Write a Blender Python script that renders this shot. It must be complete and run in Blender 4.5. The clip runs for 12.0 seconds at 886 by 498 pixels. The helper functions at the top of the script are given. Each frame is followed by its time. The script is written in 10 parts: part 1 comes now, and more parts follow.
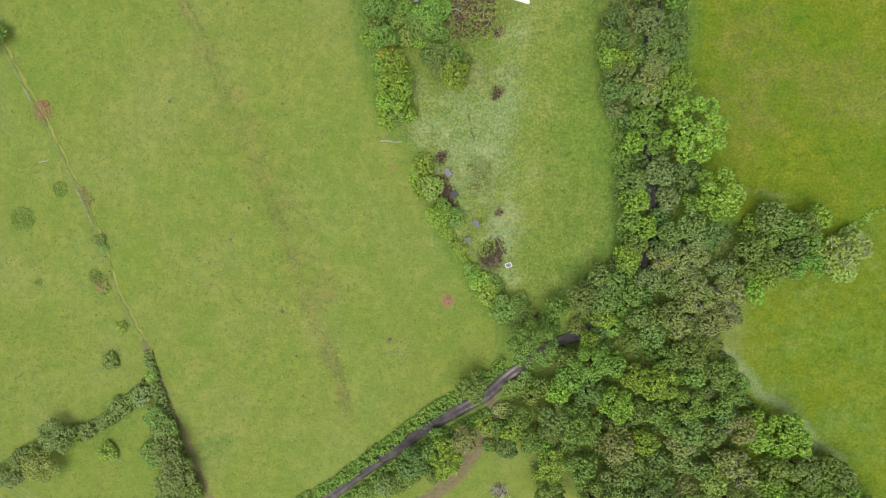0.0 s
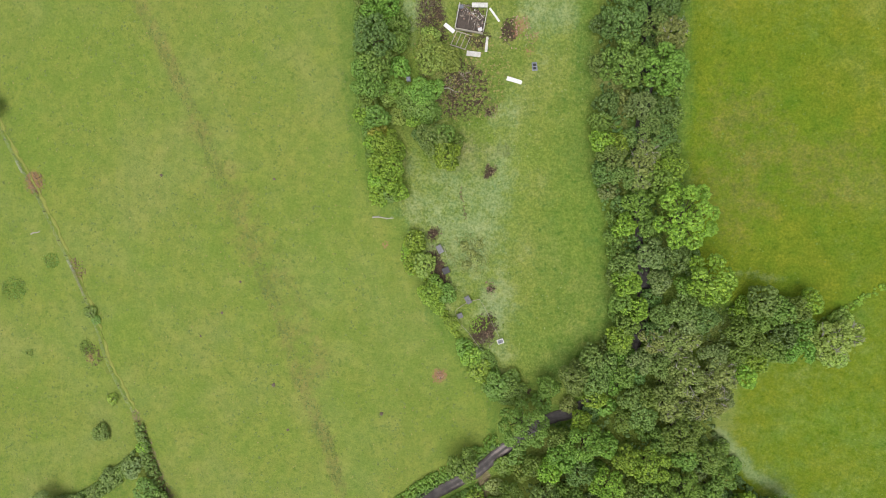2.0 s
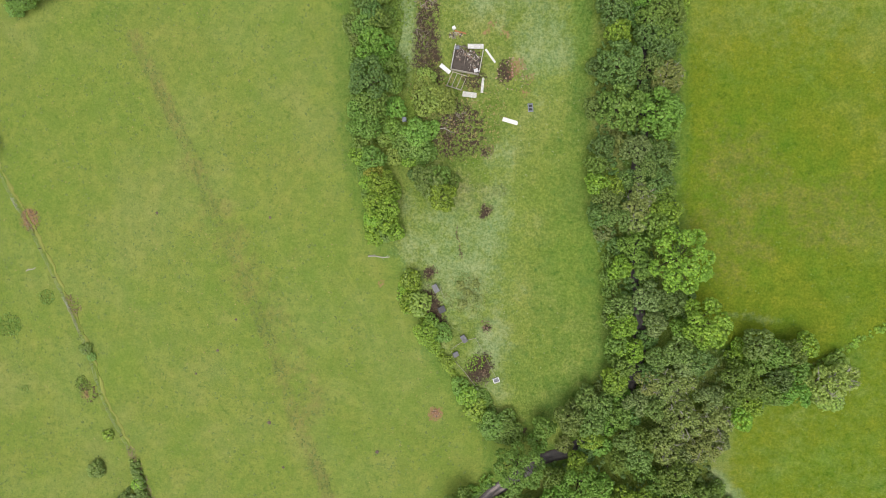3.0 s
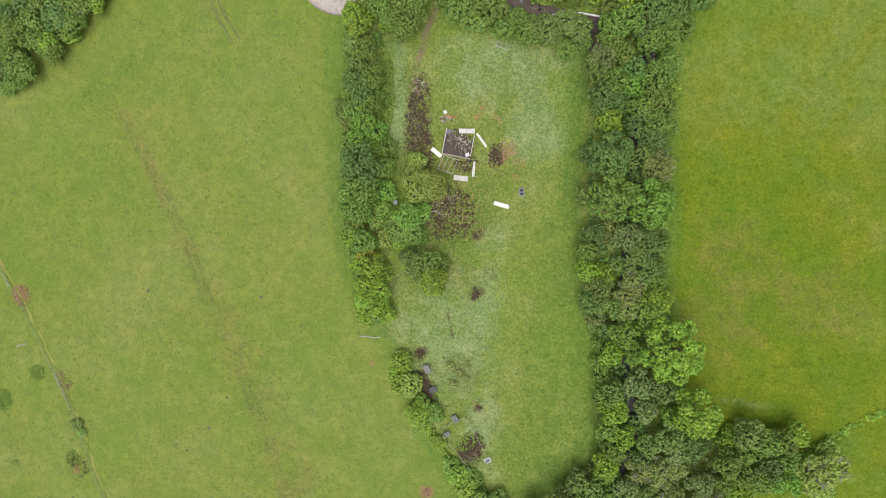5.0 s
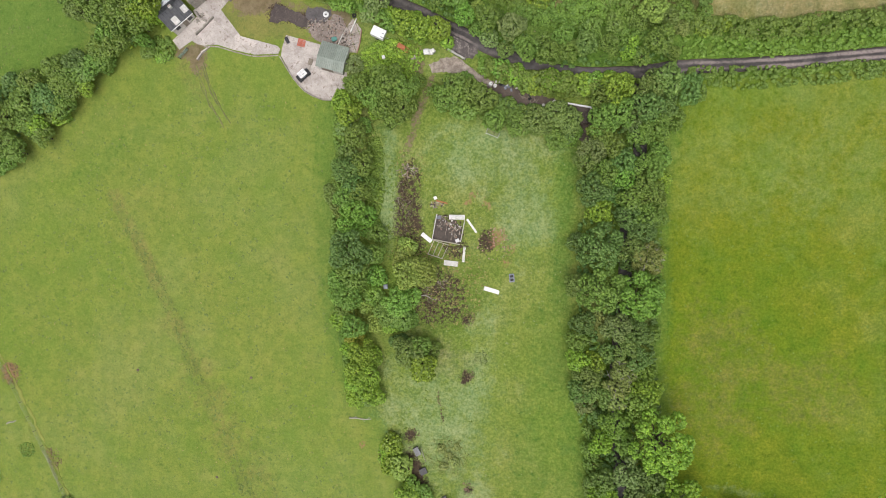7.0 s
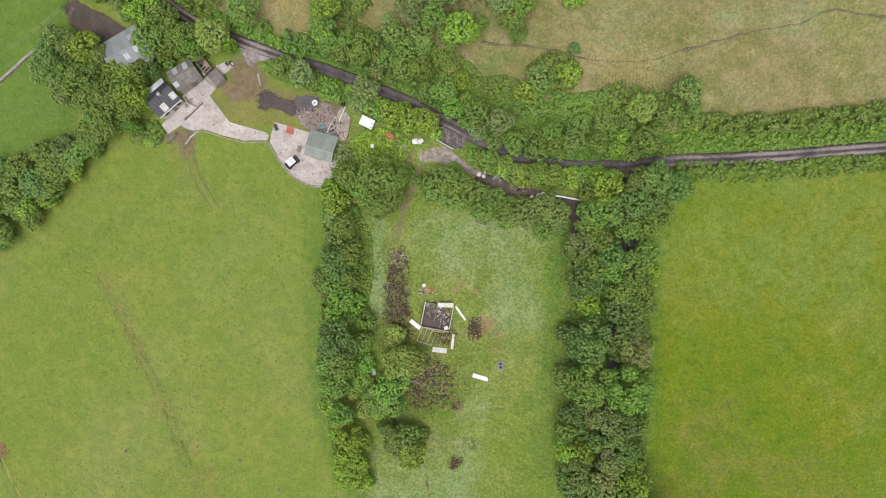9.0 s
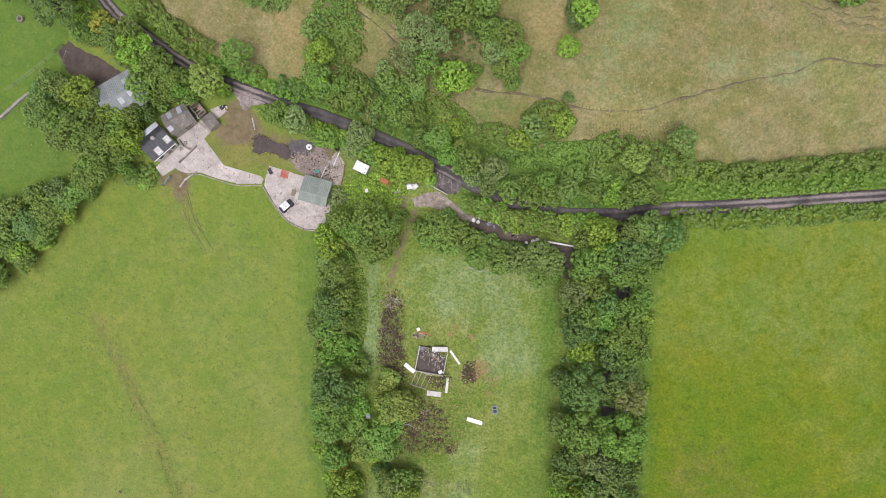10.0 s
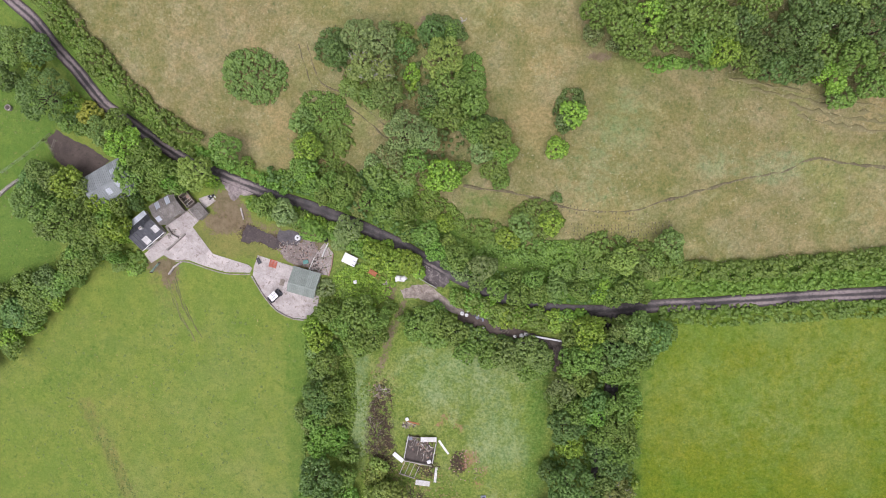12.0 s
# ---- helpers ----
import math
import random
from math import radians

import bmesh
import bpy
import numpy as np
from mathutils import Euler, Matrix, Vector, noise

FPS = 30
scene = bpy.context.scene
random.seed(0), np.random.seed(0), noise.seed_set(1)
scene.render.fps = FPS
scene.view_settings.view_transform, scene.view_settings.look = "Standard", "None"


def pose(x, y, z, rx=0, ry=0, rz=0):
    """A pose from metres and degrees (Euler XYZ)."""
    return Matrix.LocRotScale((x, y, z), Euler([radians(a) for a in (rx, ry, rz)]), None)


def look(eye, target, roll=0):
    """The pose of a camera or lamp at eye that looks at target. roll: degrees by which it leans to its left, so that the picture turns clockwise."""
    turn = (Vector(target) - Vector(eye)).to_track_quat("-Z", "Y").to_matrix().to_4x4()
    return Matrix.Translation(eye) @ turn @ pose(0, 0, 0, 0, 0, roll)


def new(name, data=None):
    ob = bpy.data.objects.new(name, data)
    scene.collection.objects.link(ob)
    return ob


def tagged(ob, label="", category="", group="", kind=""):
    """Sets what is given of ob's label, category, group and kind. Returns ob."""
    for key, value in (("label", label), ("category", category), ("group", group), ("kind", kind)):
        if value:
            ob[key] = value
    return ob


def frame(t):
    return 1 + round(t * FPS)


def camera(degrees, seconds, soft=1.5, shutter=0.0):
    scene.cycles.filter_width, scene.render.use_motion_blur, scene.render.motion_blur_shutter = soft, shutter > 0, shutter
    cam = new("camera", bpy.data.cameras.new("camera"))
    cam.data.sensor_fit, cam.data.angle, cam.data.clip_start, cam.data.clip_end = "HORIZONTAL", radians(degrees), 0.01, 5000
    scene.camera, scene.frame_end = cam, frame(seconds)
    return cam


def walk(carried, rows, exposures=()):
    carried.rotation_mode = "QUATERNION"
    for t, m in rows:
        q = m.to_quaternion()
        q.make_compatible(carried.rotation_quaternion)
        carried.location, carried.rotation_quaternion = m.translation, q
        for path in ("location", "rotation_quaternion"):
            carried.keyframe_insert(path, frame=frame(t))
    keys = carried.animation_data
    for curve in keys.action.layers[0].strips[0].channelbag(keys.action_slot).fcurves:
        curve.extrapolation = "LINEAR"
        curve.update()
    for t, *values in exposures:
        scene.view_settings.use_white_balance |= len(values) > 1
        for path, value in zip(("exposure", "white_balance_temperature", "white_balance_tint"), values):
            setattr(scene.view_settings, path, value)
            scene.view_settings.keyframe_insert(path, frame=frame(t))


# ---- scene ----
import itertools

cam = camera(70.0, 12.0, 0.9)
METRES, EYE, TILT, LEAN, TURN = 96.5, 124.0, -90.0, 0.0, 0.0
ROWS = [
    (0.0, 0.0, 0.0, 0.0, 0.0, 0.0, -0.0),
    (0.5, 0.0047, 0.0007, 0.039, 0.0, 0.02, -0.04),
    (1.0, 0.0085, 0.0013, 0.0783, -0.01, 0.04, -0.07),
    (1.5, 0.0111, 0.0017, 0.1163, -0.06, 0.11, -0.12),
    (2.0, 0.0151, 0.0021, 0.154, -0.07, 0.22, -0.17),
    (2.5, 0.0186, 0.0024, 0.1924, -0.1, 0.3, -0.19),
    (3.0, 0.0218, 0.0027, 0.233, -0.14, 0.31, -0.22),
    (5.0, 0.0371, 0.0031, 0.3973, -0.22, 0.4, -0.31),
    (5.5, 0.0419, 0.0033, 0.4409, -0.21, 0.36, -0.34),
    (6.0, 0.0458, 0.0036, 0.4817, -0.24, 0.42, -0.36),
    (6.5, 0.0497, 0.0039, 0.5238, -0.28, 0.45, -0.38),
    (7.0, 0.0545, 0.0042, 0.5657, -0.28, 0.43, -0.4),
    (9.0, 0.0739, 0.0051, 0.7345, -0.34, 0.56, -0.53),
    (9.5, 0.0785, 0.0051, 0.777, -0.35, 0.58, -0.57),
    (10.0, 0.0836, 0.0053, 0.82, -0.36, 0.59, -0.59),
    (10.5, 0.0884, 0.0055, 0.863, -0.37, 0.61, -0.6),
    (11.0, 0.093, 0.0056, 0.9066, -0.39, 0.62, -0.62),
    (11.5, 0.098, 0.0058, 0.9506, -0.39, 0.63, -0.65),
    (12.0, 0.1023, 0.006, 0.9946, -0.41, 0.63, -0.68),
]
EXPOSURES = ((0.0, 0.25, 6500, 12), (3.0, 0.21, 6500, 12), (6.5, 0.2, 6500, 13), (9.0, 0.2, 6400, 16), (12.0, 0.22, 6050, 23))
walk(cam, [(t, pose(0, 0, EYE, TILT, LEAN, TURN) @ pose(METRES * x, METRES * y, METRES * z, 90 + pitch, roll, yaw)) for t, x, y, z, yaw, pitch, roll in ROWS], EXPOSURES)

# light: a bright overcast sky, with a broad soft sun high in the south
sky_world = bpy.data.worlds.new("overcast_sky")
scene.world = sky_world
sky_world.use_nodes = True
wn, wl = sky_world.node_tree.nodes, sky_world.node_tree.links
wn.clear()
sky_tex = wn.new("ShaderNodeTexSky")
sky_tex.sky_type, sky_tex.sun_disc = "NISHITA", False
sky_tex.sun_elevation, sky_tex.sun_rotation = radians(70), radians(200)
sky_tex.air_density, sky_tex.dust_density, sky_tex.ozone_density = 1.0, 4.0, 1.0
sky_grey = wn.new("ShaderNodeHueSaturation")
sky_grey.inputs["Saturation"].default_value = 0.25
sky_bg = wn.new("ShaderNodeBackground")
sky_bg.inputs["Strength"].default_value = 0.13
sky_out = wn.new("ShaderNodeOutputWorld")
wl.new(sky_tex.outputs["Color"], sky_grey.inputs["Color"])
wl.new(sky_grey.outputs["Color"], sky_bg.inputs["Color"])
wl.new(sky_bg.outputs["Background"], sky_out.inputs["Surface"])
sun_data = bpy.data.lights.new("sun", "SUN")
sun_data.energy, sun_data.angle, sun_data.color = 1.6, radians(50), (1.0, 0.97, 0.92)
sun = new("sun", sun_data)
sun.matrix_world = look((-19, -46, 150), (0, 0, 0))


# ---- materials ----
def material(name):
    m = bpy.data.materials.new(name)
    m.use_nodes = True
    nt = m.node_tree
    nt.nodes.clear()
    out = nt.nodes.new("ShaderNodeOutputMaterial")
    bsdf = nt.nodes.new("ShaderNodeBsdfPrincipled")
    nt.links.new(bsdf.outputs["BSDF"], out.inputs["Surface"])
    return m, nt, bsdf


def node(nt, kind, **values):
    n = nt.nodes.new(kind)
    for key, value in values.items():
        n.inputs[key.replace("_", " ")].default_value = value
    return n


def noise_node(nt, scale, detail=4.0, rough=0.6, coords=None):
    n = node(nt, "ShaderNodeTexNoise", Scale=scale, Detail=detail, Roughness=rough)
    if coords is not None:
        nt.links.new(coords, n.inputs["Vector"])
    return n.outputs["Fac"]


def place_of(nt):
    return nt.nodes.new("ShaderNodeNewGeometry").outputs["Position"]


def ramp(nt, value, stops):
    n = nt.nodes.new("ShaderNodeValToRGB")
    els = n.color_ramp.elements
    while len(els) < len(stops):
        els.new(0.5)
    for e, (p, c) in zip(els, stops):
        e.position, e.color = p, (*c, 1) if len(c) == 3 else c
    nt.links.new(value, n.inputs["Fac"])
    return n.outputs["Color"]


def step(nt, value, low, high):
    n = nt.nodes.new("ShaderNodeMapRange")
    n.interpolation_type = "SMOOTHSTEP"
    n.inputs["From Min"].default_value, n.inputs["From Max"].default_value = low, high
    nt.links.new(value, n.inputs["Value"])
    return n.outputs["Result"]


def mix(nt, fac, a, b, how="MIX"):
    n = nt.nodes.new("ShaderNodeMix")
    n.data_type, n.blend_type = "RGBA", how
    for key, v in (("Factor", fac), (6, a), (7, b)):
        s = n.inputs[key] if key == "Factor" else n.inputs[key]
        if isinstance(v, (int, float)):
            s.default_value = v if key == "Factor" else (v, v, v, 1)
        elif isinstance(v, tuple):
            s.default_value = (*v, 1)
        else:
            nt.links.new(v, s)
    return n.outputs[2]


def calc(nt, how, a, b):
    n = nt.nodes.new("ShaderNodeMath")
    n.operation = how
    for i, v in enumerate((a, b)):
        if isinstance(v, (int, float)):
            n.inputs[i].default_value = v
        else:
            nt.links.new(v, n.inputs[i])
    return n.outputs[0]


def bump(nt, bsdf, value, strength=0.4, distance=0.05):
    n = nt.nodes.new("ShaderNodeBump")
    n.inputs["Strength"].default_value, n.inputs["Distance"].default_value = strength, distance
    nt.links.new(value, n.inputs["Height"])
    nt.links.new(n.outputs["Normal"], bsdf.inputs["Normal"])


def leaf_material(name, colour, spread=0.17, warm=0.0):
    """Leaves: the shade varies from leaf to leaf, from tuft to tuft and from plant to plant."""
    m, nt, bsdf = material(name)
    c = tuple(colour)
    geo = nt.nodes.new("ShaderNodeNewGeometry")
    info = nt.nodes.new("ShaderNodeObjectInfo")
    leaf = ramp(nt, geo.outputs["Random Per Island"], [
        (0.0, tuple(v * (1 - spread) for v in c)), (0.55, c),
        (1.0, (c[0] * (1 + spread * 1.3 + warm), c[1] * (1 + spread * 0.9), c[2] * (1 + spread * 0.4)))])
    tuft = noise_node(nt, 0.55, 3.0, 0.6, geo.outputs["Position"])
    col = mix(nt, step(nt, tuft, 0.35, 0.7), leaf, (0.8, 0.85, 0.82), "MULTIPLY")
    hsv = nt.nodes.new("ShaderNodeHueSaturation")
    nt.links.new(col, hsv.inputs["Color"])
    nt.links.new(calc(nt, "ADD", calc(nt, "MULTIPLY", info.outputs["Random"], 0.03), 0.488), hsv.inputs["Hue"])
    nt.links.new(calc(nt, "ADD", calc(nt, "MULTIPLY", info.outputs["Random"], 0.3), 0.87), hsv.inputs["Value"])
    nt.links.new(hsv.outputs["Color"], bsdf.inputs["Base Color"])
    bsdf.inputs["Roughness"].default_value = 0.42
    bsdf.inputs["Specular IOR Level"].default_value = 0.5
    trans = nt.nodes.new("ShaderNodeBsdfTranslucent")
    nt.links.new(hsv.outputs["Color"], trans.inputs["Color"])
    blend = nt.nodes.new("ShaderNodeMixShader")
    blend.inputs["Fac"].default_value = 0.3
    nt.links.new(bsdf.outputs["BSDF"], blend.inputs[1])
    nt.links.new(trans.outputs["BSDF"], blend.inputs[2])
    nt.links.new(blend.outputs["Shader"], nt.nodes["Material Output"].inputs["Surface"])
    return m


def worn(name, low, high, scale=1.0, rough=0.85, fine=9.0, spots=None, metal=0.0, relief=0.3):
    """A weathered surface: broad stains between two colours, fine grain and, if given, spots of a third colour."""
    m, nt, bsdf = material(name)
    at = place_of(nt)
    broad = noise_node(nt, scale, 5.0, 0.65, at)
    grain = noise_node(nt, fine, 3.0, 0.7, at)
    col = ramp(nt, broad, [(0.3, low), (0.7, high)])
    col = mix(nt, step(nt, grain, 0.3, 0.75), col, mix(nt, 1.0, col, (0.7, 0.7, 0.7), "MULTIPLY"))
    if spots:
        patch = noise_node(nt, scale * 2.7, 6.0, 0.7, at)
        col = mix(nt, step(nt, patch, 0.56, 0.66), col, spots)
        stain = noise_node(nt, scale * 0.8, 6.0, 0.75, at)
        col = mix(nt, calc(nt, "MULTIPLY", step(nt, stain, 0.5, 0.64), 0.45), col, spots)
    info = nt.nodes.new("ShaderNodeObjectInfo")
    tone = calc(nt, "ADD", calc(nt, "MULTIPLY", info.outputs["Random"], 0.24), 0.88)
    hsv = nt.nodes.new("ShaderNodeHueSaturation")
    nt.links.new(col, hsv.inputs["Color"])
    nt.links.new(tone, hsv.inputs["Value"])
    nt.links.new(hsv.outputs["Color"], bsdf.inputs["Base Color"])
    bsdf.inputs["Roughness"].default_value, bsdf.inputs["Metallic"].default_value = rough, metal
    bump(nt, bsdf, grain, relief, 0.02)
    return m


LEAF = {
    "mid": leaf_material("leaf_mid_green", (0.212, 0.329, 0.062)),
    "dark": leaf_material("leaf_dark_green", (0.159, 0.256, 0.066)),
    "bright": leaf_material("leaf_bright_green", (0.279, 0.438, 0.054), 0.3, 0.05),
    "olive": leaf_material("leaf_olive_green", (0.221, 0.315, 0.077)),
    "grey": leaf_material("leaf_grey_green", (0.255, 0.341, 0.112)),
    "teal": leaf_material("leaf_blue_green", (0.180, 0.298, 0.074)),
    "pale": leaf_material("leaf_pale_green", (0.315, 0.405, 0.085)),
    "lime": leaf_material("leaf_lime_green", (0.225, 0.377, 0.060)),
    "amber": leaf_material("leaf_amber_green", (0.375, 0.411, 0.059)),
    "silver": leaf_material("leaf_silver_green", (0.363, 0.470, 0.103)),
    "ashen": leaf_material("leaf_ashen_olive", (0.298, 0.355, 0.098)),
    "red": leaf_material("leaf_red_brown", (0.28, 0.185, 0.13)),
    "brown": leaf_material("stem_dead_brown", (0.2, 0.15, 0.085)),
}
TUFT = {}
for tuft_name, tuft_colour in (("dark", (0.175, 0.225, 0.058)), ("straw", (0.3, 0.27, 0.1)), ("pale", (0.25, 0.3, 0.125)), ("green", (0.165, 0.24, 0.045)), ("seed", (0.34, 0.315, 0.17)), ("dock", (0.15, 0.205, 0.058))):
    TUFT[tuft_name], tuft_nt, tuft_bsdf = material("grass_tuft_" + tuft_name)
    tuft_geo = tuft_nt.nodes.new("ShaderNodeNewGeometry")
    tuft_col = ramp(tuft_nt, tuft_geo.outputs["Random Per Island"], [(0.0, tuple(0.7 * v for v in tuft_colour)), (1.0, tuple(1.2 * v for v in tuft_colour))])
    tuft_nt.links.new(tuft_col, tuft_bsdf.inputs["Base Color"])
    tuft_bsdf.inputs["Roughness"].default_value, tuft_bsdf.inputs["Specular IOR Level"].default_value = 0.85, 0.15
BARK = worn("bark", (0.06, 0.045, 0.03), (0.14, 0.112, 0.078), 2.0, 0.9)
DEADWOOD = worn("dead_wood", (0.3, 0.28, 0.24), (0.5, 0.47, 0.42), 2.0, 0.9)


# ---- the lie of the land ----
LAND = (0.85, 8.36, 7.81, 0.35, -0.55, 1.89, 0.49, -1.48, -0.57, 2.3)
KNOLLS = ((38, 106, 24, 6.13), (-88, -10, 30, -1.42), (8, -2, 26, -2.39), (-48, 98, 20, -1.61), (66, 92, 18, -0.71))


def land(x, y):
    """The height of the hillside; it rises to the north and the east."""
    x, y = np.asarray(x, float), np.asarray(y, float)
    u, v = 190 * np.tanh(x / 190) / 80, (175 * np.tanh((y - 45) / 175)) / 80
    terms = (1, u, v, u * u, u * v, v * v, u ** 3, u * u * v, u * v * v, v ** 3)
    z = sum(k * f for k, f in zip(LAND, terms))
    for a, b, r, k in KNOLLS:
        z = z + k * np.exp(-((x - a) ** 2 + (y - b) ** 2) / r ** 2)
    return z


def ground_at(x, y):
    return float(land(x, y))


def away(X, Y, line):
    """Distance from a line of points."""
    best = np.full(np.shape(X), 1e9)
    for (a, b), (c, d) in zip(line, line[1:]):
        ux, uy = c - a, d - b
        s = np.clip(((X - a) * ux + (Y - b) * uy) / (ux * ux + uy * uy), 0, 1)
        best = np.minimum(best, np.hypot(X - a - s * ux, Y - b - s * uy))
    return best


def rise(v, low, high):
    s = np.clip((v - low) / (high - low), 0, 1)
    return s * s * (3 - 2 * s)


def spot(X, Y, x, y, rx, ry=None, turn=0.0, soft_edge=0.5):
    """1 inside an ellipse, falling to 0 past its edge."""
    ry = ry or rx
    c, s = math.cos(radians(turn)), math.sin(radians(turn))
    dx, dy = X - x, Y - y
    d = np.hypot((dx * c + dy * s) / rx, (-dx * s + dy * c) / ry)
    return 1 - rise(d, 1 - soft_edge, 1 + soft_edge)


def smooth_line(pts, gap=2.0):
    """A Catmull-Rom line through the points, with even steps."""
    P = [Vector(p) for p in pts]
    P = [2 * P[0] - P[1]] + P + [2 * P[-1] - P[-2]]
    out = []
    for a, b, c, d in zip(P, P[1:], P[2:], P[3:]):
        n = max(1, int((c - b).length / gap))
        for i in range(n):
            s = i / n
            out.append(0.5 * ((2 * b) + (c - a) * s + (2 * a - 5 * b + 4 * c - d) * s * s + (3 * b - a - 3 * c + d) * s ** 3))
    out.append(P[-2])
    return [(p.x, p.y) for p in out]


# lines of the plan: x east, y north
FIELD_TRACK = ((-60.1, 65.7), (-56.2, 58.4), (-51.8, 48.3), (-47.4, 39.7), (-44.1, 29.4), (-39.6, 20.2), (-35.1, 8.5), (-31.1, -0.9), (-28.1, -11.6), (-22.9, -23.5), (-19.5, -35.5))
LANE_NORTH = ((-85.6, 156.6), (-74.7, 147.2), (-68.7, 141.8), (-64.7, 138.3), (-60.8, 133.4), (-56.8, 128.9), (-52.4, 123.4), (-47.8, 120.1), (-42.6, 116.4), (-37.3, 113.1), (-31.4, 110.7), (-26.5, 108.8), (-21.2, 106.9), (-14.8, 105.0), (-9.5, 103.1), (-4.3, 101.1), (1.0, 98.8), (5.7, 96.3), (9.3, 94.5), (12.5, 92.7), (17.3, 90.4), (22.2, 88.3), (26.9, 87.2), (32.3, 86.6), (40.1, 86.7), (46.9, 87.6), (57.0, 88.2), (67.0, 88.9), (76.6, 89.7), (87.6, 90.5), (101.4, 91.5), (121.9, 92.9))
LANE_SOUTH = ((40.6, 86.2), (40.5, 84.2), (41.4, 72.4), (39.9, 62.3), (39.7, 46.6), (38.7, 30.5), (40.0, 14.1), (40.2, 1.8), (35.8, -9.9), (28.4, -16.6), (22.9, -18.9), (17.9, -22.8), (13.4, -25.9), (8.8, -30.1), (4.2, -32.8), (-2.8, -36.9), (-8.8, -41.3), (-16.0, -46.4), (-23.4, -52.3), (-32.1, -58.9), (-50.1, -70.6))
TRACK_SOUTH = ((10.2, -31.4), (9.1, -37.1), (7.1, -41.4), (3.6, -46.7), (-0.5, -50.5), (-5.8, -54.5), (-12.5, -58.8))
TRACK_NORTH = ((85.6, 111.9), (79.3, 112.5), (74.4, 113.4), (71.6, 112.6), (68.8, 111.0), (63.9, 110.2), (54.9, 107.8), (48.0, 105.7), (42.3, 104.0), (36.7, 103.7), (31.2, 104.4), (25.6, 106.3), (19.9, 107.4), (14.1, 108.3))
TRACK_NORTHWEST = ((1.0, 117.3), (-3.1, 120.8), (-7.2, 123.8), (-10.7, 125.3), (-12.7, 127.2), (-14.6, 133.4))
FENCE_WEST = ((-97.2, 53.2), (-92.8, 43.9), (-87.2, 32.8), (-84.4, 28.1), (-77.2, 12.1), (-72.8, 1.3), (-69.5, -9.6), (-64.1, -19.9))
DITCH_WEST = ((-64.1, -19.9), (-58.9, -33.9), (-54.2, -43.8), (-50.5, -54.1), (-47.3, -64.0))
GARDEN_PATH = ((3.7, 87.3), (2.1, 83.8), (1.1, 81.3), (0.0, 77.3), (-1.6, 73.2))
BELT_EAST_EDGE = ((48.8, 96.2), (46.8, 79.1), (45.7, 67.3), (45.7, 57.1), (46.8, 41.4), (45.6, 30.7), (47.1, 28.9), (47.6, 12.0), (57.7, 2.3))
BELT_WEST_EDGE = ((28.2, 74.6), (28.1, 62.4), (28.0, 46.5), (29.0, 30.3), (30.6, 26.2), (33.2, 10.0), (33.9, 2.3), (20.1, -13.6))
GARDEN_WEST_EDGE = ((-15.0, 84.9), (-16.4, 68.1), (-17.1, 51.8), (-15.5, 38.5), (-11.1, 24.9), (-6.6, 20.4), (-5.0, 16.1), (0.7, 1.3), (7.6, -9.1), (12.2, -16.0), (12.8, -21.8))


def beside(line, off):
    """The line moved sideways by off."""
    out = []
    for i, p in enumerate(line):
        a, b = line[max(0, i - 1)], line[min(len(line) - 1, i + 1)]
        t = Vector((b[0] - a[0], b[1] - a[1])).normalized()
        out.append((p[0] - t.y * off, p[1] + t.x * off))
    return out


# ---- the ground: one sheet, finer where the camera passes ----
def spread_out(low, high, gap, reach):
    core = list(np.arange(low, high + gap / 2, gap))
    d, a, b = gap, [], []
    while d < reach:
        d *= 1.35
        a.append((a[-1] if a else low) - d)
        b.append((b[-1] if b else core[-1]) + d)
    return np.array(a[::-1] + core + b)


gx, gy = spread_out(-106, 106, 0.9, 900), spread_out(-70, 160, 0.9, 900)
GX, GY = np.meshgrid(gx, gy)
GZ = land(GX, GY)


def grid_mesh(name, X, Y, Z):
    h, w = X.shape
    me = bpy.data.meshes.new(name)
    idx = np.arange(h * w).reshape(h, w)
    quads = np.stack([idx[:-1, :-1], idx[:-1, 1:], idx[1:, 1:], idx[1:, :-1]], -1).reshape(-1, 4)
    me.vertices.add(h * w)
    me.vertices.foreach_set("co", np.stack([X, Y, Z], -1).ravel())
    me.loops.add(quads.size)
    me.loops.foreach_set("vertex_index", quads.ravel())
    me.polygons.add(len(quads))
    me.polygons.foreach_set("loop_start", np.arange(0, quads.size, 4))
    me.polygons.foreach_set("use_smooth", np.ones(len(quads), bool))
    me.update()
    me.validate()
    return me


def cover(me, name, *layers):
    """What grows or lies where: up to three layers of 0 to 1, for the material to read."""
    at = me.attributes.new(name, "FLOAT_VECTOR", "POINT")
    at.data.foreach_set("vector", np.stack([np.clip(l, 0, 1) for l in layers], -1).ravel())


ground_mesh = grid_mesh("ground", GX, GY, GZ)
# what grows where
lane_y = np.interp(GX, [p[0] for p in LANE_NORTH], [p[1] for p in LANE_NORTH])
belt_x = np.interp(GY, [p[1] for p in BELT_EAST_EDGE[::-1]], [p[0] for p in BELT_EAST_EDGE[::-1]])
gate_x = np.interp(GY, [p[1] for p in BELT_WEST_EDGE[::-1]], [p[0] for p in BELT_WEST_EDGE[::-1]])
wall_x = np.interp(GY, [p[1] for p in GARDEN_WEST_EDGE[::-1]], [p[0] for p in GARDEN_WEST_EDGE[::-1]])
bank = np.interp(GX, (-70, -35, -25, -15, 0, 12, 20, 35, 48, 53, 100), (3, 3, 2, 5, 9, 8, 8, 9, 8, 6, 6))
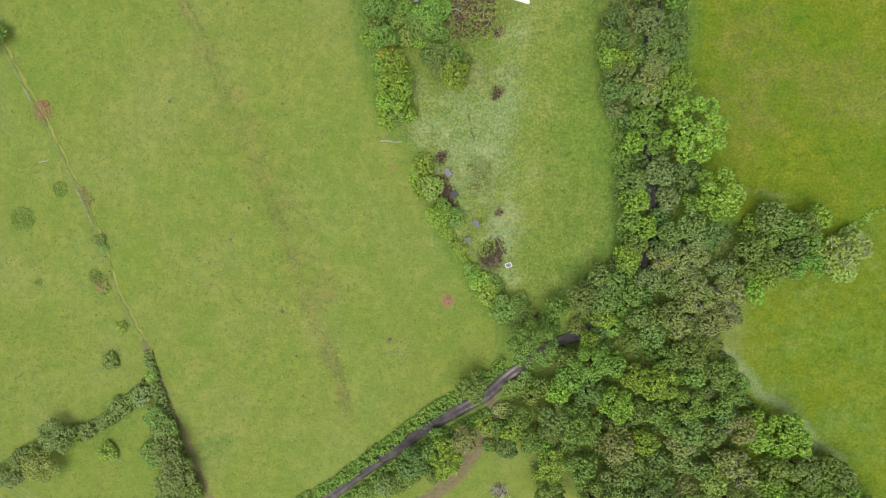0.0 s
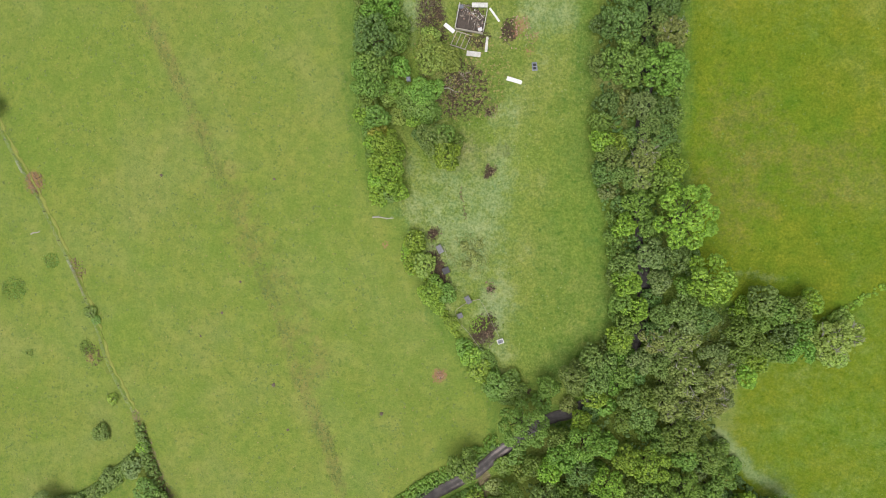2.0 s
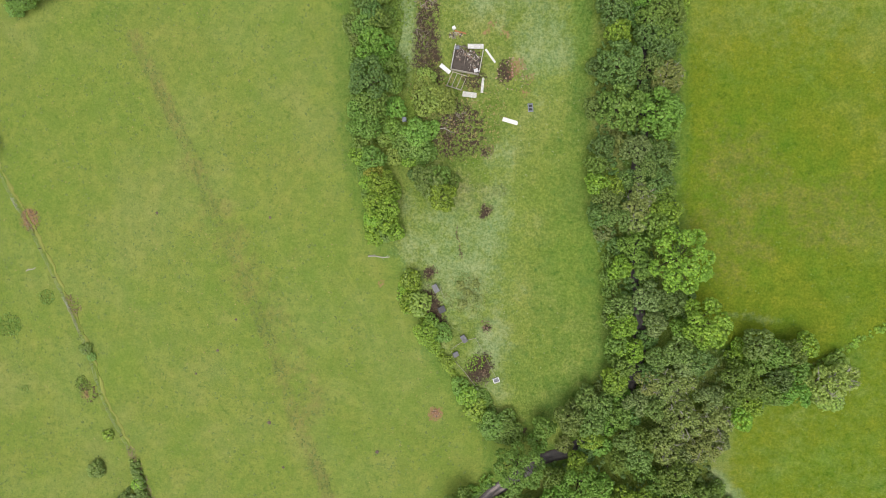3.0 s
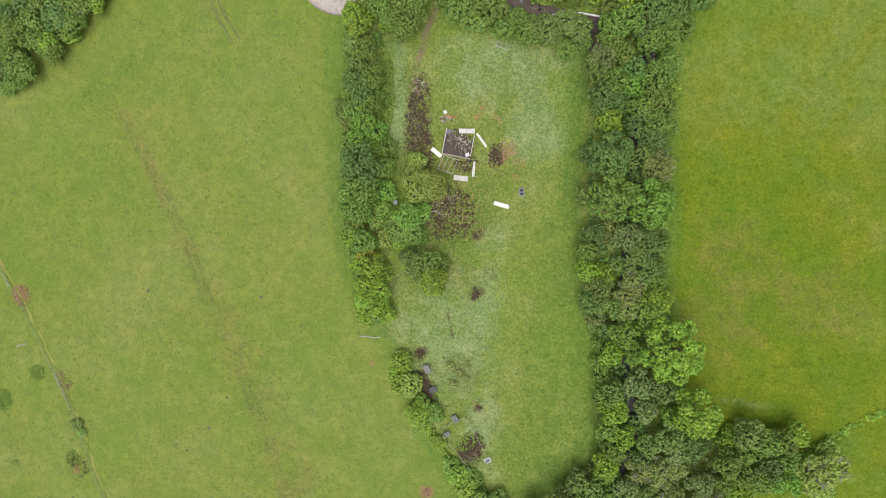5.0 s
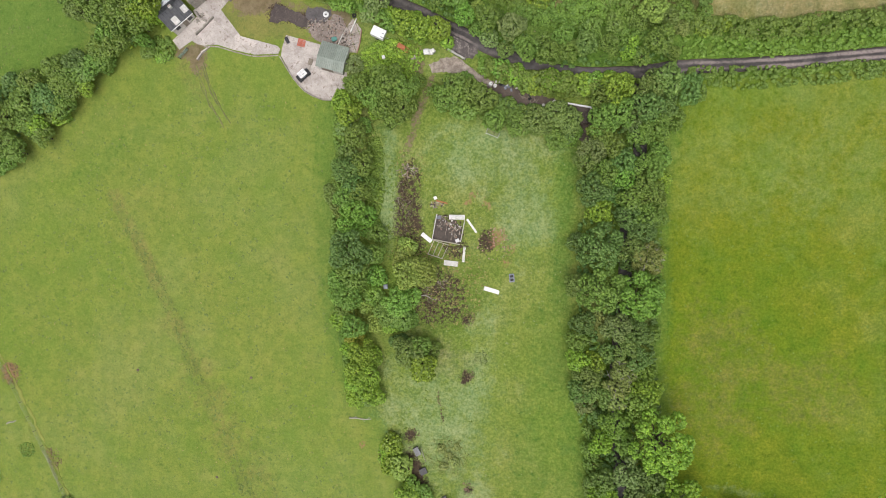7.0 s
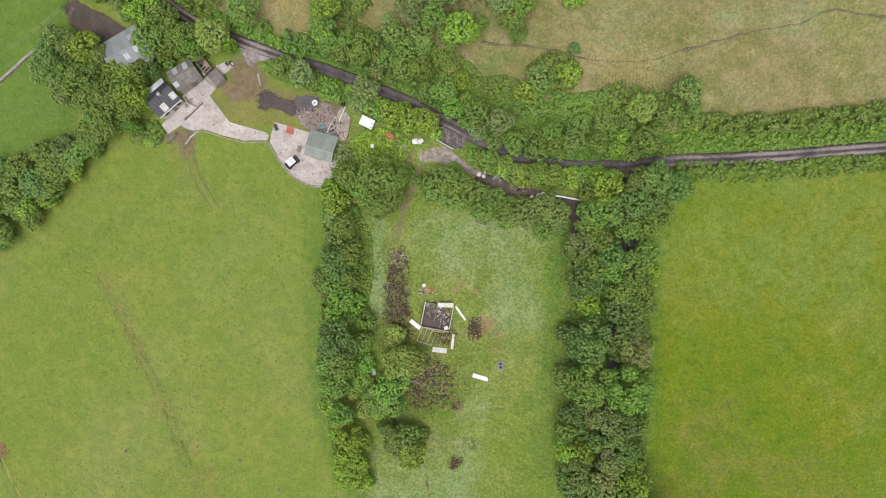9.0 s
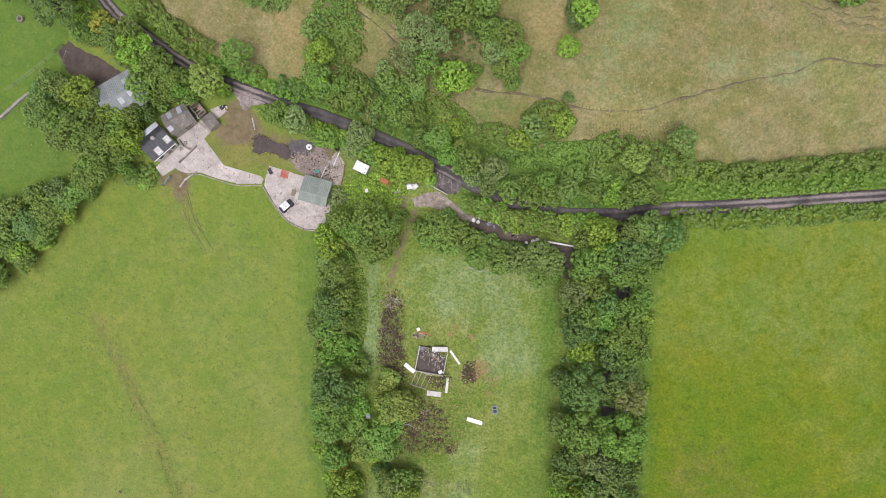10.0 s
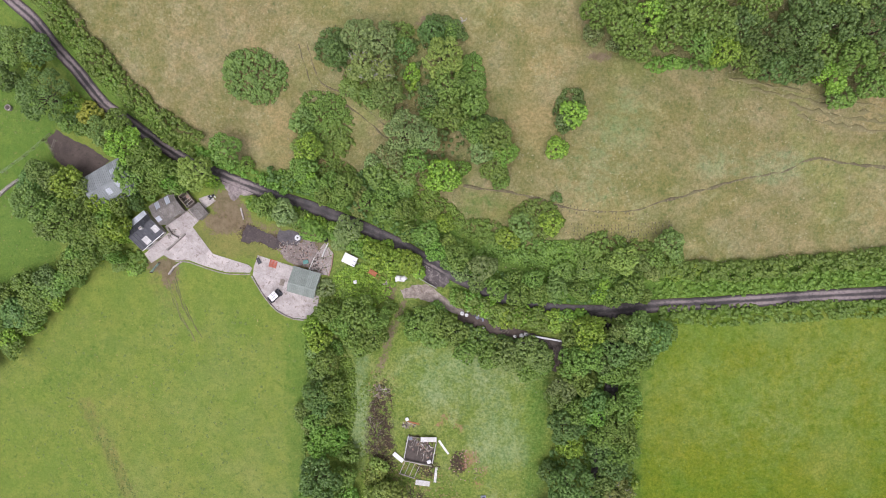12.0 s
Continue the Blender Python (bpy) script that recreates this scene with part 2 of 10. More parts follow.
is_meadow = rise(GY - lane_y - bank, 0, 2.5)
is_hay = rise(GX - belt_x, -2, 2) * (1 - is_meadow) * (1 - 0.5 * rise(GY, 40, 75)) * (0.72 + 0.28 * rise(GY - 0.45 * (GX - 60), -6, 2))
east_garden = np.maximum(spot(GX, GY, 26.1, 12.1, 12.5, 28.7, 0, 0.8), spot(GX, GY, 25.5, 39.0, 9.0, 17.0, 0, 0.8))
is_garden = rise(GX - wall_x, -1, 2) * (1 - rise(GX - belt_x, -3, 1)) * rise(GY, -16, -10) * (1 - is_meadow)
is_hay = np.maximum(is_hay, 0.4 * east_garden * is_garden)
is_garden = is_garden * (1 - 0.7 * east_garden)
near_lane = 0.8 - 0.8 * rise(np.minimum(away(GX, GY, LANE_NORTH), away(GX, GY, LANE_SOUTH)), 1.6, 3.6)
earth, dark, red = (np.zeros(GX.shape) for _ in range(3))
lush_shade, pale, straw = near_lane, np.zeros(GX.shape), np.zeros(GX.shape)
earth = np.maximum(earth, 0.8 * (1 - rise(away(GX, GY, TRACK_SOUTH), 0.9, 1.9)))
earth = np.maximum(earth, 0.62 * (1 - rise(away(GX, GY, GARDEN_PATH), 0.3, 1.2)))
earth = np.maximum(earth, 0.62 * (1 - rise(away(GX, GY, DITCH_WEST), 0.4, 1.6)))
straw = np.maximum(straw, 0.3 - 0.3 * rise(away(GX, GY, beside(FENCE_WEST[2:], -1.1)), 0.2, 0.9))
straw = np.maximum(straw, 0.62 * (1 - rise(np.abs(away(GX, GY, FIELD_TRACK) - 0.7), 0.1, 1.5)))
earth = np.maximum(earth, spot(GX, GY, -28.6, 106.4, 1.0, 1.5, 0))
earth = np.maximum(earth, spot(GX, GY, -29.2, 104.3, 1.3, 2.3, 0))
earth = np.maximum(earth, spot(GX, GY, -30.7, 101.7, 3.6, 2.1, 0))
earth = np.maximum(earth, spot(GX, GY, -15.0, 95.5, 4.2, 2.7, -15))
earth = np.maximum(earth, spot(GX, GY, -15.5, 97.6, 4.7, 2.9, -10))
earth = np.maximum(earth, spot(GX, GY, -30.0, 105.4, 3.2, 2.3, 0))
earth = np.maximum(earth, spot(GX, GY, -42.0, 92.4, 1.8, 3.3, 0))
earth = np.maximum(earth, spot(GX, GY, -28.5, 102.8, 3.2, 3.0, 0))
earth = np.maximum(earth, spot(GX, GY, 1.0, 90.0, 1.0, 2.6, 0))
earth = np.maximum(earth, spot(GX, GY, -44.3, 93.5, 2.4, 1.1, 0))
earth = np.maximum(earth, spot(GX, GY, 10.0, -38.3, 0.9, 1.4, 0))
earth = np.maximum(earth, spot(GX, GY, 8.8, 136.2, 2.9, 1.2, 0))
earth = np.maximum(earth, spot(GX, GY, 36.4, 129.7, 1.9, 0.8, 0))
earth = np.maximum(earth, 0.5 * spot(GX, GY, -30.4, 101.9, 4.7, 2.8, 0))
earth = np.maximum(earth, 0.5 * spot(GX, GY, -21.9, 100.4, 5.3, 1.1, -15))
dark = np.maximum(dark, 0.9 * spot(GX, GY, -25.5, 99.7, 2.2, 1.7, 0))
dark = np.maximum(dark, 0.9 * spot(GX, GY, -20.8, 98.3, 1.8, 1.3, 0))
dark = np.maximum(dark, 0.9 * spot(GX, GY, -22.9, 99.0, 1.7, 1.1, 0))
dark = np.maximum(dark, 0.9 * spot(GX, GY, -17.1, 97.1, 2.3, 1.5, -15))
dark = np.maximum(dark, 0.62 * spot(GX, GY, -0.1, 67.9, 1.7, 4.8, 0))
dark = np.maximum(dark, 0.62 * spot(GX, GY, -0.3, 62.9, 1.7, 5.4, 0))
dark = np.maximum(dark, 0.62 * spot(GX, GY, 1.1, 57.4, 1.5, 3.8, 0))
dark = np.maximum(dark, 0.7 * spot(GX, GY, -1.0, 62.0, 2.6, 9.5, 0, 0.3))
dark = np.maximum(dark, 0.7 * spot(GX, GY, 5.6, 46.2, 5.0, 5.4, 0, 0.4))
dark = np.maximum(dark, 0.62 * spot(GX, GY, 2.9, 44.7, 4.4, 3.8, 0))
dark = np.maximum(dark, 0.62 * spot(GX, GY, 5.6, 46.4, 2.7, 4.4, 0))
dark = np.maximum(dark, 0.62 * spot(GX, GY, -2.1, 51.8, 1.3, 4.9, 0))
dark = np.maximum(dark, 0.62 * spot(GX, GY, 7.0, 58.8, 3.0, 3.0, 0))
dark = np.maximum(dark, 0.62 * spot(GX, GY, 8.1, 55.5, 2.4, 2.2, 0))
dark = np.maximum(dark, 0.85 * spot(GX, GY, 14.2, 56.9, 1.6, 2.2, 0))
dark = np.maximum(dark, 0.62 * spot(GX, GY, 14.1, 57.2, 1.5, 2.1, 0))
dark = np.maximum(dark, 0.9 * spot(GX, GY, 9.9, -1.0, 2.5, 3.4, -20))
dark = np.maximum(dark, 0.9 * spot(GX, GY, -0.4, 18.2, 1.1, 1.6, 0))
dark = np.maximum(dark, 0.9 * spot(GX, GY, 0.7, 11.1, 1.6, 4.6, 20))
dark = np.maximum(dark, 0.9 * spot(GX, GY, 11.3, 7.4, 0.8, 0.9, 0))
dark = np.maximum(dark, 0.9 * spot(GX, GY, 10.8, 30.7, 0.8, 0.7, 0))
dark = np.maximum(dark, 0.9 * spot(GX, GY, 10.6, 42.1, 0.9, 1.1, 0))
dark = np.maximum(dark, 0.9 * spot(GX, GY, 10.6, 30.5, 1.3, 1.3, 0))
dark = np.maximum(dark, 0.9 * spot(GX, GY, 1.0, -10.3, 0.8, 0.8, 0))
dark = np.maximum(dark, 0.9 * spot(GX, GY, 18.4, -13.6, 0.9, 0.9, 0))
red = np.maximum(red, 0.55 * spot(GX, GY, 11.5, 65.6, 0.7, 1.0, 0))
red = np.maximum(red, 0.55 * spot(GX, GY, 14.1, 64.0, 0.6, 1.5, 25))
red = np.maximum(red, 0.55 * spot(GX, GY, 4.8, 64.2, 1.7, 0.5, 0))
red = np.maximum(red, 0.55 * spot(GX, GY, 16.2, 57.7, 1.5, 2.1, -20))
red = np.maximum(red, 0.55 * spot(GX, GY, 18.9, 55.6, 0.9, 1.1, 0))
red = np.maximum(red, 0.8 * spot(GX, GY, 1.0, -10.6, 1.4, 1.6, 0))
red = np.maximum(red, 0.55 * spot(GX, GY, -10.2, 16.3, 0.8, 0.9, 0))
red = np.maximum(red, 0.8 * spot(GX, GY, -84.3, 29.2, 2.0, 2.4, 0))
red = np.maximum(red, 0.55 * spot(GX, GY, 10.2, 63.9, 0.9, 0.4, 0))
red = np.maximum(red, 0.55 * spot(GX, GY, 17.9, 53.1, 1.1, 1.0, 0))
red = np.maximum(red, 0.55 * spot(GX, GY, -19.3, 98.1, 0.4, 0.4, 0))
red = np.maximum(red, 0.55 * spot(GX, GY, -73.9, -7.8, 1.2, 1.2, 0))
lush_shade = np.maximum(lush_shade, 0.5 * spot(GX, GY, -5.4, 67.9, 3.2, 13.0, 0))
lush_shade = np.maximum(lush_shade, 0.5 * spot(GX, GY, -17.5, 68.1, 2.2, 27.3, 0))
lush_shade = np.maximum(lush_shade, 0.5 * spot(GX, GY, -59.8, 74.3, 13.5, 2.8, 35))
lush_shade = np.maximum(lush_shade, 0.5 * spot(GX, GY, 27.8, 57.2, 1.9, 26.5, 0))
lush_shade = np.maximum(lush_shade, 0.5 * spot(GX, GY, 30.2, 20.9, 2.4, 24.1, 0))
lush_shade = np.maximum(lush_shade, 0.5 * spot(GX, GY, 17.7, 0.1, 2.3, 4.6, 0))
lush_shade = np.maximum(lush_shade, 0.5 * spot(GX, GY, -48.0, 117.8, 1.1, 1.1, 0))
lush_shade = np.maximum(lush_shade, 0.5 * spot(GX, GY, -5.4, 89.8, 5.8, 5.3, 0))
lush_shade = np.maximum(lush_shade, 0.5 * spot(GX, GY, -71.7, -36.7, 9.8, 4.9, 30))
lush_shade = np.maximum(lush_shade, 0.5 * spot(GX, GY, -50.4, -43.7, 7.3, 3.0, 30))
lush_shade = np.maximum(lush_shade, 0.5 * spot(GX, GY, -70.1, 139.0, 6.2, 6.2, 0))
lush_shade = np.maximum(lush_shade, 0.5 * spot(GX, GY, -71.6, 116.8, 6.5, 8.6, 0))
lush_shade = np.maximum(lush_shade, 0.5 * spot(GX, GY, -69.3, 94.3, 7.8, 4.4, 0))
lush_shade = np.maximum(lush_shade, 0.5 * spot(GX, GY, 18.1, 104.3, 5.9, 3.0, 0))
lush_shade = np.maximum(lush_shade, 0.5 * spot(GX, GY, 25.1, 12.3, 5.6, 18.9, 0))
lush_shade = np.maximum(lush_shade, 0.5 * spot(GX, GY, 24.4, -4.4, 6.8, 6.8, 0))
lush_shade = np.maximum(lush_shade, 0.5 * spot(GX, GY, 26.7, 34.8, 5.4, 16.3, 0))
pale = np.maximum(pale, 0.4 * spot(GX, GY, 17.0, 69.7, 7.4, 6.3, 0))
pale = np.maximum(pale, 0.4 * spot(GX, GY, 0.2, 30.8, 6.7, 7.8, 0))
pale = np.maximum(pale, 0.4 * spot(GX, GY, -2.7, 26.0, 5.1, 9.0, 0))
pale = np.maximum(pale, 0.4 * spot(GX, GY, 12.7, 41.6, 3.8, 8.7, 0))
pale = np.maximum(pale, 0.4 * spot(GX, GY, 62.4, 10.2, 6.4, 0.9, -8))
pale = np.maximum(pale, 0.4 * spot(GX, GY, 75.5, 3.8, 6.3, 0.7, 32))
pale = np.maximum(pale, 0.4 * spot(GX, GY, 20.4, 59.3, 5.3, 8.5, 0))
pale = np.maximum(pale, 0.4 * spot(GX, GY, 6.4, 77.1, 4.2, 2.6, 0))
pale = np.maximum(pale, 0.4 * spot(GX, GY, 66.1, -28.2, 4.4, 1.5, -40))
pale = np.maximum(pale, 0.4 * spot(GX, GY, 59.7, -24.0, 3.3, 1.1, -40))
pale = np.maximum(pale, 0.4 * spot(GX, GY, 35.5, 109.8, 5.6, 5.6, 0))
pale = np.maximum(pale, 0.4 * spot(GX, GY, 40.0, 118.2, 5.6, 5.6, 0))
pale = np.maximum(pale, 0.4 * spot(GX, GY, 62.7, 112.2, 11.4, 3.8, 0))
pale = np.maximum(pale, 0.4 * spot(GX, GY, 13.1, 12.5, 1.6, 6.8, 0))
pale = np.maximum(pale, 0.62 * spot(GX, GY, 14.9, 72.8, 11.6, 5.8, 0))
pale = np.maximum(pale, 0.62 * spot(GX, GY, 20.9, 62.4, 5.8, 9.5, 0))
pale = np.maximum(pale, 0.62 * spot(GX, GY, 5.2, 20.6, 10.7, 15.7, 0, 0.8))
pale = np.maximum(pale, 0.62 * spot(GX, GY, 11.6, 3.2, 4.3, 10.3, 0, 0.8))
pale = np.maximum(pale, 0.62 * spot(GX, GY, 11.8, 25.4, 4.2, 12.2, 0, 0.8))
straw = np.maximum(straw, 0.95 * spot(GX, GY, -29.7, 99.9, 8.0, 4.8, 0))
straw = np.maximum(straw, 0.95 * spot(GX, GY, -22.5, 99.9, 7.4, 2.3, -15))
straw = np.maximum(straw, 0.95 * spot(GX, GY, -24.8, 97.0, 5.3, 1.9, -15))
straw = np.maximum(straw, 0.4 * spot(GX, GY, -30.3, 99.6, 6.4, 3.7, 0))
straw = np.maximum(straw, 0.4 * spot(GX, GY, -30.3, 99.6, 6.4, 3.7, 0))
straw = np.maximum(straw, 0.4 * spot(GX, GY, -31.8, 102.2, 4.3, 4.3, 0))
straw = np.maximum(straw, 0.4 * spot(GX, GY, -25.9, 96.4, 4.3, 1.5, -10))
straw = np.maximum(straw, 0.4 * spot(GX, GY, -27.9, 103.3, 4.2, 3.2, 0))
straw = np.maximum(straw, 0.4 * spot(GX, GY, -19.3, 93.9, 2.1, 2.1, 0))
straw = np.maximum(straw, 0.4 * spot(GX, GY, -39.8, 20.9, 4.6, 23.1, 25))
straw = np.maximum(straw, 0.4 * spot(GX, GY, -28.5, -1.0, 4.7, 23.3, 20))
straw = np.maximum(straw, 0.4 * spot(GX, GY, 9.8, 134.3, 4.9, 3.9, 0))
straw = np.maximum(straw, 0.4 * spot(GX, GY, 3.9, 137.3, 5.8, 5.8, 0))
straw = np.maximum(straw, 0.4 * spot(GX, GY, 49.5, 117.5, 5.6, 5.6, 0))
straw = np.maximum(straw, 0.4 * spot(GX, GY, -49.4, 138.4, 5.1, 4.1, 0))
straw = np.maximum(straw, 0.4 * spot(GX, GY, -24.2, 138.8, 6.0, 3.0, 0))
straw = np.maximum(straw, 0.4 * spot(GX, GY, 36.0, 100.4, 7.6, 1.4, 0))
straw = np.maximum(straw, 0.4 * spot(GX, GY, -43.2, 89.1, 2.8, 7.7, 25))
straw = np.maximum(straw, 0.4 * spot(GX, GY, 57.2, 33.1, 9.5, 16.8, 0))
straw = np.maximum(straw, 0.4 * spot(GX, GY, 72.4, 30.3, 10.4, 8.3, 0))
straw = np.maximum(straw, 0.4 * spot(GX, GY, -8.3, 112.5, 2.6, 1.0, 0))
straw = np.maximum(straw, 0.4 * spot(GX, GY, 7.9, 34.3, 4.4, 5.5, 0))
WOOD_EDGE = ((54.9, -20.2), (58.2, -23.8), (61.4, -27.8), (65.6, -30.3), (69.4, -33.9), (72.6, -38.1), (76.8, -40.7))
pale = np.maximum(pale, 0.9 * (1 - rise(away(GX, GY, WOOD_EDGE), 0.4, 1.9)))
# darker fringe beside belts and garden hedge: rank grass plus painted soft hedge shadow
for side_line, reach in ((BELT_EAST_EDGE, 3.2), (BELT_WEST_EDGE, 3.6), (GARDEN_WEST_EDGE, 3.0)):
    lush_shade = np.maximum(lush_shade, 0.62 * (1 - rise(away(GX, GY, side_line), reach * 0.3, reach)) * (1 - is_meadow))
lush_shade = np.maximum(lush_shade, 0.8 * rise(GY - lane_y, 0, 1) * (1 - is_meadow))
pale = np.maximum(pale, 0.7 * spot(GX, GY, -4.6, 66.5, 1.8, 11.5, 0))
for px, py, rx, ry in ((-76, 101, 13, 17), (-82, 124, 15, 22), (-70, 118, 8, 12)):
    lush_shade = np.maximum(lush_shade, 0.85 * spot(GX, GY, px, py, rx, ry, 0, 0.3) * rise(GY - 92 - 0.66 * (GX + 60), -4, 1))
cover(ground_mesh, "kind", is_hay, is_garden, is_meadow)
cover(ground_mesh, "bare", earth, dark, red)
cover(ground_mesh, "tone", lush_shade, pale, straw)


def grass_material():
    m, nt, bsdf = material("grassland")
    at = place_of(nt)

    def layer(name):
        a = nt.nodes.new("ShaderNodeAttribute")
        a.attribute_name = name
        s = nt.nodes.new("ShaderNodeSeparateXYZ")
        nt.links.new(a.outputs["Vector"], s.inputs[0])
        return s.outputs
    kind, bare, tone = layer("kind"), layer("bare"), layer("tone")
    huge = noise_node(nt, 0.035, 3.0, 0.5, at)
    big = noise_node(nt, 0.16, 5.0, 0.65, at)
    mid = noise_node(nt, 0.9, 5.0, 0.7, at)
    fine = noise_node(nt, 5.5, 3.0, 0.75, at)
    # grazed pasture, hay field, rough garden, dry meadow
    pasture = ramp(nt, big, [(0.3, (0.176, 0.24, 0.045)), (0.5, (0.203, 0.251, 0.05)), (0.72, (0.236, 0.26, 0.06))])
    sheen = noise_node(nt, 0.05, 5.0, 0.7, at)
    pasture = mix(nt, calc(nt, "MULTIPLY", step(nt, sheen, 0.42, 0.66), 0.35), pasture, (0.265, 0.285, 0.105))
    hay = ramp(nt, big, [(0.3, (0.115, 0.195, 0.014)), (0.48, (0.148, 0.203, 0.014)), (0.62, (0.176, 0.213, 0.016)), (0.75, (0.205, 0.228, 0.026))])
    hay = mix(nt, calc(nt, "MULTIPLY", step(nt, noise_node(nt, 0.075, 5.0, 0.7, at), 0.48, 0.7), 0.6), hay, (0.215, 0.25, 0.05))
    rough = ramp(nt, big, [(0.3, (0.15, 0.215, 0.036)), (0.5, (0.2, 0.245, 0.055)), (0.72, (0.275, 0.295, 0.105))])
    meadow = ramp(nt, big, [(0.28, (0.205, 0.19, 0.065)), (0.45, (0.255, 0.22, 0.095)), (0.6, (0.30, 0.25, 0.125)), (0.75, (0.345, 0.285, 0.165))])
    drift = noise_node(nt, 0.06, 4.0, 0.6, at)
    meadow = mix(nt, step(nt, drift, 0.52, 0.68), meadow, (0.335, 0.26, 0.12))
    meadow = mix(nt, step(nt, calc(nt, "SUBTRACT", 1.0, drift), 0.54, 0.68), meadow, (0.25, 0.245, 0.09))
    dry = noise_node(nt, 0.22, 6.0, 0.75, at)
    meadow = mix(nt, calc(nt, "MULTIPLY", step(nt, dry, 0.52, 0.66), 0.55), meadow, (0.385, 0.335, 0.185))
    wobble = calc(nt, "MULTIPLY", calc(nt, "SUBTRACT", calc(nt, "ADD", mid, big), 1.0), 1.3)

    def ragged(v):
        edge = calc(nt, "MINIMUM", calc(nt, "MULTIPLY", calc(nt, "MULTIPLY", v, calc(nt, "SUBTRACT", 1.0, v)), 6.0), 1.0)
        return step(nt, calc(nt, "ADD", v, calc(nt, "MULTIPLY", wobble, edge)), 0.12, 0.9)
    col = mix(nt, ragged(kind[0]), pasture, hay)
    col = mix(nt, ragged(kind[1]), col, rough)
    col = mix(nt, ragged(kind[2]), col, meadow)
    # lush growth along the hedges, with their soft shadow painted in; pale seeded grass
    col = mix(nt, calc(nt, "MULTIPLY", ragged(tone[0]), 0.75), col, (0.11, 0.198, 0.035))
    col = mix(nt, calc(nt, "MULTIPLY", ragged(tone[1]), 0.7), col, (0.275, 0.335, 0.17))
    col = mix(nt, calc(nt, "MULTIPLY", ragged(tone[2]), 0.55), col, (0.24, 0.19, 0.08))
    # drift of shade over tens of metres, tussocks, blades
    col = mix(nt, step(nt, huge, 0.35, 0.65), col, mix(nt, 1.0, col, (0.9, 0.98, 0.85), "MULTIPLY"))
    col = mix(nt, step(nt, mid, 0.52, 0.72), col, mix(nt, 1.0, col, (0.74, 0.84, 0.76), "MULTIPLY"))
    col = mix(nt, step(nt, fine, 0.3, 0.72), mix(nt, 1.0, col, (0.88, 0.9, 0.88), "MULTIPLY"), mix(nt, 1.0, col, (1.08, 1.07, 1.07), "MULTIPLY"))
    speck = noise_node(nt, 1.0, 3.0, 0.6, at)
    col = mix(nt, calc(nt, "MULTIPLY", step(nt, speck, 0.56, 0.7), step(nt, big, 0.3, 0.6)), col, mix(nt, 1.0, col, (0.7, 0.79, 0.78), "MULTIPLY"))
    blotch = noise_node(nt, 0.42, 6.0, 0.75, at)
    col = mix(nt, step(nt, blotch, 0.4, 0.66), mix(nt, 1.0, col, (0.86, 0.92, 0.86), "MULTIPLY"), mix(nt, 1.0, col, (1.1, 1.06, 1.05), "MULTIPLY"))
    # mottling, coarse in the garden and fainter in the grazed grass
    mottle = noise_node(nt, 2.1, 4.0, 0.75, at)
    patchy = mix(nt, step(nt, mottle, 0.36, 0.64), mix(nt, 1.0, col, (0.66, 0.74, 0.62), "MULTIPLY"), mix(nt, 1.0, col, (1.25, 1.2, 1.3), "MULTIPLY"))
    weight = calc(nt, "ADD", calc(nt, "ADD", calc(nt, "MULTIPLY", kind[1], 0.72), calc(nt, "MULTIPLY", kind[0], 0.45)), calc(nt, "ADD", calc(nt, "MULTIPLY", kind[2], 0.4), 0.26))
    col = mix(nt, weight, col, patchy)
    # bare earth, dark rotted earth, red earth
    earth = ramp(nt, mid, [(0.3, (0.115, 0.08, 0.052)), (0.7, (0.25, 0.19, 0.125))])
    dark = ramp(nt, noise_node(nt, 3.2, 4.0, 0.75, at), [(0.3, (0.03, 0.022, 0.017)), (0.55, (0.075, 0.053, 0.035)), (0.75, (0.14, 0.105, 0.062))])
    red = ramp(nt, mid, [(0.3, (0.22, 0.11, 0.06)), (0.7, (0.36, 0.2, 0.12))])
    grit = calc(nt, "MULTIPLY", calc(nt, "SUBTRACT", calc(nt, "ADD", mid, noise_node(nt, 2.6, 4.0, 0.75, at)), 1.0), 2.0)

    def broken(v):
        edge = calc(nt, "MINIMUM", calc(nt, "MULTIPLY", v, 4.0), 1.0)
        return step(nt, calc(nt, "ADD", v, calc(nt, "MULTIPLY", grit, edge)), 0.24, 0.74)
    col = mix(nt, calc(nt, "MULTIPLY", broken(bare[0]), 0.85), col, earth)
    col = mix(nt, broken(bare[1]), col, dark)
    col = mix(nt, calc(nt, "MULTIPLY", broken(bare[2]), 0.8), col, red)
    nt.links.new(col, bsdf.inputs["Base Color"])
    bsdf.inputs["Roughness"].default_value = 0.9
    bsdf.inputs["Specular IOR Level"].default_value = 0.15
    bump(nt, bsdf, calc(nt, "ADD", fine, calc(nt, "MULTIPLY", mid, 1.5)), 0.6, 0.25)
    return m


ground_mesh.materials.append(grass_material())
ground_sheet = tagged(new("ground", ground_mesh), "sloping green pasture, hay field and dry meadow", "ground", kind="structure")


# ---- building helpers ----
def part(name, bm, mat, parent, label=""):
    me = bpy.data.meshes.new(name)
    bm.to_mesh(me)
    bm.free()
    me.materials.append(mat)
    ob = new(name, me)
    ob.parent = parent
    return tagged(ob, label)


def thing(name, x, y, turn, label, category, lift=0.0, group="", kind=""):
    """An empty at the base of a thing; x of its own runs along turn."""
    ob = new(name)
    ob.matrix_basis = pose(x, y, ground_at(x, y) + lift, 0, 0, turn)
    return tagged(ob, label, category, group, kind)


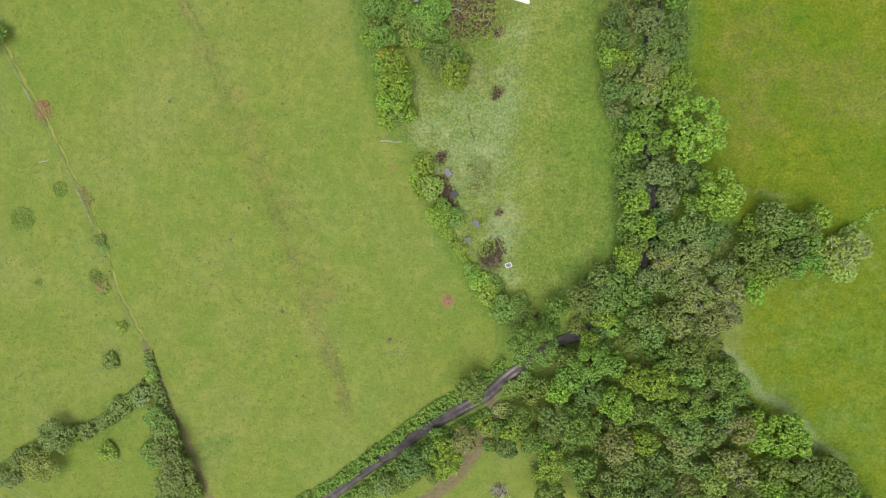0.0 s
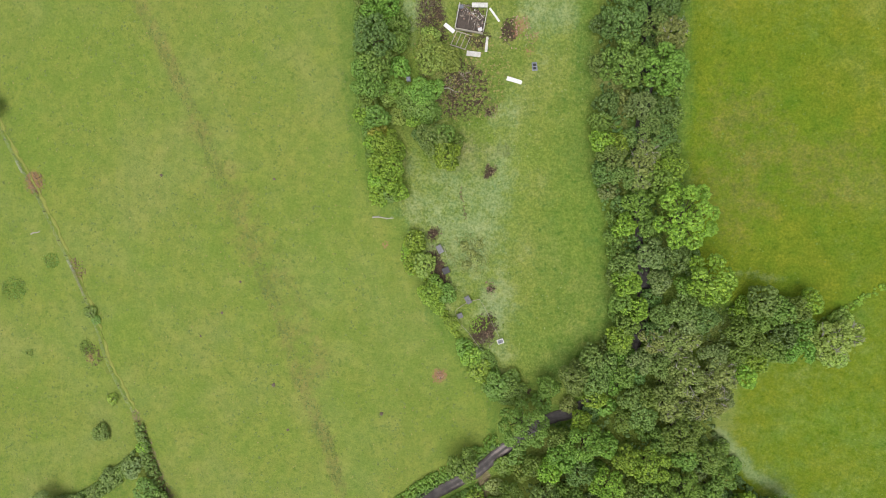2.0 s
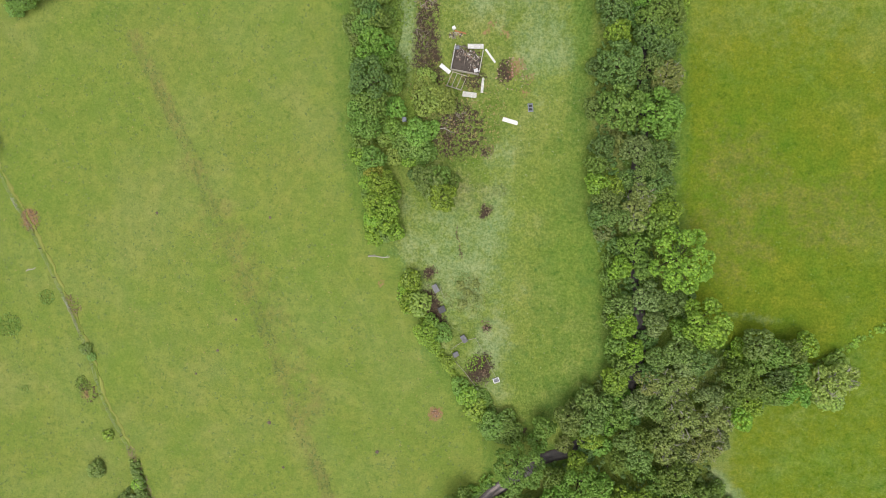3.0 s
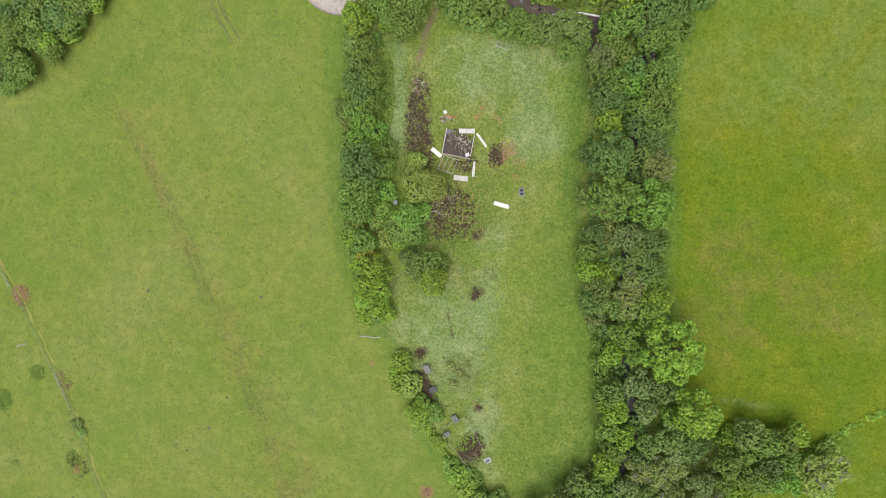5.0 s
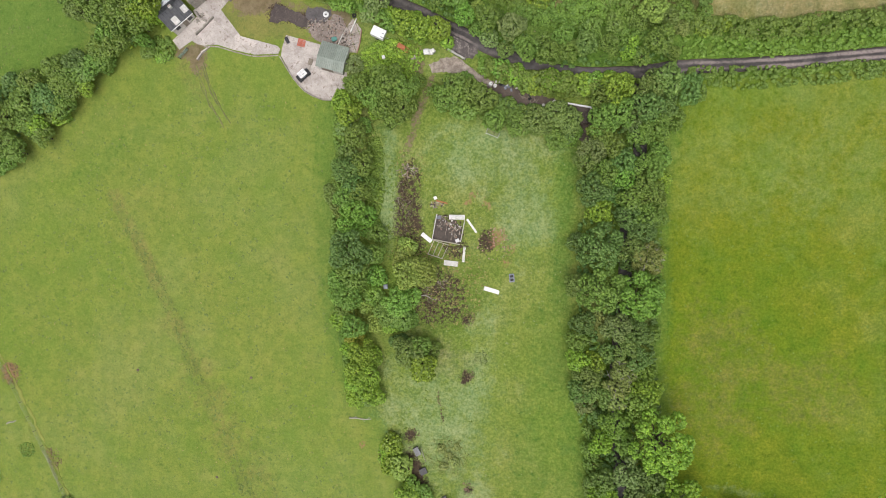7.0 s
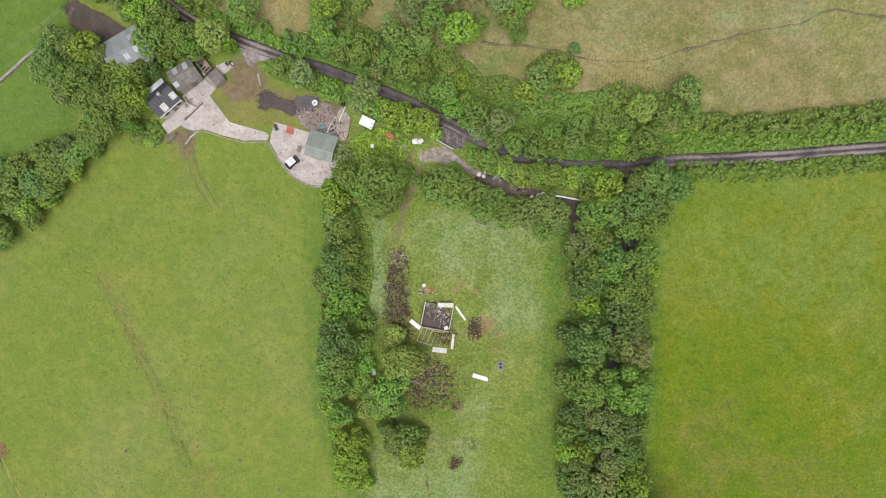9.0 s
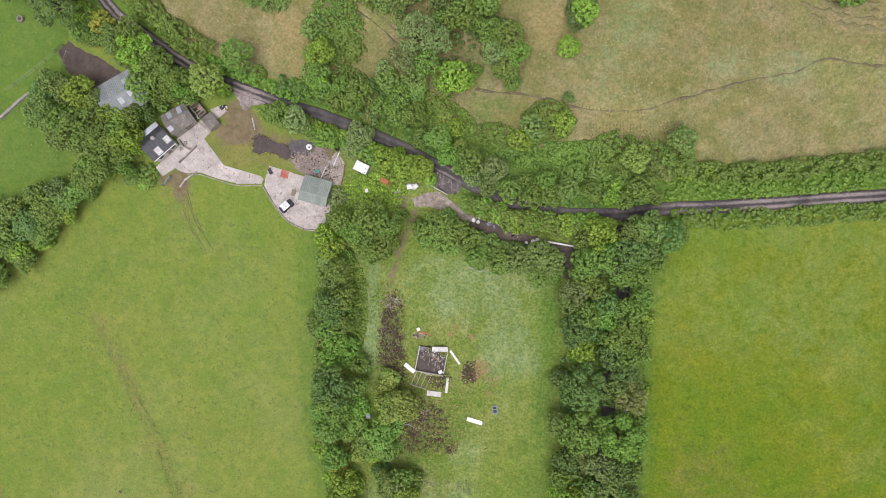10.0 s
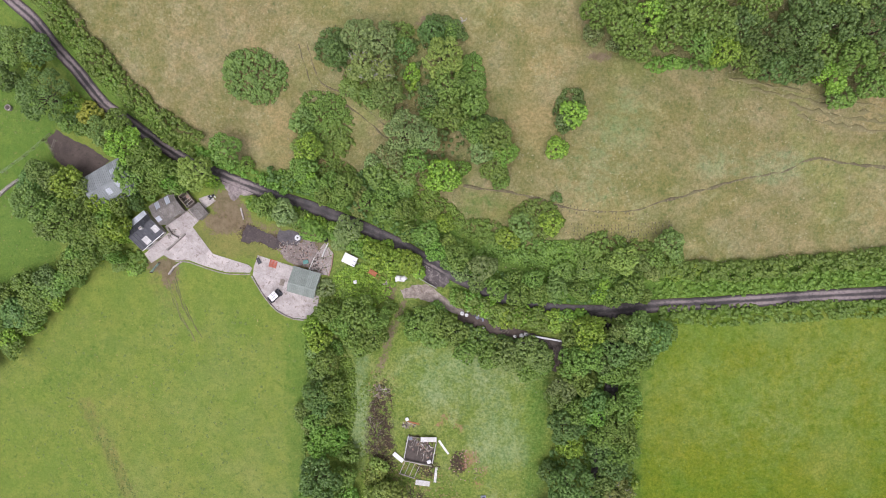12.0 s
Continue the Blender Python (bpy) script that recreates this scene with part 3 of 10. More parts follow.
def box(bm, x, y, z, sx, sy, sz, turn=0.0, bevel=0.0, tilt=0.0):
    """A box that stands on z, centred on x and y."""
    m = pose(x, y, z + sz / 2, tilt, 0, turn) @ Matrix.Diagonal((sx, sy, sz, 1))
    vs = bmesh.ops.create_cube(bm, size=1.0, matrix=m)["verts"]
    if bevel:
        es = list({e for v in vs for e in v.link_edges})
        bmesh.ops.bevel(bm, geom=es, offset=bevel, segments=1, affect="EDGES", profile=0.5)
    return bm


def rod(bm, a, b, r0, r1=None, sides=6):
    """A tapered rod from a to b."""
    a, b = Vector(a), Vector(b)
    d = b - a
    m = Matrix.Translation((a + b) / 2) @ d.to_track_quat("Z", "Y").to_matrix().to_4x4()
    bmesh.ops.create_cone(bm, cap_ends=True, segments=sides, radius1=r0, radius2=r0 if r1 is None else r1, depth=d.length, matrix=m)
    return bm


def ribbon(name, line, width, lift, mat, label, category, crown=0.0, ragged=0.0, seed=1, strips=12, dust=()):
    """A road or track laid on the land along a line."""
    rng = random.Random(seed)
    pts = smooth_line(line, 1.0)
    bm = bmesh.new()
    rows = []
    layer = bm.verts.layers.float.new("across")
    dust_light_layer = bm.verts.layers.float.new("dust")
    for i, (x, y) in enumerate(pts):
        a, b = pts[max(0, i - 1)], pts[min(len(pts) - 1, i + 1)]
        t = Vector((b[0] - a[0], b[1] - a[1])).normalized()
        n = Vector((-t.y, t.x))
        wl_, wr_ = (width / 2 + rng.uniform(-ragged, ragged) for _ in range(2))
        row = []
        for k in range(strips + 1):
            s = k / strips
            o = -wr_ + (wl_ + wr_) * s
            px, py = x + n.x * o, y + n.y * o
            row.append(bm.verts.new((px, py, ground_at(px, py) + lift + crown * (1 - (2 * s - 1) ** 2))))
            row[-1][layer] = 2 * s - 1
            row[-1][dust_light_layer] = max([q[3] * max(0.0, 1 - math.hypot(px - q[0], py - q[1]) / q[2]) for q in dust], default=0.0)
        lo = [bm.verts.new(v.co - Vector((0, 0, 0.3))) for v in (row[0], row[-1])]
        rows.append([lo[0]] + row + [lo[1]])
    for ra, rb in zip(rows, rows[1:]):
        for k in range(len(ra) - 1):
            bm.faces.new((ra[k], ra[k + 1], rb[k + 1], rb[k])).smooth = 0 < k < len(ra) - 2
    bmesh.ops.recalc_face_normals(bm, faces=bm.faces)
    me = bpy.data.meshes.new(name)
    bm.to_mesh(me)
    bm.free()
    me.materials.append(mat)
    return tagged(new(name, me), label, category, kind="structure")


# ---- plants ----
def spray_points(places, normals, sizes, rng, ways=None):
    """Three corners for each leaf spray."""
    n = len(places)
    nz = normals / np.maximum(np.linalg.norm(normals, axis=1, keepdims=True), 1e-6)
    r = rng.normal(size=(n, 3)) * (1.0 if ways is None else 0.35) + (0.0 if ways is None else ways)
    tx = r - nz * np.sum(r * nz, axis=1, keepdims=True)
    tx /= np.maximum(np.linalg.norm(tx, axis=1, keepdims=True), 1e-6)
    ty = np.cross(nz, tx)
    s = sizes[:, None]
    w = s * rng.uniform(0.5, 0.8, (n, 1))
    droop = -nz * s * rng.uniform(0.0, 0.45, (n, 1))
    return np.stack([places - ty * w * 0.5, places + tx * s * 0.95 + droop, places + ty * w * 0.5], 1).reshape(-1, 3)


def leaves(me_name, places, normals, sizes, rng, ways=None):
    """One mesh of many folded leaf sprays."""
    n = len(places)
    v = spray_points(places, normals, sizes, rng, ways)
    me = bpy.data.meshes.new(me_name)
    me.vertices.add(3 * n)
    me.vertices.foreach_set("co", v.ravel())
    me.loops.add(3 * n)
    me.loops.foreach_set("vertex_index", np.arange(3 * n))
    me.polygons.add(n)
    me.polygons.foreach_set("loop_start", np.arange(0, 3 * n, 3))
    me.update()
    me.validate()
    return me


def unit(v):
    return v / np.maximum(np.linalg.norm(v, axis=-1, keepdims=True), 1e-6)


GOLD = (1 + 5 ** 0.5) / 2
BALL = unit(np.array([(-1, GOLD, 0), (1, GOLD, 0), (-1, -GOLD, 0), (1, -GOLD, 0), (0, -1, GOLD), (0, 1, GOLD), (0, -1, -GOLD), (0, 1, -GOLD), (GOLD, 0, -1), (GOLD, 0, 1), (-GOLD, 0, -1), (-GOLD, 0, 1)], float))
BALL_FACES = np.array([f for f in itertools.combinations(range(12), 3) if all(np.linalg.norm(BALL[i] - BALL[j]) < 1.2 for i, j in itertools.combinations(f, 2))])
for face in BALL_FACES:
    u, v, w = BALL[face]
    if np.dot(np.cross(v - u, w - u), u) < 0:
        face[1], face[2] = face[2], face[1]
BALL_FACES = BALL_FACES[BALL[BALL_FACES].mean(1)[:, 2] > -0.3]


def foliage(me_name, centres, outs, radius, per, leaf, rng, loose=None):
    """One mesh of leafy puffs: each has an uneven dense heart and leaf sprays round it. loose: places of single inner leaves."""
    n = len(centres)
    radius = np.broadcast_to(radius, (n,))
    spin = rng.uniform(0, 6.283, n)
    c, s = np.cos(spin)[:, None], np.sin(spin)[:, None]
    x = BALL[None, :, 0] * c - BALL[None, :, 1] * s
    y = BALL[None, :, 0] * s + BALL[None, :, 1] * c
    ball = np.stack([x, y, np.broadcast_to(BALL[None, :, 2], x.shape) * 0.9], -1) * rng.uniform(0.5, 0.98, (n, 12, 1))
    heart = (centres[:, None, :] + ball * radius[:, None, None]).reshape(-1, 3)
    heart_faces = (BALL_FACES[None] + 12 * np.arange(n)[:, None, None]).reshape(-1, 3)
    d = unit(rng.normal(size=(n, per, 3)) + 0.8 * outs[:, None, :] + np.array((0, 0, 0.4)))
    reach = rng.uniform(0.66, 1.05, (n, per, 1)) * radius[:, None, None]
    p = (centres[:, None, :] + d * reach * np.array((1, 1, 0.9))).reshape(-1, 3)
    nor = (d + outs[:, None, :] * 0.25 + rng.normal(size=d.shape) * 0.22).reshape(-1, 3)
    size = leaf * rng.uniform(0.6, 1.3, n * per)
    ways = (d - outs[:, None, :] * 0.8).reshape(-1, 3)
    if loose is not None:
        k = len(loose)
        p, nor = np.vstack([p, loose]), np.vstack([nor, loose + rng.normal(size=loose.shape) * 0.3])
        size = np.concatenate([size, leaf * rng.uniform(1.2, 2.0, k)])
        ways = np.vstack([ways, rng.normal(size=loose.shape)])
    sprays = spray_points(p, nor, size, rng, ways)
    verts = np.vstack([heart, sprays])
    faces = np.concatenate([heart_faces.ravel(), np.arange(len(heart), len(verts))])
    me = bpy.data.meshes.new(me_name)
    me.vertices.add(len(verts))
    me.vertices.foreach_set("co", verts.ravel())
    me.loops.add(len(faces))
    me.loops.foreach_set("vertex_index", faces)
    me.polygons.add(len(faces) // 3)
    me.polygons.foreach_set("loop_start", np.arange(0, len(faces), 3))
    me.polygons.foreach_set("use_smooth", np.ones(len(faces) // 3, bool))
    me.update()
    me.validate()
    return me


def crown_shape(seed, r, tall=0.85, airy=0.0):
    """A broadleaf crown for a tree of crown radius r, scaled to radius 1 about its middle: boughs carry domes of foliage, and those carry puffs."""
    rng = np.random.default_rng(seed)
    boughs = max(5, round(1.35 * r ** 1.35))
    g = (np.arange(boughs) + 0.35) / boughs
    ang = np.arange(boughs) * 2.39996 + rng.uniform(0, 6)
    zz = 1 - 1.12 * g
    rr = np.sqrt(np.maximum(0, 1 - zz ** 2))
    dirs = np.stack([rr * np.cos(ang), rr * np.sin(ang), zz], -1)
    br = np.clip(rng.uniform(0.95, 1.45, boughs) / r, 0.2, 0.5)
    mid = dirs * (rng.uniform(0.9, 1.03, boughs) - br)[:, None] * np.array((1, 1, tall))
    puff = (0.27 if r < 2 else 0.3) / r
    c, d = [], []
    for k in range(boughs):
        n = int(4 * math.pi * br[k] ** 2 / (puff * 1.66) ** 2 * (1 - 0.3 * airy))
        i = np.arange(n) + 0.5
        a, z = i * 2.39996 + rng.uniform(0, 6), 1 - 2 * i / n
        q = np.stack([np.sqrt(1 - z * z) * np.cos(a), np.sqrt(1 - z * z) * np.sin(a), z], -1)
        q = unit(q + rng.normal(size=q.shape) * 0.2)
        e = mid[k] + q * br[k] * rng.uniform(0.84, 1.1, (n, 1))
        keep = (q @ unit(dirs[k] + np.array((0, 0, 0.5))) > -0.25) & (e[:, 2] > -0.5 * tall)
        for j in range(boughs):
            if j != k:
                keep &= np.linalg.norm(e - mid[j], axis=1) > br[j] * 0.9
        c.append(e[keep])
        d.append(q[keep])
    c, d = np.vstack(c), np.vstack(d)
    # sparse inner and lower foliage
    k = int(9 * r * r * (1 - airy))
    q = unit(rng.normal(size=(k, 3))) * rng.uniform(0.35, 0.75, (k, 1)) * np.array((1, 1, tall))
    return foliage("crown", c, d, puff * rng.uniform(0.62, 1.45, len(c)), 4 if r < 2 else 5, 0.35 / r, rng, q), mid


def trunk_mesh(seed, mid, base, girth=0.055):
    """Trunk and limbs for a crown of radius 1 whose middle is base above the foot."""
    rng = random.Random(seed)
    bm = bmesh.new()
    fork = Vector((rng.uniform(-0.05, 0.05), rng.uniform(-0.05, 0.05), base * 0.62))
    rod(bm, (0, 0, -0.08), (fork.x * 0.5, fork.y * 0.5, base * 0.3), girth * 1.5, girth * 1.05, 8)
    rod(bm, (fork.x * 0.5, fork.y * 0.5, base * 0.3), fork, girth * 1.05, girth * 0.85, 7)
    for c in mid:
        tip = Vector((c[0], c[1], c[2] + base))
        knee = fork.lerp(tip, 0.5) + Vector((rng.uniform(-0.06, 0.06), rng.uniform(-0.06, 0.06), 0.05))
        rod(bm, fork, knee, girth * 0.5, girth * 0.32, 4)
        rod(bm, knee, tip, girth * 0.32, girth * 0.1, 3)
    me = bpy.data.meshes.new("trunk")
    bm.to_mesh(me)
    bm.free()
    me.materials.append(BARK)
    return me


# crown radius: the forms made for about that size, so that puffs and leaves keep their true size
TREE_FORMS, SHRUB_FORMS = {}, {}
for r, seeds in ((2.3, (11, 12, 13)), (3.1, (14, 15, 16)), (4.2, (17, 18)), (5.8, (19,))):
    TREE_FORMS[r] = []
    for seed in seeds:
        crown_me, limb_mid = crown_shape(seed, r, 0.82 + 0.05 * (seed % 4))
        TREE_FORMS[r].append((crown_me, trunk_mesh(seed, limb_mid, 1.15), 1.15))
for r, seeds in ((1.1, (21, 22)), (1.8, (23, 24, 25))):
    SHRUB_FORMS[r] = []
    for seed in seeds:
        crown_me, limb_mid = crown_shape(seed, r, 0.85, 0.3)
        SHRUB_FORMS[r].append((crown_me, trunk_mesh(seed, limb_mid, 0.62, 0.04), 0.62))


def form_for(forms, r):
    """One of the forms made for crowns of about radius r, and its key."""
    size = min(forms, key=lambda v: abs(math.log(v / r)))
    i = tree_rng.randrange(len(forms[size]))
    return (size, i), forms[size][i]


def bare_limbs(seed):
    """Pale limbs and twigs that stand out of a thin crown of radius 1 about its middle."""
    rng = random.Random(seed)
    bm = bmesh.new()
    for k in range(13):
        a, lean = k * 2.4 + rng.uniform(-0.4, 0.4), rng.uniform(0.25, 1.25)
        way = Vector((math.sin(lean) * math.cos(a), math.sin(lean) * math.sin(a), 0.88 * math.cos(lean)))
        root, knee = way * 0.45, way * 0.8 + Vector((rng.uniform(-0.1, 0.1), rng.uniform(-0.1, 0.1), 0.05))
        tip = way * rng.uniform(0.98, 1.12) + Vector((rng.uniform(-0.2, 0.2), rng.uniform(-0.2, 0.2), 0.02))
        rod(bm, root, knee, 0.022, 0.017, 4)
        rod(bm, knee, tip, 0.017, 0.006, 4)
        for s in (-1, 1):
            side = Vector((-way.y, way.x, 0.1)) * s * rng.uniform(0.1, 0.28)
            rod(bm, knee, knee.lerp(tip, 0.7) + side, 0.011, 0.004, 3)
            rod(bm, root.lerp(knee, 0.6), knee + side * 0.9, 0.012, 0.004, 3)
    me = bpy.data.meshes.new("deadwood")
    bm.to_mesh(me)
    bm.free()
    me.materials.append(DEADWOOD)
    return me


LIMB_FORMS = [bare_limbs(71), bare_limbs(72), bare_limbs(73)]
CROWNS = {}
tree_rng = random.Random(5)
LABELS = {
    "mid": "leafy mid-green broadleaf", "dark": "dense dark green broadleaf", "bright": "bright yellow-green leafy", "olive": "olive-green spreading broadleaf",
    "grey": "pale grey-green willow-like", "teal": "blue-green full-crowned", "pale": "pale yellowish thin-leaved", "lime": "fresh vivid green leafy",
    "amber": "yellow-orange tinted leafy", "silver": "pale silvery feathery-crowned", "ashen": "greyish olive thin-crowned",
    "red": "low reddish-brown thorny", "brown": "withered brown twiggy"}


def plant(x, y, r, h, tone, shrub=False, where="in the tree belt"):
    """A tree or shrub of crown radius r and height h."""
    forms = SHRUB_FORMS if shrub else TREE_FORMS
    which, (crown_me, trunk_me, base) = form_for(forms, r)
    key = (shrub, which, tone)
    if key not in CROWNS:
        CROWNS[key] = crown_me.copy()
        CROWNS[key].materials.clear()
        CROWNS[key].materials.append(LEAF[tone])
    name, word = ("shrub", "shrub") if shrub else ("tree", "tree")
    ob = thing(name, x, y, tree_rng.uniform(0, 360), f"{LABELS[tone]} {word} {where}", word, group=f"{word}s {where}")
    up = h / (base + 0.85)
    ob.scale = (r, r, up)
    for label, me in (("trunk", trunk_me), ("crown", CROWNS[key])):
        p = new(label, me)
        p.parent = ob
        if label == "crown":
            p.location = (0, 0, base)
    if tone in ("ashen", "silver") and not shrub:
        p = tagged(new("deadwood", LIMB_FORMS[which[1] % 3]), "pale grey bare limbs and twigs")
        p.parent, p.location = ob, (0, 0, base)
    return ob


WOOD = {}


def wood_tree(x, y, r, h, tone):
    """A tree that stands so deep in a wood that it cannot be told from its neighbours."""
    crown_me, trunk_me, base = form_for(TREE_FORMS, r)[1]
    m = pose(x, y, ground_at(x, y), 0, 0, tree_rng.uniform(0, 360)) @ Matrix.Diagonal((r, r, h / (base + 0.85), 1))
    WOOD.setdefault(tone, []).append((crown_me, m @ Matrix.Translation((0, 0, base))))
    WOOD.setdefault("trunk", []).append((trunk_me, m))


def woodland(label):
    """All the wood_trees as one stand."""
    ob = tagged(new("woodland"), label, "woodland", kind="stuff")
    for tone, members in WOOD.items():
        vs, sizes, loops, base = [], [], [], 0
        for me, m in members:
            co = np.empty(len(me.vertices) * 3)
            me.vertices.foreach_get("co", co)
            A = np.array(m)
            vs.append(co.reshape(-1, 3) @ A[:3, :3].T + A[:3, 3])
            li, ls = np.empty(len(me.loops), int), np.empty(len(me.polygons), int)
            me.loops.foreach_get("vertex_index", li)
            me.polygons.foreach_get("loop_total", ls)
            loops.append(li + base)
            sizes.append(ls)
            base += len(me.vertices)
        v, li, ls = np.vstack(vs), np.concatenate(loops), np.concatenate(sizes)
        me = bpy.data.meshes.new("trunks" if tone == "trunk" else "crowns")
        me.vertices.add(len(v))
        me.vertices.foreach_set("co", v.ravel())
        me.loops.add(len(li))
        me.loops.foreach_set("vertex_index", li)
        me.polygons.add(len(ls))
        me.polygons.foreach_set("loop_start", np.concatenate([[0], np.cumsum(ls)[:-1]]))
        me.update()
        me.validate()
        me.materials.append(BARK if tone == "trunk" else LEAF[tone])
        new(me.name.split(".")[0], me).parent = ob
    return ob


def stems(name, spots_, height, parent):
    rng = random.Random(len(spots_))
    bm = bmesh.new()
    for x, y in spots_:
        z = ground_at(x, y)
        rod(bm, (x, y, z - 0.1), (x + rng.uniform(-0.3, 0.3), y + rng.uniform(-0.3, 0.3), z + height * 0.8), 0.05, 0.02, 4)
    return tagged(part(name, bm, BARK, parent), kind="stuff")


def with_heart(c, out, size, rng):
    """The puffs c with every fourth of them again, larger and deeper, so that the growth closes."""
    k = rng.permutation(len(c))[: len(c) // 4]
    deep = c[k] - out[k] * 0.3 - np.array((0, 0, 0.1))
    return np.vstack([c, deep]), np.vstack([out, out[k]]), np.concatenate([size, rng.uniform(0.5, 0.75, len(k))])


hedge_seed = [100]


def hedge(line, width, height, tone, label, name="hedge", leaf=0.3, shaggy=0.25):
    """A hedge along a line: a rounded bank of leafy tufts over rows of stems."""
    hedge_seed[0] += 1
    rng = np.random.default_rng(hedge_seed[0])
    pts = np.array(smooth_line(line, 0.8))
    seg = np.diff(pts, axis=0)
    length = np.linalg.norm(seg, axis=1).sum()
    n = int(length * (width + height) * (0.8 if "undergrowth" in label else 2.7))
    i = rng.integers(0, len(seg), n)
    u = rng.uniform(0, 1, n)
    t = unit(seg[i])
    side = np.stack([-t[:, 1], t[:, 0]], -1)
    ang = rng.uniform(-1, 1, n) * 1.5
    swell = 1 + shaggy * np.array([noise.noise((pts[k][0] * 0.25, pts[k][1] * 0.25, hedge_seed[0])) for k in i]) * 1.6
    # both ends round off
    w2, h2 = width / 2 * swell, height * swell
    s = np.sin(ang) * w2
    xy = pts[i] + seg[i] * u[:, None] + side * s[:, None]
    zz = land(xy[:, 0], xy[:, 1]) + np.maximum(0.15, h2 * np.cos(ang) ** 0.6 - 0.3)
    c = np.column_stack([xy, zz])
    out = np.column_stack([side * np.sin(ang)[:, None], np.cos(ang) + 0.25])
    ob = thing(name, float(pts[0][0]), float(pts[0][1]), 0, label, "hedge")
    c, out, size = with_heart(c, unit(out), rng.uniform(0.24, 0.46, n), rng)
    me = foliage("foliage", c - np.array(ob.matrix_basis.translation), out, size, 6, leaf, rng)
    me.materials.append(LEAF[tone])
    f = new("foliage", me)
    f.parent = ob
    st = stems("stem", [tuple(q) for q in pts[::3]], height, ob)
    st.location = -ob.matrix_basis.translation
    return ob


def thicket(x, y, rx, ry, turn, height, tone, label, name="bramble_thicket", leaf=0.24, thick=7.5):
    """A low mound of brambles or scrub, of oval outline."""
    hedge_seed[0] += 1
    rng = np.random.default_rng(hedge_seed[0])
    n = int(math.pi * rx * ry * thick * (1 if thick > 4 else 4)) + 8
    a, r = rng.uniform(0, 2 * math.pi, n), np.sqrt(rng.uniform(0, 1, n))
    edge = 1 + 0.22 * np.array([noise.noise((math.cos(v) * 1.6, math.sin(v) * 1.6, hedge_seed[0])) for v in a])
    rx, ry = rx * 1.06, ry * 1.06
    px, py = rx * r * edge * np.cos(a), ry * r * edge * np.sin(a)
    c_, s_ = math.cos(radians(turn)), math.sin(radians(turn))
    dome = np.sqrt(np.maximum(0, 1 - r ** 2.6))
    lump = 1 + 0.35 * np.array([noise.noise((u * 0.5, v * 0.5, hedge_seed[0])) for u, v in zip(px, py)])
    X, Y = x + px * c_ - py * s_, y + px * s_ + py * c_
    Z = land(X, Y) + np.maximum(0.12, height * dome * lump - 0.25)
    out = np.column_stack([np.cos(a + radians(turn)) * r ** 2, np.sin(a + radians(turn)) * r ** 2, 0.3 + dome])
    ob = thing(name, x, y, 0, label, "bramble")
    c, size = np.column_stack([X, Y, Z]), rng.uniform(0.18, 0.36, n)
    out = unit(out)
    if thick > 4:
        c, out, size = with_heart(c, out, size, rng)
    else:
        size = size * 0.42
    me = foliage("foliage", c - np.array(ob.matrix_basis.translation), out, size, 6, leaf, rng)
    me.materials.append(LEAF[tone])
    f = new("foliage", me)
    f.parent = ob
    st = stems("stem", [(float(u), float(v)) for u, v in zip(X[::12], Y[::12])], height, ob)
    st.location = -ob.matrix_basis.translation
    return ob


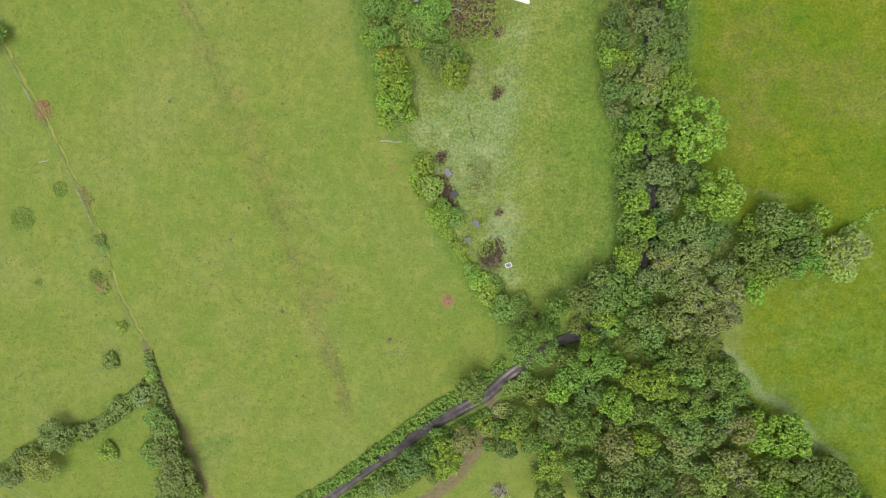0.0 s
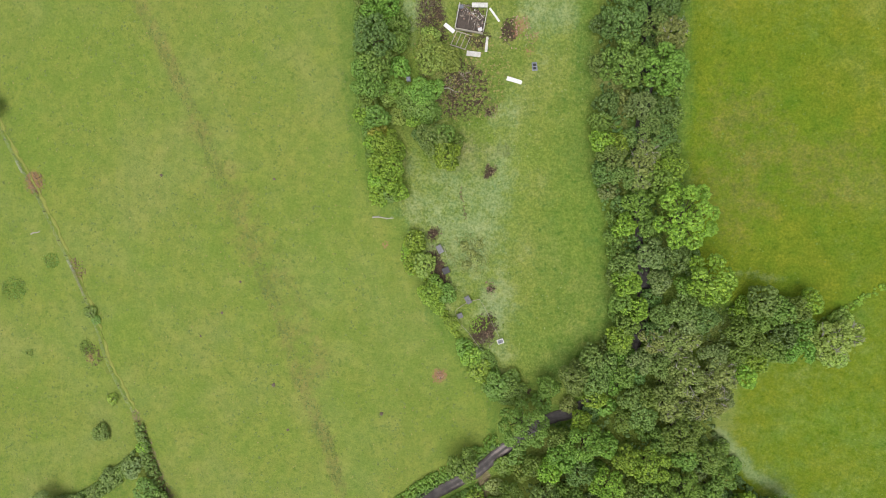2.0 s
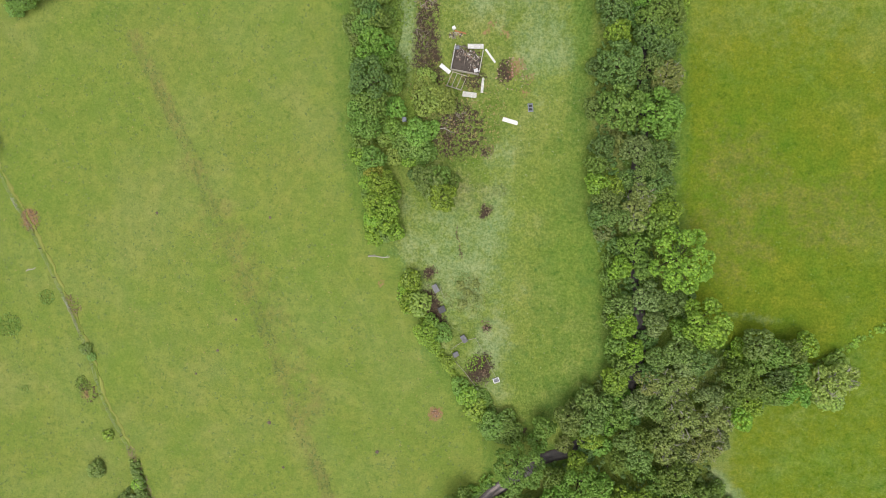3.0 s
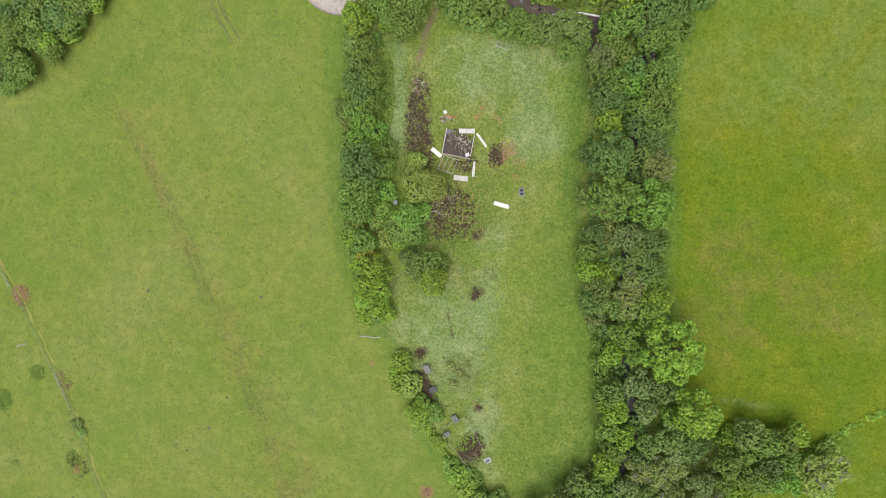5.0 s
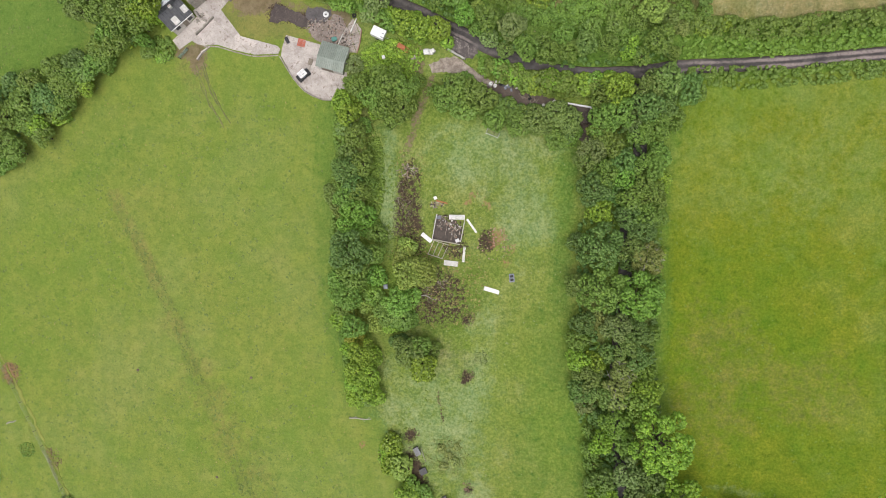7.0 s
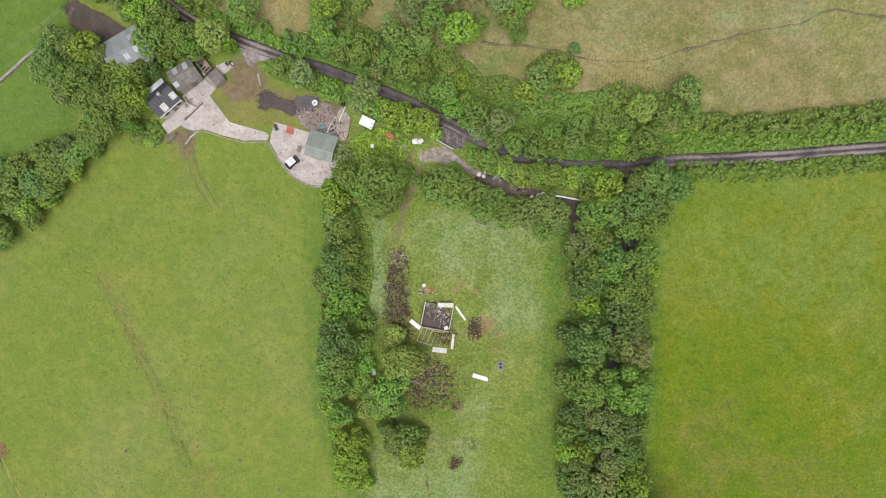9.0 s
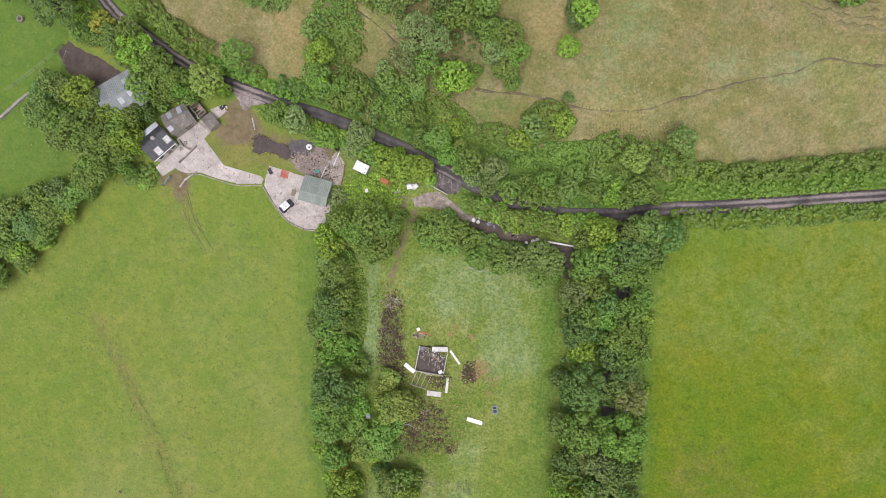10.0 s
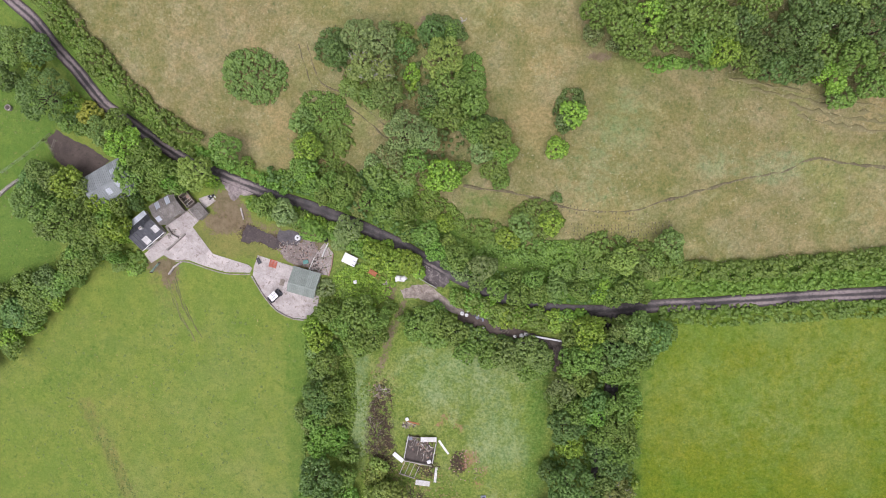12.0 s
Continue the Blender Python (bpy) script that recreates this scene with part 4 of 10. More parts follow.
# ---- lanes ----
def lane_material():
    m, nt, bsdf = material("old_tarmac")
    at = place_of(nt)
    broad = noise_node(nt, 0.5, 5.0, 0.65, at)
    patch = noise_node(nt, 1.3, 5.0, 0.7, at)
    grain = noise_node(nt, 14.0, 3.0, 0.7, at)
    col = ramp(nt, broad, [(0.3, (0.021, 0.018, 0.018)), (0.7, (0.055, 0.046, 0.042))])
    a = nt.nodes.new("ShaderNodeAttribute")
    a.attribute_name = "across"
    side = calc(nt, "ABSOLUTE", a.outputs["Fac"], 0.0)
    # pale dusty wheel tracks, worn more in some stretches than in others; mud at the edges
    spill = nt.nodes.new("ShaderNodeAttribute")
    spill.attribute_name = "dust"
    band = calc(nt, "SUBTRACT", 1.0, step(nt, calc(nt, "ABSOLUTE", calc(nt, "SUBTRACT", side, 0.45), 0.0), 0.05, 0.45))
    reach = step(nt, noise_node(nt, 0.03, 2.0, 0.5, at), 0.38, 0.56)
    track = calc(nt, "MULTIPLY", step(nt, calc(nt, "ADD", calc(nt, "MULTIPLY", band, 0.14), calc(nt, "ADD", calc(nt, "MULTIPLY", broad, 0.6), calc(nt, "MULTIPLY", patch, 0.6))), 0.6, 0.86), calc(nt, "ADD", calc(nt, "MULTIPLY", reach, 0.35), 0.15))
    col = mix(nt, track, col, (0.22, 0.19, 0.18))
    # pale mix: real grit, and open-stretch daylight painted over the dark base
    drift = step(nt, calc(nt, "ADD", calc(nt, "MULTIPLY", spill.outputs["Fac"], 0.58), calc(nt, "ADD", calc(nt, "MULTIPLY", patch, 0.5), calc(nt, "MULTIPLY", band, 0.34))), 0.72, 1.12)
    col = mix(nt, calc(nt, "MULTIPLY", drift, 0.95), col, (0.30, 0.245, 0.225))
    col = mix(nt, step(nt, calc(nt, "ADD", side, calc(nt, "MULTIPLY", broad, 0.4)), 1.0, 1.2), col, (0.09, 0.07, 0.05))
    cracks = noise_node(nt, 2.4, 6.0, 0.8, at)
    col = mix(nt, calc(nt, "MULTIPLY", step(nt, cracks, 0.53, 0.6), 0.6), col, (0.05, 0.043, 0.042))
    col = mix(nt, step(nt, grain, 0.35, 0.7), mix(nt, 1.0, col, (0.8, 0.8, 0.8), "MULTIPLY"), col)
    nt.links.new(col, bsdf.inputs["Base Color"])
    nt.links.new(ramp(nt, patch, [(0.4, (0.5,) * 3), (0.6, (0.85,) * 3)]), bsdf.inputs["Roughness"])
    bump(nt, bsdf, grain, 0.3, 0.02)
    return m


TARMAC = lane_material()
# dust and washed-out grit, plus daylight of open stretches painted pale: x, y, reach, amount
DUST_AND_LIGHT = ((-27.09, 108.67, 7.5, 1.0), (8.47, 93.01, 5.5, 0.75), (-67.69, 140.82, 18, 0.95), (-59.81, 132.09, 16, 0.95), (-50.92, 122.05, 16, 1.0), (-41.57, 115.73, 14, 0.85),
        (51.91, 87.79, 14, 0.7), (65.04, 88.70, 16, 0.9), (79.46, 89.82, 18, 0.9), (13.96, -25.50, 6, 0.9), (6.52, -31.53, 9, 0.6))
ribbon("lane", LANE_NORTH, 2.35, 0.05, TARMAC, "narrow patched dark tarmac country lane", "lane", 0.06, 0.05, 3, dust=DUST_AND_LIGHT)
ribbon("lane", LANE_SOUTH, 2.4, 0.05, TARMAC, "narrow tree-lined dark tarmac lane", "lane", 0.06, 0.06, 4, dust=DUST_AND_LIGHT)


EARTH_RUT = worn("rutted_earth", (0.105, 0.085, 0.05), (0.19, 0.16, 0.085), 1.2, 0.95, 8.0, (0.2, 0.2, 0.08))


GRASSY_RUT = worn("worn_green_rut", (0.13, 0.15, 0.05), (0.2, 0.22, 0.065), 1.4, 0.95, 8.0, (0.17, 0.13, 0.085))


def ruts(line, gauge, width, label, seed, mat=EARTH_RUT):
    for s in (-1, 1):
        ribbon("wheel_rut", beside(line, s * gauge / 2), width, 0.015, mat, label, "track", 0.0, width * 0.8, seed + s, 2)


ribbon("trodden_path", TRACK_NORTH, 0.36, 0.015, EARTH_RUT, "brown trodden path across the dry meadow", "track", 0.0, 0.2, 20, 2)
ruts(TRACK_NORTHWEST, 1.5, 0.2, "brown wheel ruts through the dry meadow", 24)
ruts([(-41.7, 91.1), (-40.7, 88.1), (-39.0, 83.9), (-36.3, 79.2)], 1.5, 0.22, "faint wheel ruts from the farmyard into the pasture", 28, GRASSY_RUT)
ruts([(-41.9, 90.5), (-40.8, 87.2), (-39.1, 83.4), (-36.7, 80.1)], 1.4, 0.2, "faint wheel ruts in the pasture", 32, GRASSY_RUT)


def cleats(line, gauge, seed):
    """Two rows of bars pressed into the turf by a tractor's tyres."""
    rng = random.Random(seed)
    bm = bmesh.new()
    pts = smooth_line(line, 0.55)
    for i in range(1, len(pts) - 1):
        (ax, ay), (bx, by) = pts[i - 1], pts[i + 1]
        turn = math.degrees(math.atan2(by - ay, bx - ax))
        nx, ny = -math.sin(radians(turn)), math.cos(radians(turn))
        for s in (-1, 1):
            if rng.random() < 0.3:
                continue
            px, py = pts[i][0] + nx * s * gauge / 2, pts[i][1] + ny * s * gauge / 2
            box(bm, px, py, ground_at(px, py) - 0.03, 0.16 * rng.uniform(0.6, 1.2), 0.5 * rng.uniform(0.6, 1.1), 0.055, turn + rng.uniform(-15, 15))
    me = bpy.data.meshes.new("tyre_cleats")
    bm.to_mesh(me)
    bm.free()
    me.materials.append(EARTH_RUT)
    tagged(new("tyre_cleats", me), "tractor cleat marks in the dry meadow", "track", kind="stuff")


CLEATED = ([(31.8, 101.4), (39.6, 101.2), (49.3, 102.0)], [(32.3, 100.3), (40.7, 100.1), (49.8, 101.4)], [(33.2, 99.3), (41.7, 99.3), (49.9, 100.7)], [(34.2, 98.5), (40.8, 98.4)])
for k, cleated in enumerate(CLEATED):
    cleats(cleated, 0.55, k + 1)
cleats([(30.2, 104.6), (34.9, 103.6), (39.5, 103.1), (45.3, 103.0)], 0.9, 7)
MOWN = worn("flattened_dry_grass", (0.19, 0.18, 0.072), (0.27, 0.235, 0.105), 0.8, 0.95, 6.0, (0.3, 0.255, 0.13))
for k, pts in enumerate(([(58.1, 126.4), (64.9, 125.4), (73.5, 123.8), (84.7, 121.6), (91.3, 120.5)], [(62.0, 124.6), (70.8, 123.1), (78.4, 121.6), (91.5, 119.2)], [(68.5, 122.1), (76.6, 120.5), (84.9, 119.1), (91.6, 117.9)],
                         [(70.0, 120.4), (77.7, 118.8), (85.1, 117.6), (91.8, 116.3)])):
    ribbon("mown_line", pts, 0.5, 0.015, MOWN, "faint tractor line through the dry meadow", "track", 0.0, 0.42, 60 + k, 2)
SWARD = worn("yellow_long_grass", (0.26, 0.3, 0.055), (0.315, 0.34, 0.075), 1.2, 0.95, 9.0, (0.215, 0.25, 0.055))
ribbon("grass_strip", beside(FENCE_WEST, 0.6), 0.55, 0.02, SWARD, "strip of yellowed long grass under the fence", "grass", 0.03, 0.4, 47, 2)


# ---- coarse growth in the grass ----
def coarse_growth(name, count, inside, tone, size, label, seed, per=5, flat=0.7):
    """Tussocks, docks and thistles scattered where inside(x, y) lets them, thicker in drifts."""
    rng = np.random.default_rng(seed)
    x, y = rng.uniform(-98, 98, count * 5), rng.uniform(-62, 148, count * 5)
    if name == "weed_growth":
        x, y = rng.uniform(-9, 24, count * 5), rng.uniform(28, 80, count * 5)
    within = np.where(inside(x, y))[0]
    x, y = x[within], y[within]
    drift = np.array([noise.noise((a * 0.07, b * 0.07, seed)) + 0.6 * noise.noise((a * 0.3, b * 0.3, seed)) for a, b in zip(x, y)])
    keep = np.where(drift + rng.uniform(-0.5, 0.5, len(x)) > 0.1)[0][:count]
    x, y = x[keep], y[keep]
    c = np.column_stack([x, y, land(x, y) + 0.04])
    n = len(c)
    big = size * rng.uniform(0.5, 1.4, n) ** 1.5
    ang = rng.uniform(0, 6.283, (n, per))
    d = np.stack([np.cos(ang), np.sin(ang), np.full((n, per), 0.5 / max(1.0, flat))], -1)
    p = (c[:, None, :] + d * big[:, None, None] * 0.35).reshape(-1, 3)
    nor = (np.array((0, 0, flat)) + d * 0.6 + rng.normal(size=d.shape) * 0.3).reshape(-1, 3)
    me = leaves(name, p, nor, np.repeat(big, per) * 0.8, rng)
    me.materials.append(TUFT[tone])
    return tagged(new(name, me), label, "grass", kind="stuff")


def side_of(line, x, y):
    return x - np.interp(y, [p[1] for p in line[::-1]], [p[0] for p in line[::-1]])


def north_of_lane(x, y):
    return y - np.interp(x, [p[0] for p in LANE_NORTH], [p[1] for p in LANE_NORTH])


def pasture(x, y):
    yard = (x > -62) & (x < -6) & (y > 85)
    return (side_of(GARDEN_WEST_EDGE, x, y) < -1) & (north_of_lane(x, y) < -9) & ~yard


def garden(x, y):
    return (side_of(GARDEN_WEST_EDGE, x, y) > 1) & (side_of(BELT_WEST_EDGE, x, y) < 0) & (north_of_lane(x, y) < -12) & (y > -14)


coarse_growth("grass_tussocks", 5000, pasture, "dark", 0.25, "dark coarse tussocks and docks in the pasture", 51, 5, 2.6)
coarse_growth("grass_tussocks", 1500, pasture, "straw", 0.2, "dry grass tufts in the pasture", 52)
coarse_growth("pasture_docks", 4200, pasture, "dock", 0.33, "dark green docks and thistles dotted over the pasture", 58, 7, 2.6)
coarse_growth("rough_grass", 7000, lambda x, y: garden(x, y) & ((side_of(BELT_WEST_EDGE, x, y) < -8) | (y > 40)), "pale", 0.2, "pale rough grass of the old garden", 53)
coarse_growth("rough_grass", 5000, garden, "green", 0.34, "green rough grass of the old garden", 54)
coarse_growth("hay_grass", 3000, lambda x, y: (side_of(BELT_EAST_EDGE, x, y) > 1) & (north_of_lane(x, y) < -4), "green", 0.26, "greener tufts in the hay field", 55)
coarse_growth("meadow_grass", 11500, lambda x, y: north_of_lane(x, y) > 4, "seed", 0.2, "pale seeding grass of the dry meadow", 56)
coarse_growth("track_growth", 130000, lambda x, y: np.abs(away(x, y, FIELD_TRACK) - 0.75) < 0.5, "dock", 0.22, "coarse dark weeds along the old field track", 57)




DUMP_LINE = [(-1.0, 70.7), (-1.4, 65.1), (-2.2, 59.7), (-2.5, 55.4)]
DUMP_HEART = (6.06, 48.35)


def dump(x, y):
    return (away(x, y, DUMP_LINE) < 3.6) | (np.hypot(x - DUMP_HEART[0], y - DUMP_HEART[1]) < 8.5)


coarse_growth("weed_growth", 1500, dump, "straw", 0.3, "yellowed weeds over the brown rubbish heaps", 61)
coarse_growth("weed_growth", 1700, dump, "green", 0.36, "green weeds over the brown rubbish heaps", 62)


GRAVEL = worn("pale_gravel", (0.2, 0.16, 0.125), (0.54, 0.47, 0.4), 1.3, 0.95, 10.0, (0.17, 0.125, 0.1))
GRIT = worn("washed_grit", (0.15, 0.125, 0.115), (0.42, 0.355, 0.33), 1.0, 0.95, 9.0, (0.11, 0.09, 0.082))
APRON = worn("worn_apron", (0.055, 0.047, 0.045), (0.13, 0.11, 0.105), 0.9, 0.9, 8.0, (0.33, 0.29, 0.26))
MUD = worn("trodden_mud", (0.075, 0.056, 0.045), (0.135, 0.104, 0.082), 0.5, 0.9, 5.0, (0.055, 0.043, 0.034))


# ---- surfaces of the things ----
CONCRETE = worn("concrete", (0.4, 0.355, 0.32), (0.6, 0.55, 0.505), 0.6, 0.85, 7.0, (0.23, 0.19, 0.16))
CONCRETE_DIRTY = worn("stained_concrete", (0.26, 0.22, 0.19), (0.5, 0.45, 0.41), 0.9, 0.9, 7.0, (0.17, 0.13, 0.10))
WHITE_PAINT = worn("white_paint", (0.72, 0.72, 0.7), (0.86, 0.86, 0.85), 1.2, 0.5, 9.0)
WHITE_WORN = worn("weathered_white_board", (0.5, 0.49, 0.45), (0.78, 0.77, 0.74), 1.6, 0.7, 9.0, (0.38, 0.36, 0.31))
GREEN_TIN = worn("green_sheet_metal", (0.225, 0.265, 0.225), (0.29, 0.33, 0.28), 0.8, 0.5, 5.0)
GREY_TIN = worn("grey_fibre_sheet", (0.232, 0.256, 0.248), (0.288, 0.312, 0.300), 0.7, 0.7, 6.0)
BROWN_TIN = worn("lichened_fibre_sheet", (0.13, 0.12, 0.10), (0.23, 0.205, 0.18), 0.9, 0.85, 6.0, (0.28, 0.26, 0.23))
SLATE = worn("dark_slate", (0.035, 0.038, 0.043), (0.075, 0.078, 0.085), 1.5, 0.6, 6.0)
GLASSFIBRE = worn("translucent_roof_sheet", (0.34, 0.37, 0.40), (0.52, 0.55, 0.58), 1.5, 0.4, 6.0, (0.24, 0.26, 0.27))
STONE = worn("rubble_stone_wall", (0.22, 0.2, 0.17), (0.42, 0.39, 0.34), 2.0, 0.9)
RENDERED = worn("pale_rendered_wall", (0.5, 0.47, 0.42), (0.68, 0.65, 0.6), 0.9, 0.85)
TIMBER = worn("weathered_timber", (0.16, 0.13, 0.10), (0.32, 0.28, 0.22), 2.5, 0.85)
PALE_TIMBER = worn("bleached_timber", (0.34, 0.31, 0.25), (0.52, 0.48, 0.40), 2.5, 0.85)
DARK_BOARD = worn("dark_wet_board", (0.055, 0.042, 0.034), (0.11, 0.086, 0.068), 1.4, 0.7)
RED_PAINT = worn("faded_red_paint", (0.42, 0.09, 0.05), (0.6, 0.17, 0.1), 2.0, 0.6)
ORANGE_RUST = worn("orange_rust", (0.4, 0.13, 0.05), (0.55, 0.22, 0.1), 2.0, 0.8)
GREY_PLASTIC = worn("blue_grey_plastic", (0.15, 0.17, 0.21), (0.26, 0.28, 0.33), 2.0, 0.5)
BLACK_PLASTIC = worn("black_plastic", (0.015, 0.015, 0.018), (0.035, 0.035, 0.04), 2.0, 0.5)
TEAL_PLASTIC = worn("teal_plastic", (0.05, 0.2, 0.17), (0.1, 0.3, 0.25), 2.0, 0.5)
RUBBER = worn("tyre_rubber", (0.018, 0.018, 0.018), (0.035, 0.034, 0.032), 4.0, 0.8)
STEEL = worn("galvanised_steel", (0.42, 0.43, 0.44), (0.6, 0.6, 0.6), 3.0, 0.45, 9.0, None, 0.6)
BRICK = worn("broken_brick", (0.3, 0.17, 0.12), (0.46, 0.33, 0.26), 3.0, 0.9)
GATE_GREEN = worn("faded_green_paint", (0.2, 0.3, 0.24), (0.3, 0.4, 0.33), 2.0, 0.6)


def clip(poly, nx, ny, d):
    """The part of a polygon where nx*x + ny*y <= d."""
    out = []
    for (ax, ay), (bx, by) in zip(poly, poly[1:] + poly[:1]):
        fa, fb = nx * ax + ny * ay - d, nx * bx + ny * by - d
        if fa <= 0:
            out.append((ax, ay))
        if fa * fb < 0:
            s = fa / (fa - fb)
            out.append((ax + (bx - ax) * s, ay + (by - ay) * s))
    return out


def laid(poly, lift, thick, origin, gap=0.8):
    """A slab of that outline, laid on the land."""
    bm = bmesh.new()
    f = bm.faces.new([bm.verts.new((x, y, 0)) for x, y in poly])
    if f.normal.z < 0 or sum(ax * by - bx * ay for (ax, ay), (bx, by) in zip(poly, poly[1:] + poly[:1])) < 0:
        f.normal_flip()
    xs, ys = [p[0] for p in poly], [p[1] for p in poly]
    for lo, hi, axis in ((min(xs), max(xs), (1, 0, 0)), (min(ys), max(ys), (0, 1, 0))):
        k = int((hi - lo) / gap)
        for i in range(1, k + 1):
            c = lo + (hi - lo) * i / (k + 1)
            bmesh.ops.bisect_plane(bm, geom=bm.verts[:] + bm.edges[:] + bm.faces[:], plane_co=(c * axis[0], c * axis[1], 0), plane_no=axis)
    top = bm.faces[:]
    low = bmesh.ops.extrude_face_region(bm, geom=top)
    new_verts = [g for g in low["geom"] if isinstance(g, bmesh.types.BMVert)]
    tops = set(new_verts)
    for v in bm.verts:
        v.co.z = ground_at(v.co.x, v.co.y) + (lift if v in tops else lift - thick)
    bmesh.ops.recalc_face_normals(bm, faces=bm.faces)
    bmesh.ops.translate(bm, verts=bm.verts, vec=-origin)
    return bm


def paving(name, outline, lift, mats, label, bay=3.4, turn=0.0, joint=0.03, thick=0.3, category="concrete"):
    """Concrete cast in bays, each bay a slab of its own with open joints."""
    cx = sum(p[0] for p in outline) / len(outline)
    cy = sum(p[1] for p in outline) / len(outline)
    ob = thing(name, cx, cy, 0, label, category, kind="structure")
    o = ob.matrix_basis.translation
    ux, uy = math.cos(radians(turn)), math.sin(radians(turn))
    us = [x * ux + y * uy for x, y in outline]
    vs = [-x * uy + y * ux for x, y in outline]
    rng = random.Random(len(outline))
    for i in range(int((max(us) - min(us)) / bay) + 1):
        for j in range(int((max(vs) - min(vs)) / bay) + 1):
            u0, v0 = min(us) + i * bay, min(vs) + j * bay
            p = clip(list(outline), -ux, -uy, -(u0 + joint / 2))
            for nx, ny, d in ((ux, uy, u0 + bay - joint / 2), (uy, -ux, -(v0 + joint / 2)), (-uy, ux, v0 + bay - joint / 2)):
                if len(p) > 2:
                    p = clip(p, nx, ny, d)
            if len(p) < 3 or abs(sum(a[0] * b[1] - b[0] * a[1] for a, b in zip(p, p[1:] + p[:1]))) < 0.3:
                continue
            part("slab", laid(p, lift + rng.uniform(-0.015, 0.015), thick, o), rng.choice(mats), ob)
    return ob


def sheet_mesh(w, run, fall, ribs, mat, rib=0.03, thick=0.02):
    """A ribbed roof sheet: w along the ridge, run across, falling by fall."""
    bm = bmesh.new()
    xs = []
    for i in range(ribs):
        a = w * i / ribs
        xs += [(a, 0), (a + w / ribs * 0.55, 0), (a + w / ribs * 0.65, rib), (a + w / ribs * 0.9, rib)]
    xs.append((w, 0))
    rows = []
    for y, z in ((0, 0), (run, -fall)):
        rows.append([bm.verts.new((x, y, z + dz)) for x, dz in xs])
        rows.append([bm.verts.new((x, y, z + dz - thick)) for x, dz in xs])
    t0, b0, t1, b1 = rows
    for k in range(len(xs) - 1):
        bm.faces.new((t0[k], t0[k + 1], t1[k + 1], t1[k]))
        bm.faces.new((b0[k], b1[k], b1[k + 1], b0[k + 1]))
        bm.faces.new((t1[k], t1[k + 1], b1[k + 1], b1[k]))
    for k in (0, len(xs) - 1):
        bm.faces.new((t0[k], t1[k], b1[k], b0[k]))
    bmesh.ops.recalc_face_normals(bm, faces=bm.faces)
    me = bpy.data.meshes.new("roof_sheet")
    bm.to_mesh(me)
    bm.free()
    me.materials.append(mat)
    return me


def building(name, x, y, turn, length, width, eave, peak, roof, walls, label, category, ridge=0.0, lights=(), doors=(), sheet=1.05, ribs=3, over=0.18,
             light_mat=None, low_roof=None, lift=0.0):
    """A sheet-roofed building: ridge along its length, at the offset ridge across. lights: (column, side, from, to) shares of a slope; doors: (side, at, width, height)."""
    ob = thing(name, x, y, turn, label, category, lift)
    t, foot = 0.18, 0.9
    for sx, sy, px, py in ((length, t, 0, -width / 2 + t / 2), (length, t, 0, width / 2 - t / 2)):
        part("wall", box(bmesh.new(), px, py, -foot, sx, sy, eave + foot - 0.02), walls, ob)
    for s in (-1, 1):
        bm = bmesh.new()
        px = s * (length / 2 - t / 2)
        ys = (-width / 2 + t, width / 2 - t)
        prof = [(ys[0], -foot), (ys[1], -foot), (ys[1], eave - 0.03), (ridge, peak - 0.06), (ys[0], eave - 0.03)]
        f = bm.faces.new([bm.verts.new((px - t / 2, a, b)) for a, b in prof])
        g = bmesh.ops.extrude_face_region(bm, geom=[f])["geom"]
        bmesh.ops.translate(bm, verts=[v for v in g if isinstance(v, bmesh.types.BMVert)], vec=(t, 0, 0))
        bmesh.ops.recalc_face_normals(bm, faces=bm.faces)
        part("wall", bm, walls, ob)
    n = max(2, round((length + 2 * over) / sheet))
    w = (length + 2 * over) / n
    for side in (-1, 1):
        run = (width / 2 - ridge * side) + over
        fall = (peak - eave) * run / (width / 2 - ridge * side)
        me = sheet_mesh(w - 0.012, run, fall, ribs, (low_roof or roof) if side < 0 else roof)
        for i in range(n):
            o = new("roof_sheet", me)
            o.parent = ob
            x0 = -length / 2 - over + i * w
            o.matrix_basis = pose(x0, ridge, peak) if side > 0 else pose(x0 + w - 0.012, ridge, peak, 0, 0, 180)
        for c, s_, a, b in lights:
            if s_ != side:
                continue
            pane = sheet_mesh(w * 0.86, run * (b - a), fall * (b - a), ribs, light_mat or GLASSFIBRE)
            o = tagged(new("rooflight", pane), "pale translucent rooflight")
            o.parent = ob
            x0 = -length / 2 - over + c * w + w * 0.07
            if side > 0:
                o.matrix_basis = pose(x0, ridge + run * a, peak - fall * a + 0.035)
            else:
                o.matrix_basis = pose(x0 + w * 0.86, ridge - run * a, peak - fall * a + 0.035, 0, 0, 180)
    part("ridge_cap", box(bmesh.new(), 0, ridge, peak - 0.01, length + 2 * over, 0.28, 0.07, 0, 0.025), roof, ob)
    for side, at, dw, dh in doors:
        px, py, a = {"s": (at, -width / 2 - 0.02, 0), "n": (at, width / 2 + 0.02, 0), "e": (length / 2 + 0.02, at, 90), "w": (-length / 2 - 0.02, at, 90)}[side]
        d = part("door", box(bmesh.new(), px, py, 0, dw, 0.06, dh, a, 0.01), TIMBER, ob)
        part("handle", box(bmesh.new(), px + (0.05 if a else dw * 0.38), py + (dw * 0.38 if a else (-0.05 if side == "s" else 0.05)), 1.0, 0.05, 0.05, 0.12), STEEL, d)
    return ob


